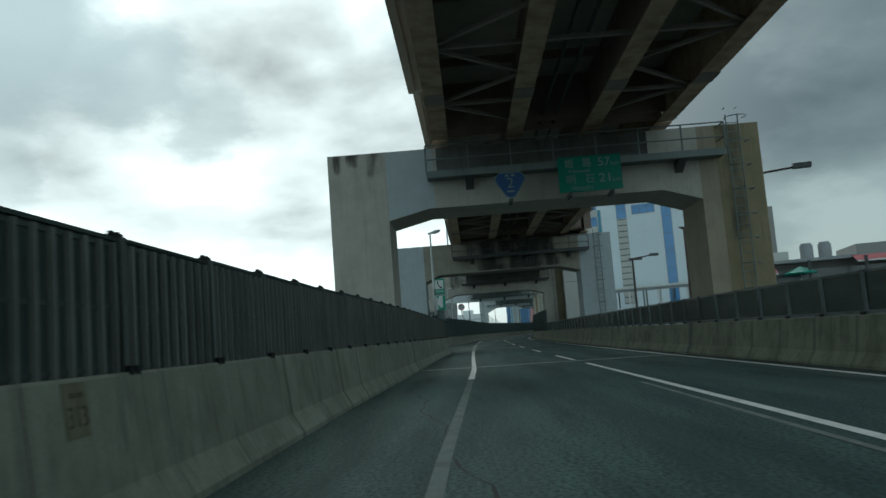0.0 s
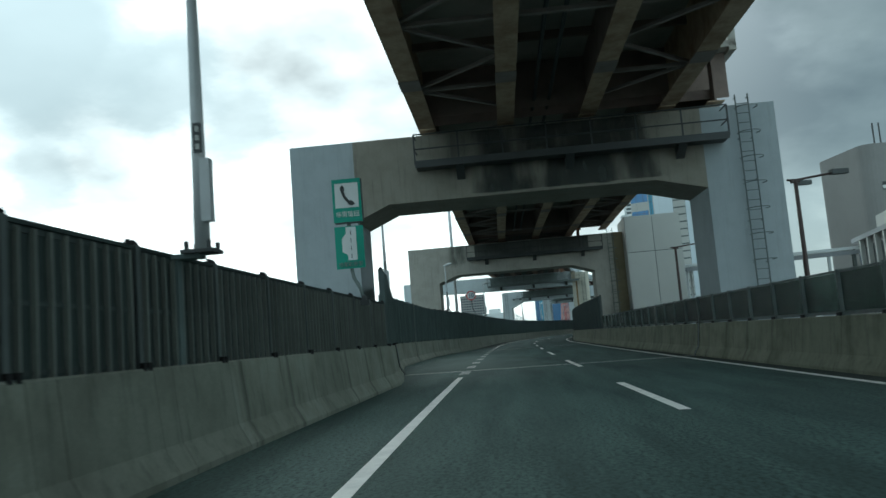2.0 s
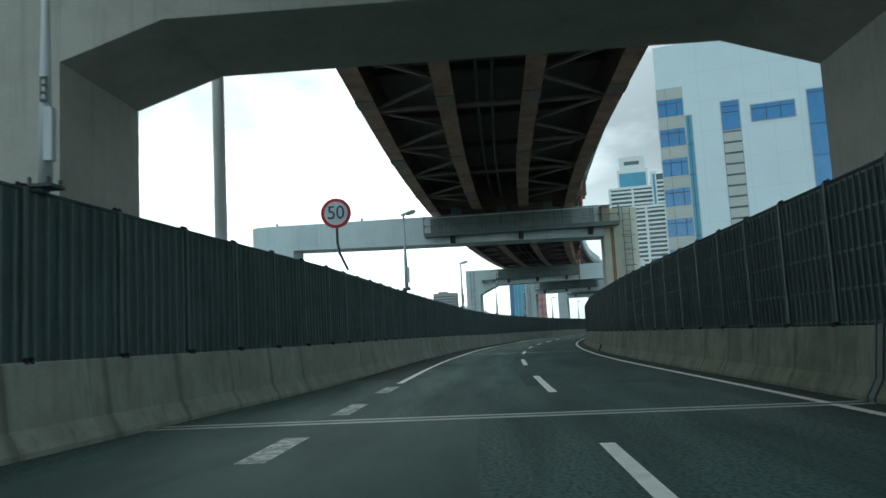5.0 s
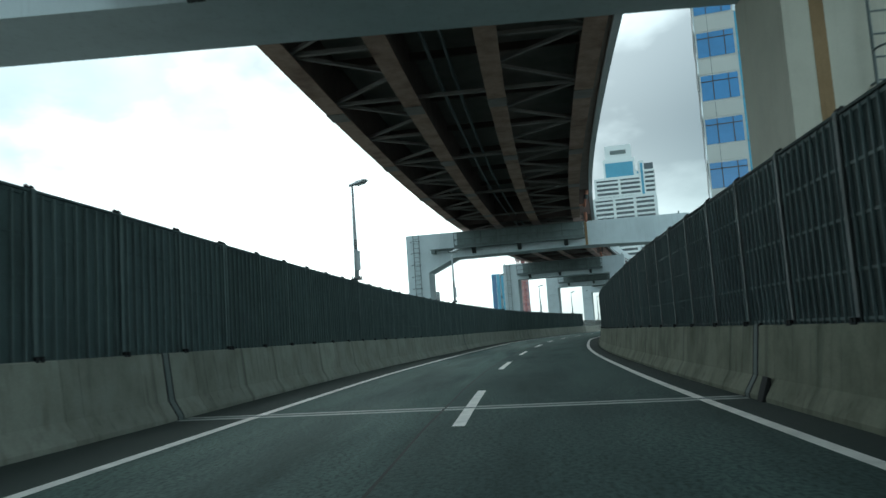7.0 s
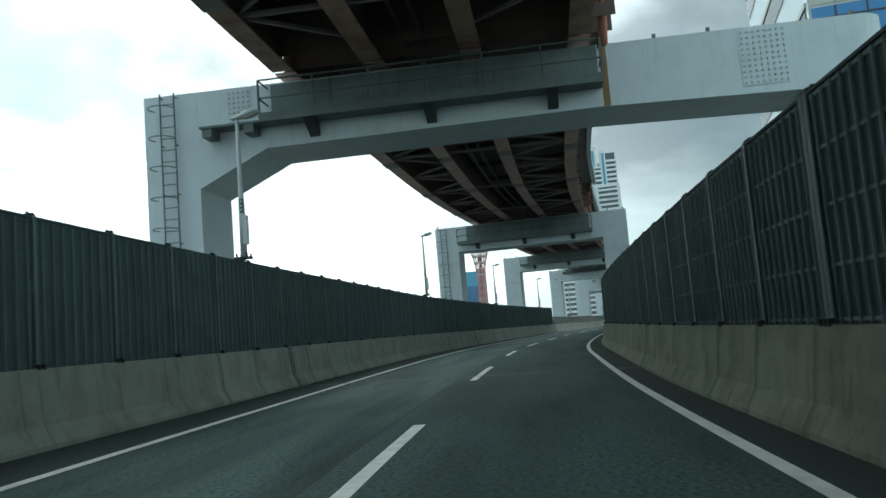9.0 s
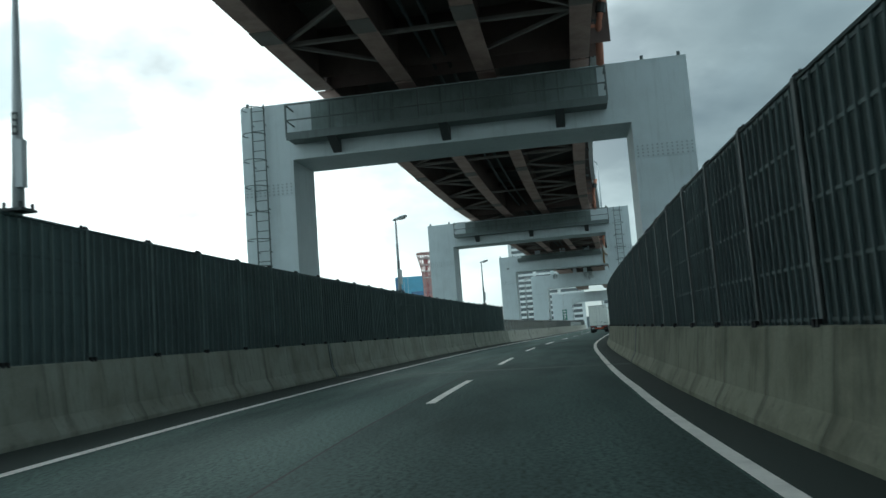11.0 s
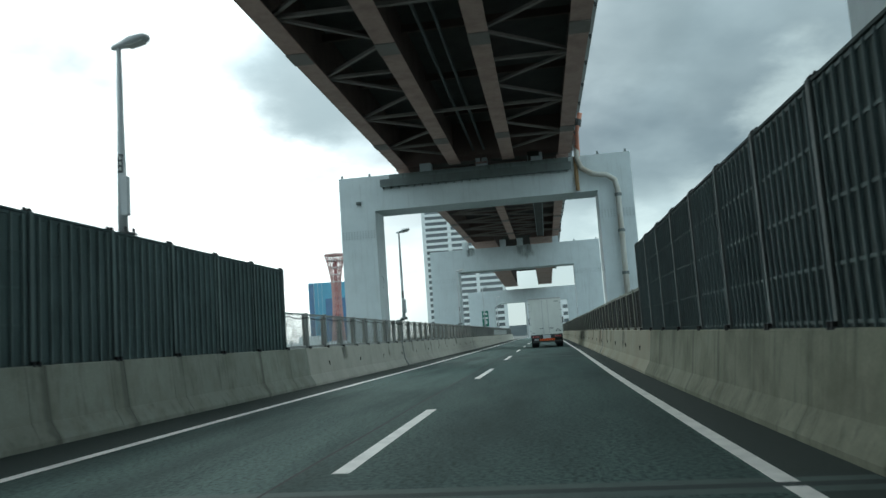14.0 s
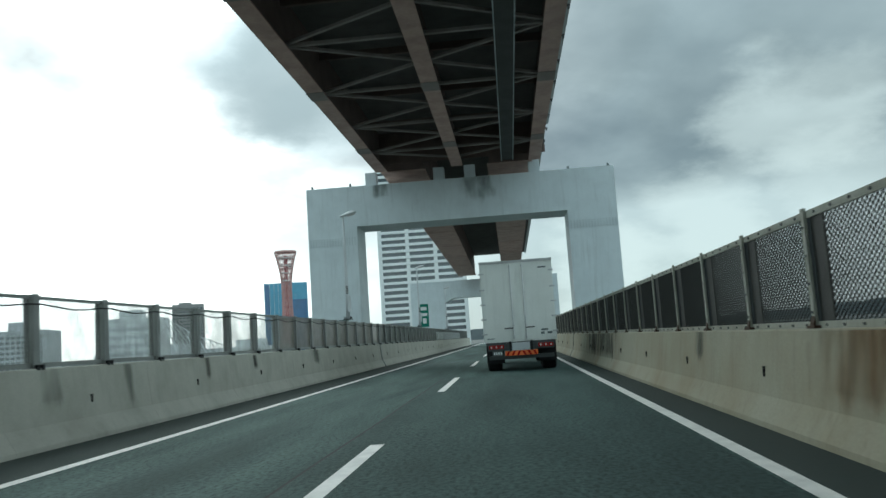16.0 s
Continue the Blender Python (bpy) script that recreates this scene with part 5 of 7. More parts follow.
# beams between the columns that carry the lower road
for p, top, xs in ((p3, 8.29, (-14.2, -9.0)), (p4, 8.52, (5.6, 7.0, 10.6)), (p5, 9.15, (-6.8, 6.0, 7.1)), (p6, 9.25, (-7.0, -5.6, 5.7)), (p7, 9.45, (-6.9, -5.5, 5.7, 7.0)), (p8, 9.35, (-7.5, -5.5, 5.7, 7.7))):
    b = bmesh.new()
    box(b, -0.05, 0.05, 0.1, 0.13, -0.02, 0.16)
    me = finish("lifting_lug", b, STEEL_DIM)
    for x in xs:
        ob = new("lifting_lug", me)
        ob.parent, ob.location = p, (x, 0, top)
for p, x0, x1 in ((p0, -6.5, 4.9), (p1, -7.06, 4.92), (p2, -7.4, 4.92), (p3, -12.9, 5.04), (p4, -7.2, 9.3), (p5, -5.28, 5.5), (p6, -5.4, 5.5), (p7, -5.3, 5.55), (p8, -5.25, 5.5), (p9, -6.5, 6.2)):
    b = bmesh.new()
    box(b, x0 - 0.05, x1 + 0.05, 0.2, 1.8, -3.4, -1.8)
    part("lower_beam", b, PIER_CONC, p, bevel=0.03)

# ---------------------------------------------------------------- upper deck, span by span
DECK = [  # station, underside of the girders, the girders' places across
    (-34.0, 8.15, (-4.4, -1.75, 0.95, 3.6)),
    (27.7, 8.2, (-4.4, -1.75, 0.98, 3.6)),
    (61.0, 8.5, (-4.4, -1.65, 1.18, 3.9)),
    (97.0, 8.75, (-4.65, -2.15, 0.55, 3.25)),
    (131.5, 8.5, (-4.68, -2.1, 0.6, 3.25)),
    (176.6, 8.85, (-4.58, -2.05, 0.7, 3.65)),
    (214.7, 9.4, (-4.25, -1.65, 1.0, 3.95)),
    (246.9, 9.48, (-4.08, -1.5, 1.14, 4.08)),
    (279.6, 9.62, (-4.1, -1.5, 1.12, 3.8)),
    (315.4, 9.95, (-4.2, -1.3, 1.4, 4.3)),
    (381.0, 9.4, (-4.4, -1.4, 1.4, 4.2)),
]


def span(i):
    (sa, za, ga), (sb, zb, gb) = DECK[i], DECK[i + 1]
    ga, gb = list(ga), list(gb)
    boxes = i >= 9
    pink = i >= 5
    if i == 2:
        ga, gb = ga + [5.55], gb + [5.72]
    if i == 8:
        ga, gb = [-4.18, -0.24, 3.72], [-4.15, -0.24, 3.68]
    if boxes:
        ga, gb = [-3.05, 2.43], [-3.2, 2.6]
    lab = "steel girder deck with faded tan flanges and dark braced underside"
    if boxes:
        lab = "salmon steel box girder deck of a longer span"
    elif pink:
        lab = "steel girder deck with salmon flanges and dark braced underside"
    sp = thing("deck_span", M((sa + sb) / 2, 0, za), lab, "bridge deck", "spans of the upper road")
    st = steps(sa + (0.1 if i else 0), sb - 0.1, 3.0)
    mix = lambda a, b, s: a + (b - a) * (s - sa) / (sb - sa)
    high = 1.9 if not boxes else 2.6
    wl = 1.0 if i == 0 else 0.85
    wr = (lambda s: mix(0.9, 1.6, s)) if i == 1 else (lambda s: 0.9 if i < 3 else 1.25 if i < 6 else 0.85)
    right_end = lambda s: mix(ga[-1], gb[-1], s) + wr(s) + (1.3 if boxes else 0)
    left_end = lambda s: mix(ga[0], gb[0], s) - wl - (1.0 if boxes else 0)
    zz = lambda s: mix(za, zb, s) + high
    b = bmesh.new()
    sweep(b, lambda s: [(left_end(s), zz(s)), (right_end(s), zz(s)), (right_end(s), zz(s) + 0.24), (left_end(s), zz(s) + 0.24)], st)
    part("slab", b, SLAB_DEEP_SHADE if i >= 6 else SLAB_SHADE if i >= 3 else SLAB, sp, world_space=True)
    for end, sgn in ((left_end, 1), (right_end, -1)):
        b = bmesh.new()
        sweep(b, lambda s: [(end(s), zz(s) - 0.12), (end(s) + sgn * 0.25, zz(s) - 0.12), (end(s) + sgn * 0.25, zz(s) + 1.2), (end(s), zz(s) + 1.2)], st)
        part("edge_wall", b, STEEL_GREY if i >= 3 else PIER_CONC, sp, world_space=True)
    fl = FLANGE_PINK if pink else FLANGE_RED if i >= 3 else FLANGE
    for a, c in zip(ga, gb):
        x = lambda s: mix(a, c, s)
        z = lambda s: mix(za, zb, s)
        w = 0.29 if not boxes else 1.15
        outer = a in (ga[0], ga[-1])
        b = bmesh.new()
        sweep(b, lambda s: [(x(s) - w, z(s)), (x(s) + w, z(s)), (x(s) + w, z(s) + 0.045), (x(s) - w, z(s) + 0.045)], st)
        g = part("bottom_flange", b, fl, sp, world_space=True)
        b = bmesh.new()
        w2 = 0.03 if not boxes else 1.05
        sweep(b, lambda s: [(x(s) - w2, z(s) + 0.048), (x(s) + w2, z(s) + 0.048), (x(s) + w2, zz(s) - 0.003), (x(s) - w2, zz(s) - 0.003)], st)
        part("web", b, fl if outer and i < 2 else GIRDER_SHADE if i >= 3 else GIRDER, sp, world_space=True)
        # bolted joints along the flange
        for s in steps(sa + 5, sb - 5, 9.5):
            b = bmesh.new()
            sweep(b, [(x(s) - w - 0.01, z(s) - 0.03), (x(s) + w + 0.01, z(s) - 0.03), (x(s) + w + 0.01, z(s) - 0.003), (x(s) - w - 0.01, z(s) - 0.003)], [s - 0.45, s + 0.45])
            part("flange_splice", b, fl if boxes else BRACE, sp, world_space=True)
        if outer and not boxes:
            e = -1 if a == ga[0] else 1
            b = bmesh.new()
            box(b, -0.1, 0.1, -0.006, 0.006, 0.06, high)
            me = finish("stiffener", b, fl)
            for s in steps(sa + 1, sb - 1, 2.5):
                piece("stiffener", me, sp, M(s, x(s) + e * 0.14, z(s)))
    if boxes:
        return
    # small hangers with a cable along the outer edge
    if i >= 5:
        me = None
        for s in steps(sa + 1.5, sb - 1.5, 2.4):
            if me is None:
                b = bmesh.new()
                box(b, -0.04, 0.34, -0.03, 0.03, -0.02, 0.03)
                box(b, 0.26, 0.32, -0.04, 0.04, -0.1, 0.0)
                me = finish("hanger", b, DARK_STEEL)
            piece("hanger", me, sp, M(s, mix(ga[-1], gb[-1], s) + 0.2, mix(za, zb, s) + 0.62))
    # lateral bracing: fans from the outer girders, struts between all
    pan = 5.0
    cells = steps(sa + 1.2, sb - 1.2, pan)
    pairs = list(zip(range(len(ga) - 1), range(1, len(ga))))
    count = 0
    for a, c in zip(cells, cells[1:]):
        mid = (a + c) / 2
        count += 1
        for u, v in pairs:
            xu, xv = (lambda s, k=u: mix(ga[k], gb[k], s)), (lambda s, k=v: mix(ga[k], gb[k], s))
            z = lambda s: mix(za, zb, s) + 0.22
            outer_left, outer_right = u == 0, v == len(ga) - 1
            if outer_left or outer_right or count % 2:
                b = bmesh.new()
                bar(b, P(mid, xu(mid), z(mid)), P(mid, xv(mid), z(mid)), 0.13, 0.1)
                part("strut", b, BRACE, sp, world_space=True)
            b = bmesh.new()
            bar(b, P(mid, xu(mid), zz(mid) - 0.35), P(mid, xv(mid), zz(mid) - 0.35), 0.12, 0.25)
            part("cross_frame", b, GIRDER_SHADE if i >= 3 else GIRDER, sp, world_space=True)
            if outer_left or outer_right:
                n_in, n_out = (xv, xu) if outer_left else (xu, xv)
                for e in (a, c):
                    b = bmesh.new()
                    bar(b, P(mid, n_out(mid), z(mid) + 0.02), P(e, n_in(e), z(e) + 0.02), 0.11, 0.09)
                    part("brace", b, BRACE, sp, world_space=True)
    # plates that close the bays over the piers
    for e in (st[0] + 0.5, st[-1] - 0.5):
        for u, v in pairs + [(len(ga) - 1, None)]:
            xa = mix(ga[u], gb[u], e) + 0.04
            xb = mix(ga[v], gb[v], e) - 0.04 if v is not None else right_end(e) - 0.3
            b = bmesh.new()
            bar(b, P(e, xa, zz(e) - 0.85), P(e, xb, zz(e) - 0.85), 0.03, 1.6)
            part("end_diaphragm", b, GIRDER_SHADE if i >= 3 else GIRDER, sp, world_space=True)
    # a pair of pipes under the middle bay, or a cable tray with pale lips
    if len(ga) > 3:
        for off in (1.0, 1.5):
            b = bmesh.new()
            tube(b, [P(s, mix(ga[1], gb[1], s) + off, mix(za, zb, s) + 0.5) for s in st], 0.06, 6)
            part("service_pipe", b, DARK_STEEL, sp, world_space=True)
        return
    mid = lambda s: mix(ga[1], gb[1], s)
    low = lambda s: mix(za, zb, s) + 0.1
    b = bmesh.new()
    sweep(b, lambda s: [(mid(s) + 2.28, low(s)), (mid(s) + 2.84, low(s)), (mid(s) + 2.84, low(s) + 0.2), (mid(s) + 2.28, low(s) + 0.2)], st)
    part("cable_tray", b, OLIVE, sp, world_space=True)
    for off in (2.25, 2.83):
        b = bmesh.new()
        sweep(b, lambda s: [(mid(s) + off, low(s) - 0.03), (mid(s) + off + 0.04, low(s) - 0.03), (mid(s) + off + 0.04, low(s) - 0.004), (mid(s) + off, low(s) - 0.004)], st)
        part("tray_lip", b, BOLT, sp, world_space=True)


for i in range(len(DECK) - 1):
    span(i)

# a lamp of the upper road, its arm reaching over the deck
ul = thing("street_lamp", M(284.0, 4.45, 12.4), "thin galvanised street lamp on the edge of the upper deck", "street lamp")
b = bmesh.new()
tube(b, [(0, 0, 0), (0, 0, 4.0), (0, 0, 7.2)], 0.11, 8, 0.07)
part("pole", b, GALV, ul, smooth=True)
b = bmesh.new()
tube(b, [(0, 0, 7.15), (-0.12, 0, 7.55), (-0.5, 0, 7.85), (-1.5, 0, 7.95)], 0.06, 8)
part("arm", b, GALV, ul, smooth=True)
b = bmesh.new()
prism(b, [(-2.2, 7.9), (-1.4, 7.86), (-1.35, 8.02), (-2.15, 8.0)], -0.12, 0.12)
part("lamp_head", b, GALV, ul, bevel=0.02)

# salmon gullies that drain the deck beside each pier
for (s, z, g), top in zip(DECK[3:9], (8.5, 8.2, 8.52, 9.15, 9.25, 9.45)):
    d = g[-1] + 0.62
    dp = thing("deck_gully", M(s - 0.6, d, z), "salmon painted drain pipe at the edge of the deck", "drain pipe", "deck gullies")
    b = bmesh.new()
    tube(b, [(0.25, 0, 1.75), (0.12, 0, 1.2), (0.0, 0, 0.8), (0.0, 0.35, 0.1), (0.0, 0.7, top - z)], 0.12, 10)
    part("pipe", b, SALMON, dp, smooth=True)
    b = bmesh.new()
    tube(b, [(0.1, 0, 1.15), (0.17, 0, 1.45)], 0.16, 10)
    part("collar", b, DARK_STEEL, dp)
    b = bmesh.new()
    box(b, -0.5, 0.1, -0.05, 0.05, 0.72, 0.82)
    part("bracket", b, SALMON, dp)

# ---------------------------------------------------------------- street lamps on the left parapet


def street_lamp(foot):
    """A lamp whose pole is flanged on a stout post; foot: height of the flange over the road."""
    lamp = thing("street_lamp", Matrix(), "galvanised street lamp on a dark post at the parapet", "street lamp", "lamps along the parapet")
    b = bmesh.new()
    box(b, -0.4, -0.27, -0.06, 0.06, 1.08, foot - 0.06)
    box(b, -0.4, 0.0, -0.1, 0.1, foot - 0.09, foot - 0.035)
    part("base_post", b, FENCE_RIB_BLUE, lamp, bevel=0.008)
    b = bmesh.new()
    box(b, -0.19, 0.17, -0.18, 0.18, foot - 0.04, foot)
    for x in (-0.13, 0.12):
        for y in (-0.14, 0.14):
            tube(b, [(x, y, foot), (x, y, foot + 0.09)], 0.025, 6)
    part("flange", b, DARK_STEEL, lamp)
    b = bmesh.new()
    tube(b, [(0, 0, foot), (0, 0, foot + 1.3), (0, 0, 5.4), (0, 0, 6.78)], 0.088, 12, 0.042)
    part("pole", b, GALV, lamp, smooth=True)
    b = bmesh.new()
    box(b, 0.05, 0.16, -0.14, -0.02, foot + 0.3, foot + 1.0)
    part("ballast_box", b, GALV, lamp, bevel=0.015)
    b = bmesh.new()
    box(b, -0.02, 0.075, -0.1, -0.086, foot + 1.08, foot + 1.42)
    plate = part("plate", b, DARK_STEEL, lamp)
    for k in range(3):
        b = bmesh.new()
        box(b, 0.005, 0.05, -0.105, -0.101, foot + 1.12 + 0.1 * k, foot + 1.18 + 0.1 * k)
        part("bar", b, LENS, plate)
    b = bmesh.new()
    sec = [(-0.13, 0.05, 0.04), (-0.08, 0.075, 0.065), (0.08, 0.1, 0.085), (0.2, 0.15, 0.12), (0.38, 0.165, 0.115), (0.52, 0.14, 0.08), (0.58, 0.07, 0.035)]
    rings = [[b.verts.new((x, w * math.cos(a), 6.82 + 0.2 * x + (h if math.sin(a) > 0 else h * 0.6) * math.sin(a))) for a in (2 * math.pi * k / 14 for k in range(14))] for x, w, h in sec]
    for p, q in zip(rings, rings[1:]):
        for k in range(14):
            b.faces.new((p[k], p[(k + 1) % 14], q[(k + 1) % 14], q[k]))
    b.faces.new(rings[0]), b.faces.new(rings[-1][::-1])
    head = part("lamp_head", b, GALV, lamp, smooth=True)
    b = bmesh.new()
    bar(b, (0.2, 0, 6.79), (0.5, 0, 6.86), 0.2, 0.02)
    part("lens", b, LENS, head)
    return lamp


# station, place across, height of the flange
LAMPS = ((42.6, -5.62, 2.36), (69.3, -7.42, 3.4), (95.5, -6.75, 3.36), (121.75, -5.02, 3.36), (148.3, -5.04, 3.36), (174.0, -5.02, 3.36), (200.9, -5.04, 3.36), (227.6, -5.03, 3.36), (254.9, -5.03, 3.36), (282.2, -5.0, 2.3), (309.6, -5.1, 2.3), (337.0, -5.1, 2.3), (364.4, -5.1, 2.3))
made = {}
for s, d, foot in LAMPS:
    m = Matrix.Translation(R(s, d) - P(s, d)) @ M(s, d)
    if foot in made:
        copy_thing(made[foot], m)
    else:
        made[foot] = street_lamp(foot)
        made[foot].matrix_basis = m

up = thing("utility_pole", M(101.5, -6.5, GROUND_Z), "tall slim grey pole behind a concrete pier", "pole")
b = bmesh.new()
tube(b, [(0, 0, 0), (0, 0, 10), (0, 0, 23)], 0.14, 10, 0.11)
part("shaft", b, GALV, up, smooth=True)

# ---------------------------------------------------------------- signs
sg = thing("direction_sign", M(26.72, 0.64, 6.4), "green distance sign with white lettering on the crossbeam", "road sign")
b = bmesh.new()
box(b, -1.08, 1.08, 0, 0.04, -0.61, 0.61)
part("panel", b, SIGN_GREEN, sg, bevel=0.01)
for x in (-0.7, 0.75):
    b = bmesh.new()
    box(b, x - 0.05, x + 0.05, 0.04, 0.95, -0.72, -0.6)
    box(b, x - 0.04, x + 0.04, 0.04, 0.1, -0.7, 0.5)
    part("bracket", b, DARK_STEEL, sg)
for txt, x, z, size, wide in (("姫", -0.68, 0.36, 0.34, 0.3), ("路", -0.08, 0.36, 0.34, 0.3), ("57", 0.5, 0.36, 0.42, 0.42), ("km", 0.87, 0.29, 0.2, 0.26), ("Himeji", -0.36, 0.1, 0.17, 0.7), ("明", -0.66, -0.2, 0.34, 0.3), ("石", -0.02, -0.2, 0.34, 0.3), ("21", 0.52, -0.2, 0.42, 0.38), ("km", 0.89, -0.27, 0.2, 0.26), ("Akashi", -0.3, -0.48, 0.18, 0.74)):
    words(txt, size, Matrix.Translation((x, -0.008, z)), SIGN_DIM, sg, wide=wide)

rs = thing("route_sign", M(26.72, -2.1, 6.22), "blue rounded triangle route sign with a white numeral", "road sign")


def rounded_triangle(r, grow=0.0):
    pts = []
    for cx, cz, a0 in ((-0.27, 0.2, 90), (0.0, -0.22, 210), (0.27, 0.2, -30)):
        pts += [(cx + (r + grow) * math.cos(radians(a0 + k * 20)), cz + (r + grow) * math.sin(radians(a0 + k * 20))) for k in range(7)]
    return pts


b = bmesh.new()
prism(b, rounded_triangle(0.25), 0, 0.03)
part("border", b, SIGN_DIM, rs)
b = bmesh.new()
prism(b, rounded_triangle(0.215), -0.005, -0.001)
part("face", b, SIGN_BLUE, rs)
words("2", 0.5, Matrix.Translation((0, -0.012, 0.05)), SIGN_DIM, rs)
for x0, x1, z0, z1 in ((-0.16, -0.04, 0.29, 0.37), (0.04, 0.16, 0.29, 0.37), (-0.13, 0.13, -0.26, -0.2)):
    b = bmesh.new()
    box(b, x0, x1, -0.012, -0.006, z0, z1)
    part("bar", b, SIGN_DIM, rs)
b = bmesh.new()
box(b, -0.06, 0.06, 0.03, 0.95, -0.56, -0.42)
box(b, -0.04, 0.04, 0.03, 0.07, -0.5, 0.3)
part("bracket", b, DARK_STEEL, rs)

ps = thing("emergency_phone_sign", M(51.8, -5.66, 2.23), "two green lit sign boxes for an emergency telephone and a lay-by", "road sign")
b = bmesh.new()
tube(b, [(0.22, 0.1, -0.05), (0.16, 0.1, 0.25), (0.02, 0.1, 0.52), (-0.02, 0.1, 0.72), (-0.02, 0.1, 2.0)], 0.042, 8)
part("post", b, STEEL_SOOT_SHADE, ps, smooth=True)
b = bmesh.new()
box(b, 0.14, 0.34, 0.0, 0.2, -0.12, 0.0)
box(b, 0.17, 0.27, 0.04, 0.16, 0.0, 0.1)
part("foot", b, DARK_STEEL, ps)
b = bmesh.new()
box(b, -0.32, 0.33, 0.0, 0.16, 1.78, 2.79)
up_box = part("upper_box", b, SIGN_BACK, ps, bevel=0.02)
b = bmesh.new()
box(b, -0.34, 0.32, -0.012, -0.001, 1.8, 2.8)
part("green_face", b, SIGN_PALE_GREEN, up_box)
b = bmesh.new()
box(b, -0.28, 0.26, -0.02, -0.014, 2.13, 2.7)
part("white_field", b, SIGN_WHITE, up_box)
b = bmesh.new()
arc = [(-0.09 + 0.0, 2.62), (-0.1, 2.5), (-0.06, 2.38), (0.02, 2.27), (0.1, 2.22)]
tube(b, [(x, -0.03, z) for x, z in arc], 0.032, 8)
prism(b, [(-0.15, 2.53), (-0.05, 2.53), (-0.06, 2.62), (-0.1, 2.65), (-0.14, 2.61)], -0.05, -0.021)
prism(b, [(0.02, 2.2), (0.1, 2.17), (0.18, 2.2), (0.13, 2.27), (0.08, 2.3)], -0.05, -0.021)
part("handset", b, DARK_STEEL, up_box)
words("非常電話", 0.15, Matrix.Translation((-0.01, -0.02, 1.97)), SIGN_WHITE, ps, wide=0.54)
b = bmesh.new()
box(b, -0.33, 0.31, 0.0, 0.045, 0.74, 1.69)
lo_box = part("lower_box", b, SIGN_BACK, ps, bevel=0.02)
b = bmesh.new()
box(b, -0.34, 0.32, -0.012, -0.001, 0.73, 1.7)
part("green_face", b, SIGN_PALE_GREEN, lo_box)
b = bmesh.new()
prism(b, [(-0.08, 1.68), (0.15, 1.68), (0.15, 0.92), (-0.06, 0.92), (-0.06, 1.04), (-0.18, 1.12), (-0.18, 1.42), (-0.08, 1.54)], -0.02, -0.014)
part("lay_by_plan", b, SIGN_WHITE, lo_box)
for z in (0.96, 1.14, 1.32, 1.5):
    b = bmesh.new()
    box(b, 0.02, 0.035, -0.026, -0.021, z, z + 0.1)
    part("dash", b, DARK_STEEL, lo_box)
words("非常駐車帯", 0.12, Matrix.Translation((-0.01, -0.02, 0.82)), SIGN_DIM, ps, wide=0.54)

ls = thing("speed_limit_sign", M(109.4, -5.62, 5.12), "round red ringed speed limit sign on a thin post", "road sign")
for rad, y, mt, nm in ((0.46, 0.0, SIGN_RED, "ring"), (0.36, -0.012, SIGN_WHITE, "field")):
    b = bmesh.new()
    prism(b, [(rad * math.cos(2 * math.pi * k / 32), rad * math.sin(2 * math.pi * k / 32)) for k in range(32)], y - 0.008, y)
    part(nm, b, mt, ls)
words("50", 0.58, Matrix.Translation((0, -0.03, 0)), SIGN_BLUE, ls, wide=0.5)
b = bmesh.new()
tube(b, [(0, 0.06, 0.4), (0, 0.06, -0.9), (0.05, 0.06, -1.2), (0.3, 0.06, -1.75)], 0.04, 8)
part("post", b, DARK_STEEL, ls)

MARK_PLATE = surface("stained_marker_plate", (0.21, 0.2, 0.14), 0.85, spots=(0.1, 0.085, 0.05), amount=0.8, coarse=6, fine=40)
MARK_PAINT = surface("worn_marker_paint", (0.075, 0.07, 0.05), 0.85, spots=(0.16, 0.15, 0.11), amount=0.8, coarse=14)
mk = thing("distance_marker", Matrix.Translation(R(5.02, LEFT_FOOT(5.02) - 0.21) - P(5.02, LEFT_FOOT(5.02) - 0.21)) @ M(5.02, LEFT_FOOT(5.02) - 0.21, 0.93) @ Matrix.Rotation(radians(90), 4, "Z"), "worn stencilled distance marker on the concrete parapet", "marker")
b = bmesh.new()
box(b, -0.15, 0.15, -0.002, 0.012, -0.2, 0.16, Matrix.Rotation(radians(-6.8), 4, "X"))
part("plate", b, MARK_PLATE, mk)
tilt = Matrix.Rotation(radians(-6.8), 4, "X")
words("313", 0.2, tilt @ Matrix.Translation((0, -0.006, -0.07)), MARK_PAINT, mk, wide=0.25, depth=0.002)
b = bmesh.new()
box(b, -0.09, 0.09, -0.005, -0.001, 0.06, 0.095, tilt)
part("bar", b, MARK_PAINT, mk)

gs = thing("green_road_sign", M(345, -5.6, 1.1), "small green road sign on a post in the distance", "road sign")
b = bmesh.new()
tube(b, [(0, 0.06, 0), (0, 0.06, 3.4)], 0.05, 8)
part("post", b, GALV, gs, smooth=True)
b = bmesh.new()
box(b, -0.42, 0.42, 0, 0.04, 1.3, 3.3)
panel_ = part("panel", b, SIGN_GREEN, gs, bevel=0.01)
for x0, x1, z0, z1 in ((-0.26, 0.26, 2.75, 3.05), (-0.3, 0.3, 2.25, 2.5), (-0.12, 0.2, 1.6, 2.05)):
    b = bmesh.new()
    box(b, x0, x1, -0.012, -0.001, z0, z1)
    part("bar", b, SIGN_WHITE, panel_)

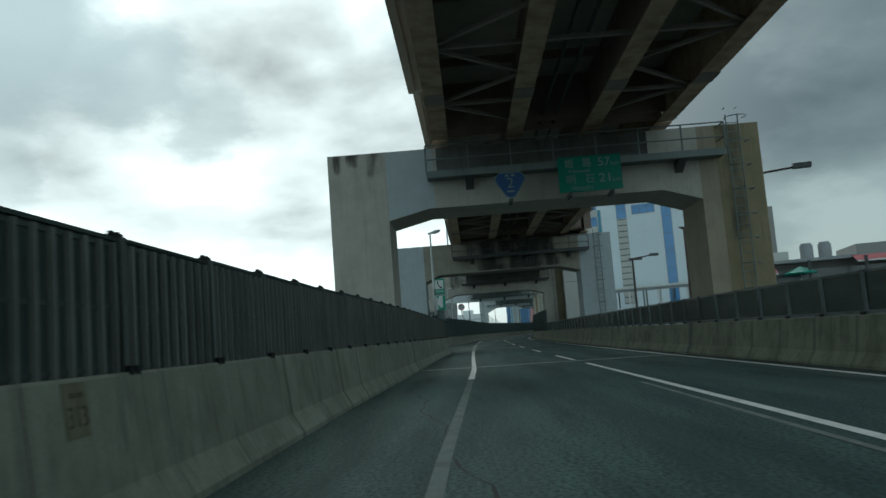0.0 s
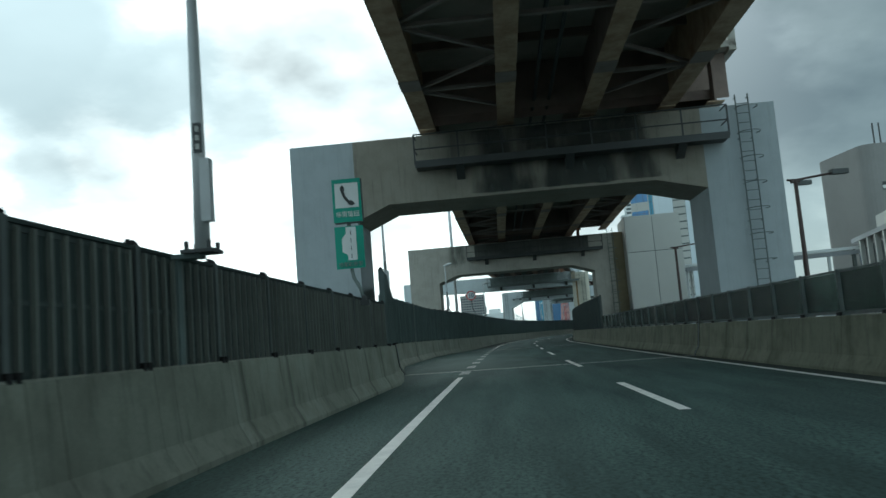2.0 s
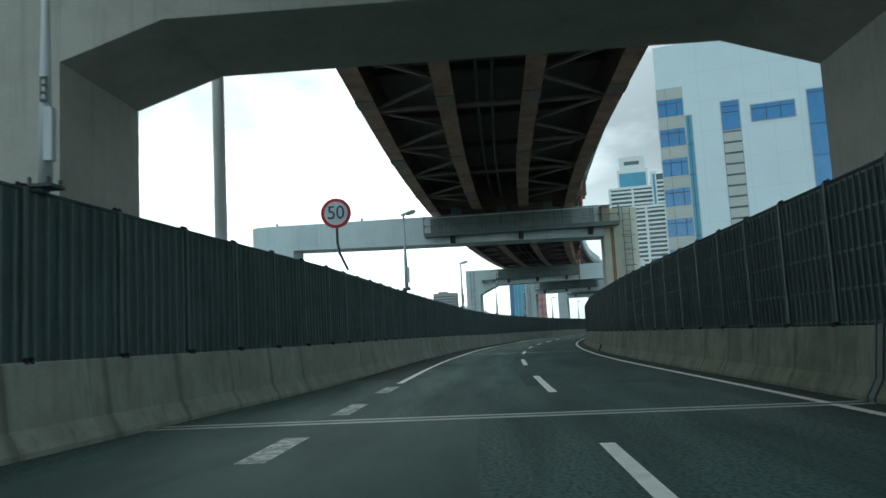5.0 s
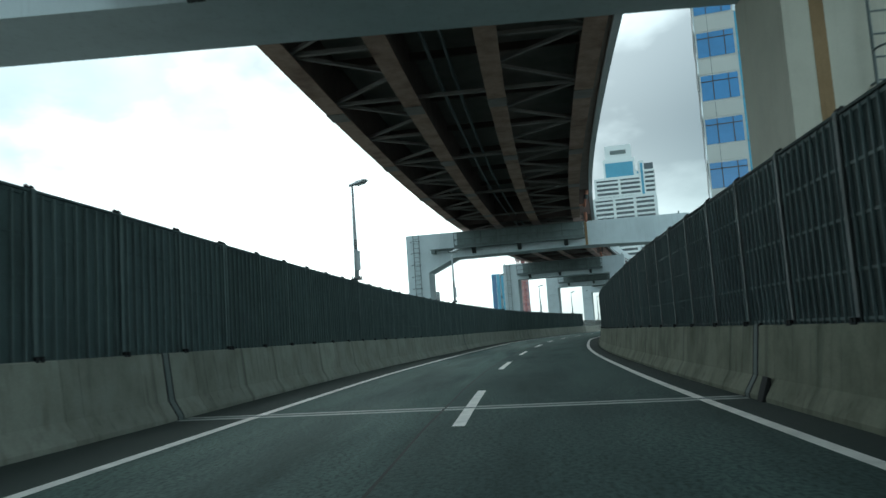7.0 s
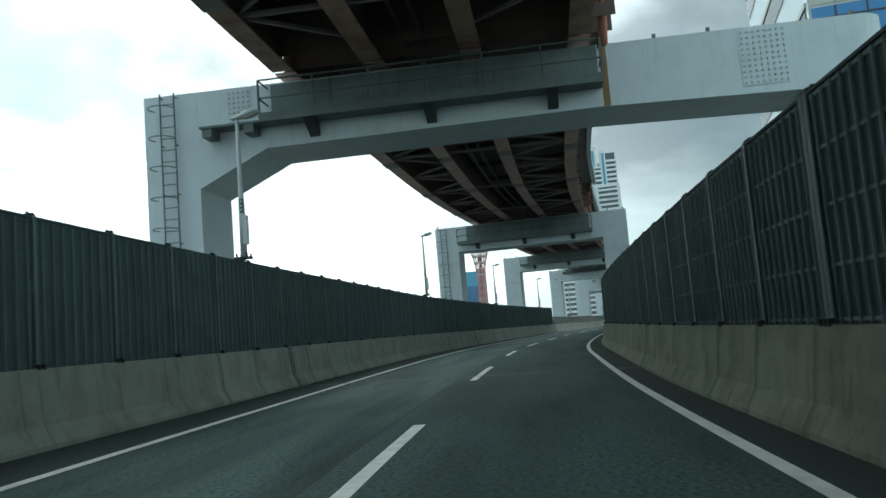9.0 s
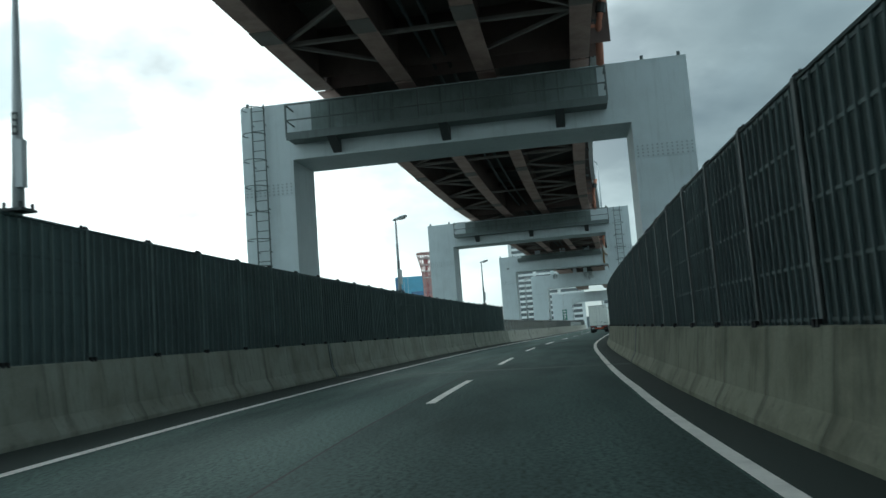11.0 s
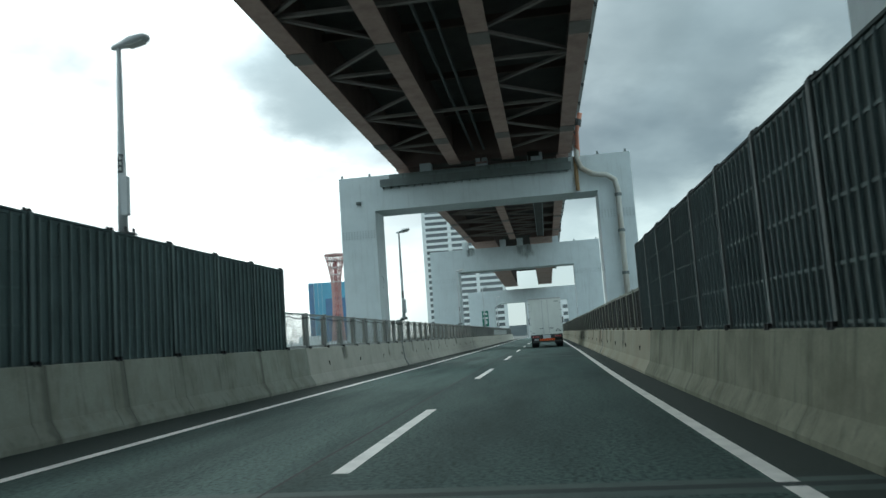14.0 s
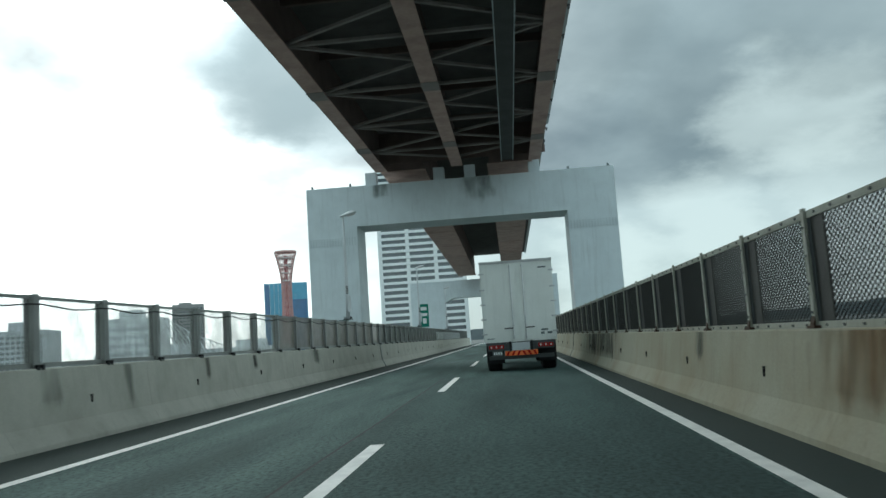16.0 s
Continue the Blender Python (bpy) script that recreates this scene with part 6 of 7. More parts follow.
gr_ = thing("slatted_rail", M(345, -4.8, 1.1), "row of white upright slats on the parapet", "railing", kind="structure")
b = bmesh.new()
box(b, -0.03, 0.03, -0.09, 0.09, 0.05, 0.75)
me = finish("slat", b, SIGN_WHITE)
for k in range(26):
    s_ = 346 + 1.3 * k
    piece("slat", me, gr_, Matrix.Translation(R(s_, LEFT_FOOT(s_) - 0.2) - P(s_, LEFT_FOOT(s_) - 0.2)) @ M(s_, LEFT_FOOT(s_) - 0.2, 1.1))

# ---------------------------------------------------------------- lorries


def lorry(s, d, label):
    lo = thing("lorry", Matrix.Translation(R(s, d) - P(s, d)) @ M(s, d), label, "lorry", "lorries on the road")
    w = 1.23
    b = bmesh.new()
    box(b, -w, w, 0.0, 7.4, 0.98, 3.72)
    body = part("cargo_box", b, TRUCK_WHITE, lo, bevel=0.03)
    for x0, x1 in ((-w + 0.04, -0.012), (0.012, w - 0.04)):
        b = bmesh.new()
        box(b, x0, x1, -0.025, -0.002, 1.04, 3.62)
        door = part("rear_door", b, TRUCK_WHITE, body, bevel=0.008)
        for off in (0.2,):
            x = x1 - off if x1 < 0.1 else x0 + off
            b = bmesh.new()
            tube(b, [(x, -0.05, 1.06), (x, -0.05, 3.6)], 0.017, 8)
            for z in (1.1, 1.5, 2.6, 3.5):
                box(b, x - 0.03, x + 0.03, -0.06, -0.02, z, z + 0.05)
            part("lock_rod", b, CHROME, body)
            b = bmesh.new()
            box(b, min(x, x + (0.3 if x > 0 else -0.3)), max(x, x + (0.3 if x > 0 else -0.3)), -0.075, -0.05, 1.42, 1.46)
            part("handle", b, DARK_STEEL, body)
        side = x0 if x0 < -0.5 else x1
        for z in (1.25, 1.75, 2.25, 2.75, 3.3):
            b = bmesh.new()
            box(b, side - 0.09, side + 0.09, -0.05, -0.02, z, z + 0.05)
            part("hinge", b, CHROME, body)
    b = bmesh.new()
    box(b, -w - 0.01, w + 0.01, -0.06, 0.02, 3.66, 3.74)
    part("top_rail", b, CHROME, body)
    for x0, x1, z0, z1 in ((0.72, 0.95, 1.3, 1.36), (0.7, 0.82, 1.18, 1.26), (0.92, 1.08, 1.18, 1.26), (0.75, 1.02, 3.42, 3.47), (-1.12, -0.86, 1.1, 1.13)):
        b = bmesh.new()
        box(b, x0, x1, -0.032, -0.026, z0, z1)
        part("label_bar", b, STEEL_DIM, body)
    b = bmesh.new()
    box(b, -w + 0.06, w - 0.06, -0.02, 7.2, 0.88, 0.98)
    part("sub_frame", b, DARK_STEEL, lo)
    b = bmesh.new()
    box(b, -1.12, 1.12, 0.0, 0.1, 0.7, 0.90)
    part("rear_beam", b, DARK_STEEL, lo)
    b = bmesh.new()
    box(b, -1.1, 1.1, 0.06, 0.16, 0.4, 0.53)
    part("under_run_guard", b, DARK_STEEL, lo, bevel=0.02)
    for sx in (-1, 1):
        b = bmesh.new()
        box(b, sx * 0.83 - 0.29, sx * 0.83 + 0.29, -0.06, 0.0, 0.74, 0.92)
        tl = part("tail_lamp", b, DARK_STEEL, lo)
        for k in range(3):
            b = bmesh.new()
            box(b, sx * 0.83 - 0.25 + 0.175 * k, sx * 0.83 - 0.1 + 0.175 * k, -0.075, -0.06, 0.77, 0.89)
            part("lens", b, TAIL_RED, tl)
            b = bmesh.new()
            box(b, sx * 0.83 - 0.2 + 0.175 * k, sx * 0.83 - 0.15 + 0.175 * k, -0.082, -0.076, 0.8, 0.86)
            part("reflector", b, LENS, tl)
    b = bmesh.new()
    box(b, -0.55, 0.55, -0.05, 0.0, 0.52, 0.68)
    bp = part("bumper_board", b, ORANGE, lo)
    for k in range(6):
        x = -0.52 + 0.18 * k
        b = bmesh.new()
        sx = 1 if k < 3 else -1
        prism(b, [(x + 0.04 * (1 - sx), 0.525), (x + 0.07 + 0.04 * (1 - sx), 0.525), (x + 0.07 + 0.04 * (1 + sx), 0.675), (x + 0.04 * (1 + sx), 0.675)], -0.056, -0.051)
        part("red_stripe", b, TAIL_RED, bp)
    b = bmesh.new()
    box(b, -0.98, -0.62, -0.06, -0.04, 0.53, 0.7)
    np_ = part("number_plate", b, SIGN_BACK, lo)
    for k in range(4):
        b = bmesh.new()
        box(b, -0.93 + 0.075 * k, -0.885 + 0.075 * k, -0.066, -0.061, 0.57, 0.66)
        part("plate_bar", b, SIGN_WHITE, np_)
    b = bmesh.new()
    box(b, -0.3, 0.3, -0.03, 0.0, 0.7, 0.95)
    part("step_plate", b, GALV, lo)
    for sx in (-1, 1):
        b = bmesh.new()
        box(b, sx * 0.36 - 0.03, sx * 0.36 + 0.03, -0.08, -0.03, 0.66, 1.0)
        part("rubber_stop", b, RUBBER, lo)
        b = bmesh.new()
        box(b, sx * 0.88 - 0.3, sx * 0.88 + 0.3, 0.25, 0.27, 0.28, 0.88)
        part("mud_flap", b, RUBBER, lo)
    for y in (1.0, 2.2, 8.6):
        for sx in (-1, 1):
            b = bmesh.new()
            x0, x1 = sorted((sx * 0.70, sx * 1.18))
            prof = [(x0, 0.42), (x0 + 0.04, 0.48), (x1 - 0.04, 0.48), (x1, 0.42)]
            ringz = []
            for k in range(24):
                a = 2 * math.pi * k / 24
                ringz.append([b.verts.new((x, y + r * math.cos(a), 0.48 + r * math.sin(a))) for x, r in prof])
            for k in range(24):
                p, q = ringz[k], ringz[(k + 1) % 24]
                for i in range(3):
                    b.faces.new((p[i], p[i + 1], q[i + 1], q[i]))
            b.faces.new([r[0] for r in ringz]), b.faces.new([r[3] for r in ringz][::-1])
            wheel = part("wheel", b, RUBBER, lo, smooth=False)
            b = bmesh.new()
            tube(b, [(sx * 1.16, y, 0.48), (sx * 1.19, y, 0.48)], 0.27, 16)
            part("rim", b, CHROME, wheel)
    b = bmesh.new()
    prism(b, [(-1.15, 0.75), (1.15, 0.75), (1.15, 2.5), (1.0, 2.75), (-1.0, 2.75), (-1.15, 2.5)], 7.65, 9.5)
    cab = part("cab", b, TRUCK_WHITE, lo, bevel=0.05)
    b = bmesh.new()
    box(b, -1.0, 1.0, 9.5, 9.515, 1.7, 2.5)
    part("windscreen", b, WIN_DARK, cab)
    for sx in (-1, 1):
        b = bmesh.new()
        tube(b, [(sx * 1.15, 9.3, 2.2), (sx * 1.42, 9.35, 2.3)], 0.02, 6)
        box(b, sx * 1.42 - 0.1, sx * 1.42 + 0.1, 9.3, 9.38, 1.9, 2.4)
        part("mirror", b, DARK_STEEL, cab)
    return lo


lorry(302.7, 2.17, "white box lorry with closed rear doors and orange bumper board")
lorry(346.0, 2.1, "white box lorry further along the same lane")

# ---------------------------------------------------------------- right side: service road, lamps, buildings


def brown_lamp(x, y, top, turn, reach, twin):
    lamp = thing("brown_street_lamp", pose(x, y, GROUND_Z, 0, 0, turn), "brown street lamp with arms beyond the parapet", "street lamp", "brown lamps of the side road")
    h = top - GROUND_Z
    b = bmesh.new()
    tube(b, [(0, 0, 0), (0, 0, h * 0.5), (0, 0, h)], 0.13, 10, 0.085)
    part("pole", b, BROWN, lamp, smooth=True)
    b = bmesh.new()
    tube(b, [(-0.35, 0, h + 0.02), (0, 0, h), (0.3, 0, h + 0.04), (reach, 0, h + 0.22)], 0.05, 8)
    box(b, -0.2, 0.2, -0.06, 0.06, h - 0.12, h + 0.05)
    part("arm", b, BROWN, lamp)
    b = bmesh.new()
    box(b, reach - 0.1, reach + 0.62, -0.16, 0.16, h + 0.15, h + 0.36)
    part("lamp_head", b, DARK_STEEL, lamp, bevel=0.03)
    if twin:
        b = bmesh.new()
        tube(b, [(0, 0, h), (0.4, 0.6, h), (0.7, 1.0, h + 0.05)], 0.045, 8)
        part("arm", b, BROWN, lamp)
        b = bmesh.new()
        box(b, 0.6, 1.25, 0.85, 1.15, h - 0.05, h + 0.14)
        part("lamp_head", b, SIGN_BACK, lamp, bevel=0.03)
    return lamp


brown_lamp(16.0, 52.1, 7.2, 8, 1.7, True)
brown_lamp(16.0, 67.3, 6.6, 8, 1.7, True)
brown_lamp(16.6, 90.2, 6.3, 8, 1.9, False)
brown_lamp(12.3, 33.4, 6.95, -14, 2.75, False)

pb = thing("panelled_tower_block", pose(14.2, 95.0, GROUND_Z, 0, 0, -4), "pale block clad in four large joined panels", "building")
b = bmesh.new()
box(b, 0, 4.1, 0, 4.5, 0, 16.3)
part("core", b, SIGN_BACK, pb)
for x0, x1 in ((0.0, 2.03), (2.07, 4.1)):
    for z0, z1 in ((0, 13.6), (13.65, 16.4)):
        b = bmesh.new()
        box(b, x0, x1, -0.06, -0.002, z0, z1)
        part("wall_panel", b, BLD_PANEL, pb, bevel=0.01)
for y0, y1 in ((0.0, 2.2), (2.24, 4.5)):
    b = bmesh.new()
    box(b, -0.06, -0.002, y0, y1, 0, 16.4)
    part("wall_panel", b, BLD_PANEL, pb, bevel=0.01)

# office block with blue glass, seen square on
ob_ = thing("office_block", Matrix.Translation((34.26, 189.75, GROUND_Z)) @ Matrix.Rotation(math.atan2(-7.8, 22.3), 4, "Z"), "tall pale blue-grey clad office block with bright blue windows", "building")
G, FLOOR = -GROUND_Z, 4.02
b = bmesh.new()
box(b, 0, 27.2, 0.0, 20, 0, 38.4 + G)
part("wall", b, BLD_WHITE, ob_)


def pane(parent, x0, x1, z0, z1, y=-0.06, material=None, mull=(), rails=(), name="window"):
    b = bmesh.new()
    box(b, x0 - 0.12, x1 + 0.12, y + 0.02, y + 0.055, z0 - 0.12, z1 + 0.12)
    win = part(name, b, BLD_PANEL, parent)
    b = bmesh.new()
    box(b, x0, x1, y, y + 0.018, z0, z1)
    part("glass", b, material or WIN_BLUE, win)
    for x in mull:
        b = bmesh.new()
        box(b, x - 0.04, x + 0.04, y - 0.03, y - 0.002, z0, z1)
        part("mullion", b, DARK_STEEL, win)
    for z in rails:
        b = bmesh.new()
        box(b, x0, x1, y - 0.03, y - 0.002, z - 0.04, z + 0.04)
        part("mullion", b, DARK_STEEL, win)
    return win


for k in range(9):
    z = 31.0 - FLOOR * k + G
    if z > 3:
        pane(ob_, 0.12, 3.3, z - 2.3, z, mull=(1.15, 2.5), rails=(z - 0.55,))
        b = bmesh.new()
        box(b, 0.05, 3.38, -0.05, -0.004, z + 0.14, z + FLOOR - 2.45)
        part("spandrel", b, BLD_PANEL, ob_)
        b = bmesh.new()
        box(b, 1.14, 1.18, -0.056, -0.051, z + 0.14, z + FLOOR - 2.45)
        part("cladding_joint", b, STEEL_DIM, ob_)
# glazed slot beside the window column
pane(ob_, 3.5, 4.25, 2 + G, 28.5 + G, material=SKY_BLUE, mull=(3.85,), rails=[4.5 + FLOOR * k + G for k in range(6)], name="glazed_slot")
pane(ob_, 8.0, 10.2, 25.9 + G, 29.7 + G, rails=(29.0 + G, 28.2 + G))
for k in range(14):
    z = 25.5 - 1.42 * k + G
    b = bmesh.new()
    box(b, 8.0, 10.2, -0.12, -0.004, z - 1.15, z)
    part("louvre", b, BLD_PANEL, ob_)
b = bmesh.new()
box(b, 7.95, 10.25, -0.03, -0.002, 5.6 + G, 25.75 + G)
part("louvre_recess", b, STEEL_DIM, ob_)
pane(ob_, 11.6, 16.8, 26.6 + G, 28.75 + G, mull=(13.4, 15.1), rails=(28.2 + G,))
pane(ob_, 18.3, 20.45, 2 + G, 29.75 + G, rails=[5.2 + FLOOR * k + G for k in range(7)])
for x in (5.4, 11.0, 14.2, 17.5, 21.6, 23.4):
    b = bmesh.new()
    box(b, x - 0.02, x + 0.02, -0.02, -0.002, 0, 38.4 + G)
    part("cladding_joint", b, STEEL_GREY, ob_)
for k in range(9):
    b = bmesh.new()
    box(b, 4.4, 24.4, -0.018, -0.002, 2 + FLOOR * k + G, 2.04 + FLOOR * k + G)
    part("cladding_joint", b, STEEL_GREY, ob_)
b = bmesh.new()
box(b, 24.5, 27.2, -0.3, -0.002, 0, 38.5 + G)
part("corner_bay", b, BLD_WHITE, ob_)
for k in range(9):
    z = 33.0 - FLOOR * k + G
    if z > 3:
        pane(ob_, 24.9, 26.0, z - 1.8, z, y=-0.36, material=WIN_DARK)
        pane(ob_, 26.15, 27.15, z - 2.0, z + 0.2, y=-0.36)
# side wall facing the road, banded
for k in range(9):
    z = 31.2 - FLOOR * k + G
    if z > 3:
        b = bmesh.new()
        box(b, -0.05, -0.002, 0.5, 19.5, z - 1.5, z)
        part("band_window", b, WIN_DARK, ob_)
        b = bmesh.new()
        box(b, -0.1, -0.002, 0.3, 19.7, z, z + 0.25)
        part("band_sill", b, BLD_PANEL, ob_)

# roofed footway on posts, and a low restaurant building
fw = thing("roofed_footway", pose(18.5, 95.5, 0, 0, 0, -22), "raised white steel footway with a long flat roof", "footbridge")
b = bmesh.new()
box(b, 0, 13.5, 0, 2.6, 5.2, 5.42)
part("roof", b, SIGN_WHITE, fw, bevel=0.05)
b = bmesh.new()
box(b, 0, 13.5, -0.1, 0.05, 4.85, 5.15)
part("fascia", b, ROOF_GREY, fw)
b = bmesh.new()
box(b, 0, 13.5, 0, 2.6, 1.5, 1.9)
part("deck", b, BLD_PANEL, fw)
for zr in (2.3, 2.9):
    b = bmesh.new()
    box(b, 0, 13.5, -0.03, 0.03, zr, zr + 0.12)
    part("rail", b, SIGN_WHITE, fw)
for k in range(9):
    for y in (0.0, 2.45):
        b = bmesh.new()
        box(b, k * 1.65, k * 1.65 + 0.16, y, y + 0.16, GROUND_Z if k % 3 == 0 else 1.9, 5.2)
        part("post", b, STEEL_DIM if k % 2 else SIGN_WHITE, fw)

rb = thing("restaurant_building", pose(26.6, 78.5, GROUND_Z, 0, 0, -14), "low grey building with a dark terrace, red awnings and roof tanks", "building")
b = bmesh.new()
box(b, 0, 26, 0, 14, 0, 12.7)
part("wall", b, BLD_GREY, rb)
b = bmesh.new()
box(b, -0.3, 26.3, -1.6, 14.3, 12.7, 13.0)
part("roof_slab", b, ROOF_GREY, rb, bevel=0.04)
b = bmesh.new()
box(b, 0.3, 7.2, 1.2, 9.0, 13.0, 14.0)
part("upper_storey", b, BLD_PANEL, rb, bevel=0.04)
b = bmesh.new()
box(b, 13.2, 25.6, 0.8, 9.0, 13.0, 14.1)
part("upper_storey", b, BLD_GREY, rb, bevel=0.04)
for k in range(6):
    b = bmesh.new()
    box(b, -0.28, -0.002, 0.6 + 2.2 * k, 0.95 + 2.2 * k, 5, 12.7)
    part("pilaster", b, BLD_PANEL, rb)
    b = bmesh.new()
    box(b, -0.05, -0.004, 1.1 + 2.2 * k, 2.55 + 2.2 * k, 9.6, 12.2)
    part("window", b, WIN_DARK, rb)
# slatted wing that slopes down to the footway
b = bmesh.new()
prism(b, [(-0.4, 12.9), (2.3, 13.9), (2.3, 14.1), (-0.4, 13.1)], -2.2, -0.6)
part("sloping_roof", b, BLD_PANEL, rb)
for k in range(7):
    b = bmesh.new()
    x = -0.3 + 0.4 * k
    box(b, x, x + 0.13, -2.1, -0.7, 9.8, 12.9 + 0.37 * (x + 0.4))
    part("slat", b, BLD_PANEL, rb)
for x0, x1, z in ((1.2, 5.4, 11.75), (12.2, 19.0, 12.3)):
    b = bmesh.new()
    vs = [(x0, -3.3, z), (x1, -3.3, z), (x1, -1.65, z + 0.6), (x0, -1.65, z + 0.6)]
    f = [b.verts.new(v) for v in vs] + [b.verts.new((x, y, zz - 0.06)) for x, y, zz in vs]
    for q in ((0, 1, 2, 3), (7, 6, 5, 4), (0, 4, 5, 1), (1, 5, 6, 2), (2, 6, 7, 3), (3, 7, 4, 0)):
        b.faces.new([f[i] for i in q])
    awn = part("awning", b, AWNING, rb)
    b = bmesh.new()
    box(b, x0, x1, -3.33, -3.302, z - 0.12, z)
    part("white_edge", b, SIGN_WHITE, awn)
b = bmesh.new()
box(b, 3.0, 25, -0.06, -0.004, 8.0, 12.0)
part("terrace_glazing", b, WIN_DARK, rb)
b = bmesh.new()
box(b, 2.6, 25.4, -3.5, -3.4, 9.9, 10.9)
part("terrace_rail", b, DARK_STEEL, rb)
b = bmesh.new()
box(b, 2.6, 25.4, -3.6, 0, 9.5, 9.9)
part("terrace_floor", b, BLD_GREY, rb)
for x in (3.2, 8.0, 12.8, 17.6, 22.4):
    b = bmesh.new()
    box(b, x, x + 0.25, -3.5, -3.25, 0, 12.7)
    part("terrace_post", b, DARK_STEEL, rb)
for x in (9.2, 10.9):
    b = bmesh.new()
    tube(b, [(x, 3, 13.0), (x, 3, 14.3), (x, 3, 14.55)], 0.62, 14)
    tube(b, [(x, 3, 14.55), (x, 3, 14.75)], 0.5, 14)
    part("roof_tank", b, ROOF_GREY, rb)
for x, y, z in ((3.9, 5.0, 15.6), (5.8, 4.0, 14.7), (21.0, 4.0, 14.9)):
    b = bmesh.new()
    tube(b, [(x, y, 13.9), (x, y, z)], 0.13, 8)
    tube(b, [(x, y, z), (x, y, z + 0.22)], 0.24, 8)
    part("flue", b, DARK_STEEL, rb)

ps_ = thing("parasol", pose(33.2, 74.2, GROUND_Z, 0, 0, -14), "green parasol open on the restaurant terrace", "parasol")
b = bmesh.new()
tube(b, [(0, 0, 9.9), (0, 0, 12.2)], 0.04, 8)
part("pole", b, GALV, ps_)
b = bmesh.new()
top_ = b.verts.new((0, 0, 12.25))
rim = [b.verts.new((1.5 * math.cos(math.pi * k / 4), 1.5 * math.sin(math.pi * k / 4), 11.65)) for k in range(8)]
low = [b.verts.new((1.5 * math.cos(math.pi * k / 4), 1.5 * math.sin(math.pi * k / 4), 11.5)) for k in range(8)]
for k in range(8):
    b.faces.new((top_, rim[k], rim[(k + 1) % 8]))
    b.faces.new((rim[k], low[k], low[(k + 1) % 8], rim[(k + 1) % 8]))
part("canopy", b, SIGN_GREEN, ps_)

tw = thing("grey_tower_building", pose(36.7, 102.6, GROUND_Z, 0, 0, 6), "grey tile clad tower with a rounded corner and dark sign shapes", "building")
b = bmesh.new()
rounded(0, 6.9, 0, 8, 1.2, (0, 3), 0, 22.0, b)
part("wall", b, BLD_GREY, tw)
for x0, x1, z0, z1, mt in ((1.2, 6.0, 17.9, 18.6, DARK_STEEL), (1.2, 2.4, 18.0, 18.3, SIGN_WHITE), (4.9, 6.0, 18.1, 18.4, SIGN_WHITE), (3.4, 4.2, 19.0, 19.9, SIGN_BLUE), (3.6, 3.85, 14.6, 16.8, SIGN_WHITE)):
    b = bmesh.new()
    box(b, x0, x1, -0.06 if mt is not SIGN_WHITE else -0.1, -0.004, z0, z1)
    part("sign_shape", b, mt, tw)
for x in (3.0, 3.6, 5.2):
    b = bmesh.new()
    tube(b, [(x, 3, 22.0), (x, 3, 24.5 if x != 5.2 else 27)], 0.07, 6)
    part("aerial", b, DARK_STEEL, tw)

# ---------------------------------------------------------------- the distance


def tower_block(x, y, width, deep, top, turn, floors, label, wall=None, glass=None, bays=1, balcony=True, start=2.0):
    """A far tower with a window band and a balcony front on each floor."""
    t = thing("tower_block", pose(x, y, GROUND_Z, 0, 0, turn), label, "building")
    h = top - GROUND_Z
    b = bmesh.new()
    box(b, 0, width, 0, deep, 0, h)
    part("wall", b, glass or WIN_DARK, t)
    fh = (h - start) / floors
    b = bmesh.new()
    box(b, -0.3, width + 0.3, -1.0, deep + 0.2, 0, fh * 0.42)
    front = finish("balcony", b, wall or SIGN_WHITE)
    for k in range(floors):
        ob = new("balcony", front)
        ob.parent, ob.location = t, (0, 0, start + fh * k)
    for k in range(bays + 1):
        b = bmesh.new()
        xx = width * k / bays
        box(b, xx - 0.9, xx + 0.9, -0.7, 0.3, 0, h)
        part("pier_strip", b, wall or SIGN_WHITE, t)
    b = bmesh.new()
    box(b, -0.4, width + 0.4, -1.0, deep + 0.3, h - 0.6, h + 1.0)
    part("roof", b, wall or SIGN_WHITE, t)
    return t


def plain_block(x, y, width, deep, top, turn, floors, label, wall, glass, cols=8):
    t = thing("office_building", pose(x, y, GROUND_Z, 0, 0, turn), label, "building")
    h = top - GROUND_Z
    b = bmesh.new()
    box(b, 0, width, 0, deep, 0, h)
    part("wall", b, wall, t)
    fh = h / floors
    b = bmesh.new()
    box(b, 0, width * 0.72 / cols, -0.12, -0.01, 0, fh * 0.5)
    me = finish("window", b, glass)
    for i in range(cols):
        for k in range(floors - 1):
            ob = new("window", me)
            ob.parent, ob.location = t, (width * (i + 0.14) / cols, 0, fh * (k + 0.4))
    b = bmesh.new()
    box(b, width * 0.2, width * 0.6, deep * 0.2, deep * 0.7, h, h + 3)
    part("roof_house", b, wall, t)
    return t


tower_block(120.0, 645.0, 40, 26, 84, -18, 29, "tall white apartment tower with stacked balconies", bays=3)
plain_block(166, 622, 26, 20, 18, -16, 7, "white slab building beside the apartment tower", SIGN_WHITE, WIN_DARK, 6)
hotel = tower_block(139.0, 724, 36, 26, 112, -14, 34, "tall white hotel tower with rows of balconies", bays=2)
b = bmesh.new()
box(b, 7, 31, 2, 22, 112 - GROUND_Z, 128 - GROUND_Z)
part("top_storey", b, SIGN_WHITE, hotel)
b = bmesh.new()
box(b, 8.5, 29.5, 1.8, 1.99, 114 - GROUND_Z, 125 - GROUND_Z)
part("sky_lounge_glass", b, SKY_BLUE, hotel)
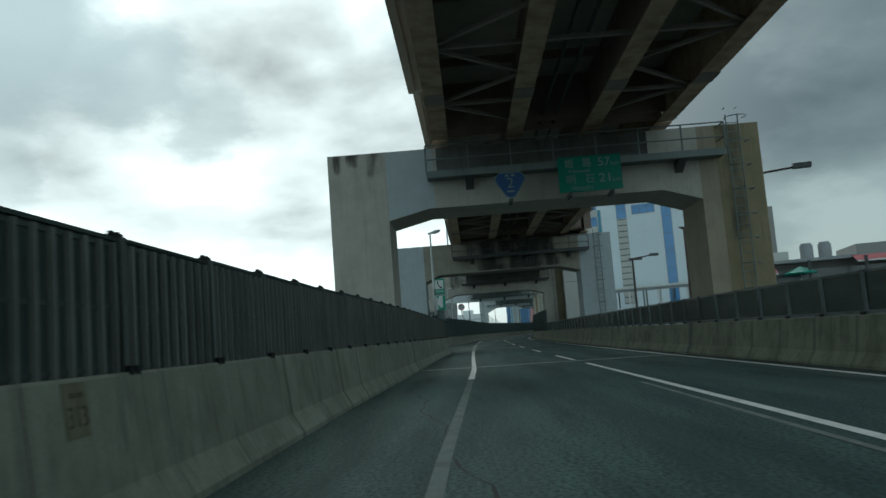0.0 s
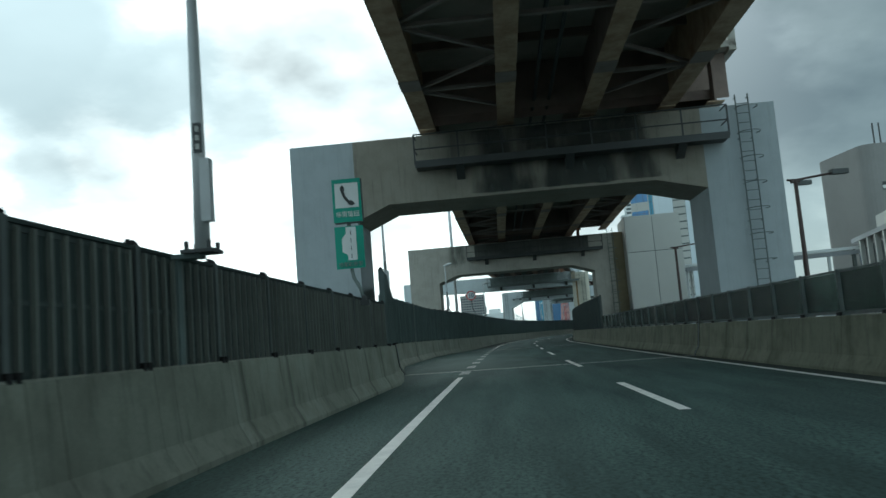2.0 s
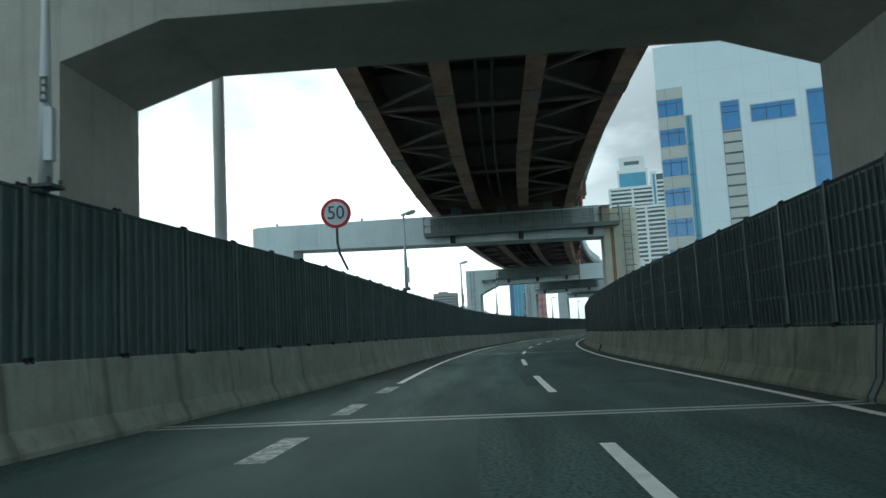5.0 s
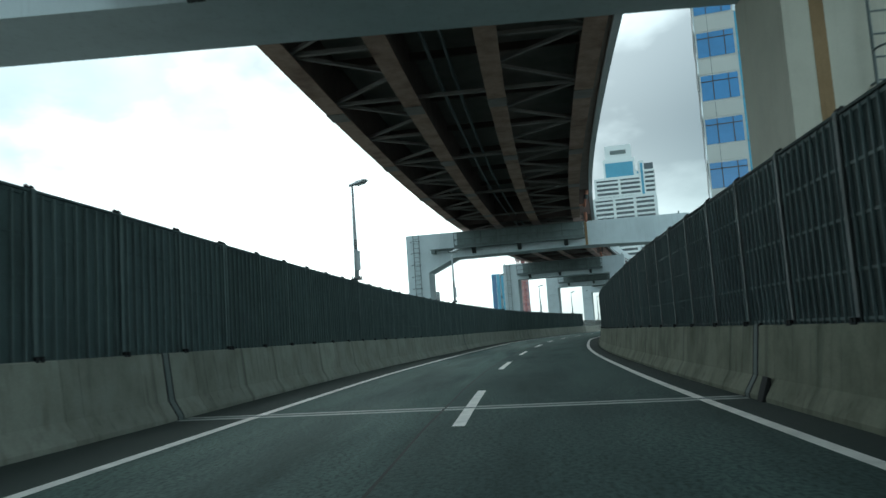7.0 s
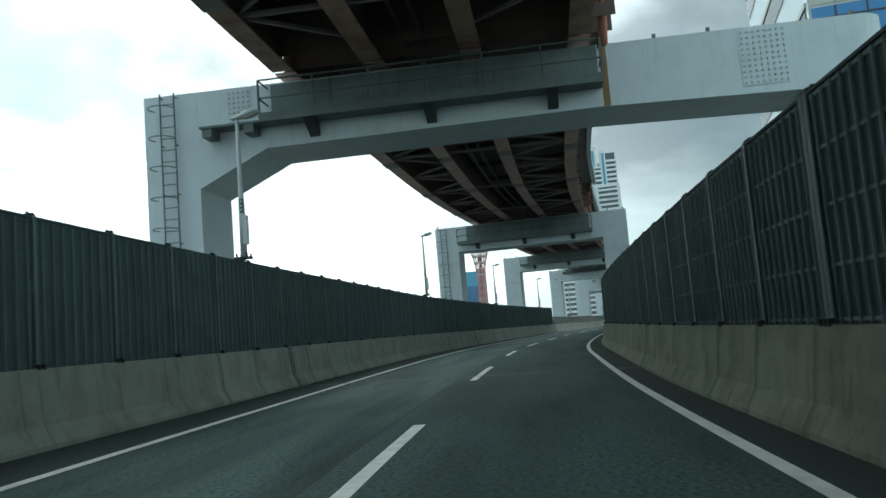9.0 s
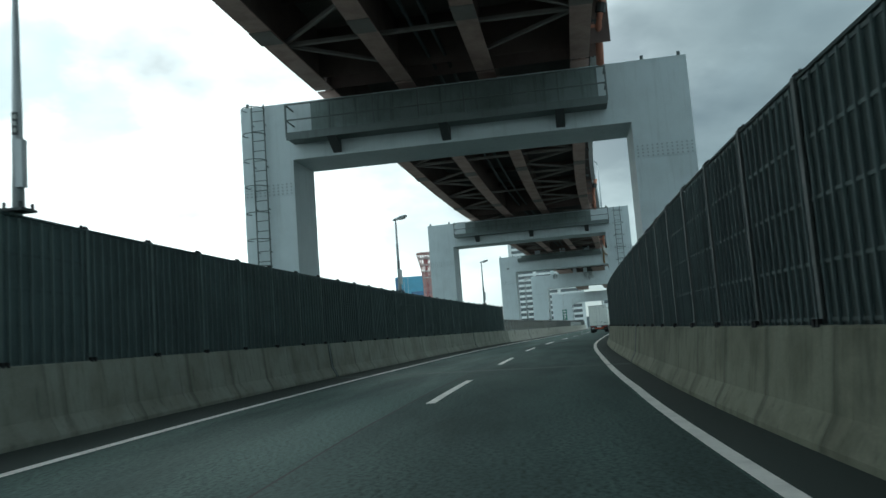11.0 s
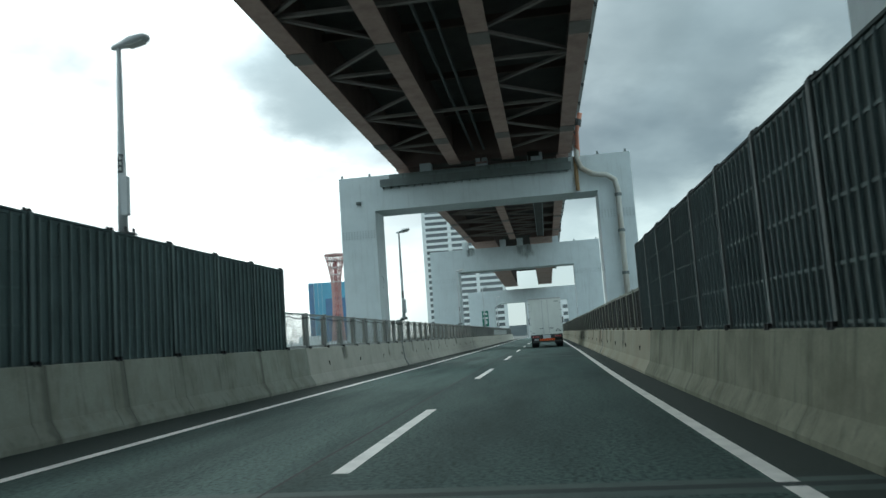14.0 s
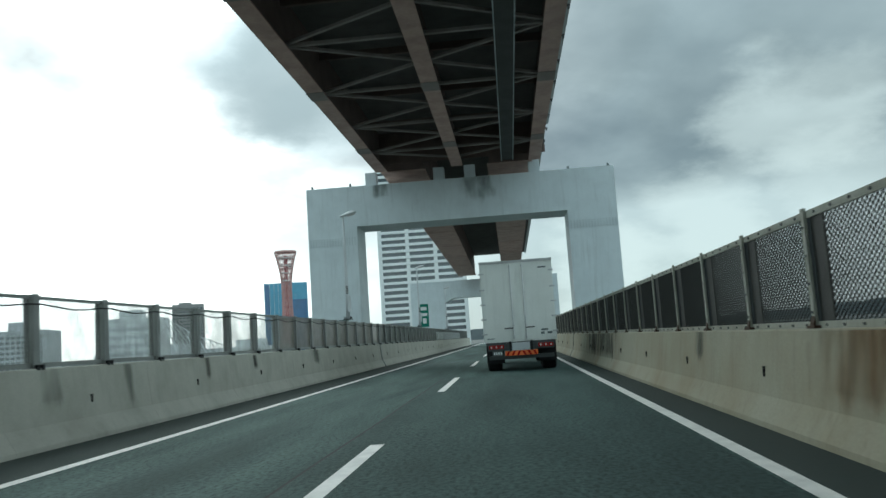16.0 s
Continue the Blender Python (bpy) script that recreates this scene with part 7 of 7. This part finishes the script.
# its glazed stair strip and the wing beyond it
b = bmesh.new()
box(b, 33.4, 37.4, -1.3, 20, 0, 124 - GROUND_Z)
part("stair_wall", b, SIGN_WHITE, hotel)
b = bmesh.new()
box(b, 34.6, 36.4, -1.5, -1.31, 4, 122 - GROUND_Z)
part("stair_glass", b, SKY_BLUE, hotel)
b = bmesh.new()
box(b, 37.4, 44.2, 0.4, 24, 0, 122 - GROUND_Z)
part("wing_wall", b, WIN_DARK, hotel)
b = bmesh.new()
box(b, 37.4, 44.8, -0.6, 24.4, 0, 1.6)
wing_balcony = finish("wing_balcony", b, SIGN_WHITE)
for k in range(36):
    ob = new("wing_balcony", wing_balcony)
    ob.parent, ob.location = hotel, (0, 0, 2.0 + 3.44 * k)
b = bmesh.new()
box(b, 9, 29, 4, 20, 128 - GROUND_Z, 139 - GROUND_Z)
part("sign_storey", b, SIGN_WHITE, hotel)
b = bmesh.new()
box(b, 13, 25, 3.7, 3.99, 132 - GROUND_Z, 135 - GROUND_Z)
part("sign_bar", b, STEEL_DIM, hotel)

tower_block(246.0, 1002.0, 17, 26, 172, -12, 30, "slim blue and white tower in the distance", wall=SIGN_WHITE, glass=SKY_BLUE)

# red lattice tower, narrow at the waist
tow = thing("lattice_tower", pose(87, 801, GROUND_Z), "red steel lattice tower, narrow waisted with a viewing top", "tower")


def waist(z):
    """Radius of the tower at a height."""
    return 3.2 + 3.9 * ((z - 46) / 26) ** 2 if z > 46 else 3.2 + 3.2 * ((46 - z) / 46) ** 2


for k in range(20):
    for sgn in (-1, 1):
        b = bmesh.new()
        pts = []
        for i in range(15):
            z = 72.5 * i / 14
            a = 2 * math.pi * k / 20 + sgn * z / 72.5 * 1.9
            pts.append((waist(z) * math.cos(a), waist(z) * math.sin(a), z))
        tube(b, pts, 0.17, 5)
        part("lattice_pipe", b, PALE_RED, tow)
b = bmesh.new()
tube(b, [(0, 0, 0), (0, 0, 70)], 1.3, 16)
part("core", b, RED_TOWER, tow)
for z in (46, 53, 58, 63, 68):
    b = bmesh.new()
    tube(b, [(0, 0, z), (0, 0, z + 0.9)], waist(z) * 0.93, 20)
    part("storey", b, SIGN_WHITE if z > 50 else RED_TOWER, tow)
b = bmesh.new()
tube(b, [(0, 0, 72), (0, 0, 73)], 7.2, 20)
part("roof", b, PALE_RED, tow)

bb = thing("blue_glass_building", pose(101, 1372, GROUND_Z, 0, 0, -4), "bright blue glazed office building beside the tower", "building")
b = bmesh.new()
box(b, 0, 58, 0, 40, 0, 99)
part("curtain_wall", b, SKY_BLUE, bb)
for x0, x1, z0, z1 in ((23, 57, 4, 76), (1, 7, 4, 97)):
    b = bmesh.new()
    box(b, x0, x1, -0.8, -0.1, z0, z1)
    part("dark_bay", b, DEEP_BLUE, bb)
for k in range(3):
    b = bmesh.new()
    box(b, 7.4 + 5.6 * k, 7.7 + 5.6 * k, -1.0, -0.1, 0, 99)
    part("fin", b, SIGN_WHITE, bb)

# low buildings across the harbour
plain_block(-27.0, 562, 15, 20, 13.3, -6, 12, "grey office building across the harbour", CONC_FAR, WIN_FAR, 9)
plain_block(-62.0, 570, 22, 20, 9.5, -6, 10, "low grey building across the harbour", CONC_FAR, WIN_FAR, 10)
plain_block(6.5, 567, 18, 20, 15.7, -6, 8, "white office building with ribbed front", SIGN_WHITE, CONC_FAR, 10)
plain_block(-26.0, 1510, 44, 30, 78.0, -2, 18, "tall grey office tower far across the harbour", BLD_GREY, WIN_DARK, 9)
plain_block(-8.0, 640, 60, 30, 4.0, -6, 2, "low pale sheds across the harbour", CONC_FAR, WIN_DARK, 12)
plain_block(44.0, 600, 30, 20, 3.5, -6, 2, "low white hall across the harbour", SIGN_WHITE, WIN_DARK, 9)
for k in range(14):
    rnd = random.Random(k)
    x, y = 95 + 22 * k + rnd.uniform(-6, 6), 300 + 10 * k + rnd.uniform(-20, 20)
    plain_block(x, y, rnd.uniform(12, 24), 16, rnd.uniform(2, 11), -30 + rnd.uniform(-8, 8), rnd.randint(3, 6), "pale town building beyond the road", CONC_FAR if k % 2 else SIGN_WHITE, WIN_DARK, rnd.randint(5, 9))

# white space frame of a museum by the water
sf = thing("space_frame_building", pose(25.6, 566, GROUND_Z, 0, 0, 0), "white sloping steel space frame building by the water", "building")
def lattice(corners, nu, nv, thick):
    """Bars along and across a four-cornered sheet of steel frame; corners in x and z: top left, top right, bottom right, bottom left."""
    tl, tr, br, bl = [np.array(c, float) for c in corners]
    spot = lambda u, v: (tl * (1 - u) + tr * u) * (1 - v) + (bl * (1 - u) + br * u) * v
    for i in range(nu + 1):
        for k in range(nv + 1):
            p = spot(i / nu, k / nv)
            for di, dk in ((1, 0), (0, 1), (1, 1)):
                if i + di <= nu and k + dk <= nv:
                    q = spot((i + di) / nu, (k + dk) / nv)
                    b = bmesh.new()
                    bar(b, (p[0], 0, p[1]), (q[0], 0, q[1]), thick, thick)
                    part("frame_bar", b, SIGN_WHITE, sf)


lattice(((0.0, 22.4), (10.5, 15.5), (11.0, 0.0), (7.5, 0.0)), 4, 6, 0.3)
lattice(((11.0, 15.3), (22.0, 10.5), (22.0, 0.0), (11.2, 0.0)), 5, 4, 0.3)

# hills behind the town
bm = bmesh.new()
pts = []
for k in range(90):
    x = -500 + 34 * k
    z = 20 + 38 * (0.5 + 0.5 * math.sin(k * 0.19)) * (0.5 + 0.5 * math.sin(k * 0.071 + 1)) + 6 * noise.noise((k * 0.5, 0, 0))
    pts.append((x, z * (0.15 if x < 250 else min(1, 0.15 + (x - 250) / 700))))
prev = None
for x, z in pts:
    y = 2600 - 0.00012 * (x - 300) ** 2
    cur = (bm.verts.new((x, y, GROUND_Z)), bm.verts.new((x, y + 60, z)))
    if prev:
        bm.faces.new((prev[0], cur[0], cur[1], prev[1]))
    prev = cur
HILL = surface("far_wooded_hill", (0.06, 0.075, 0.08), 1.0, amount=0.3, coarse=0.02, fine=0.2, bump=0)
tagged(part("far_hills", bm, HILL), "dim wooded hills behind the town", "hills", kind="structure")
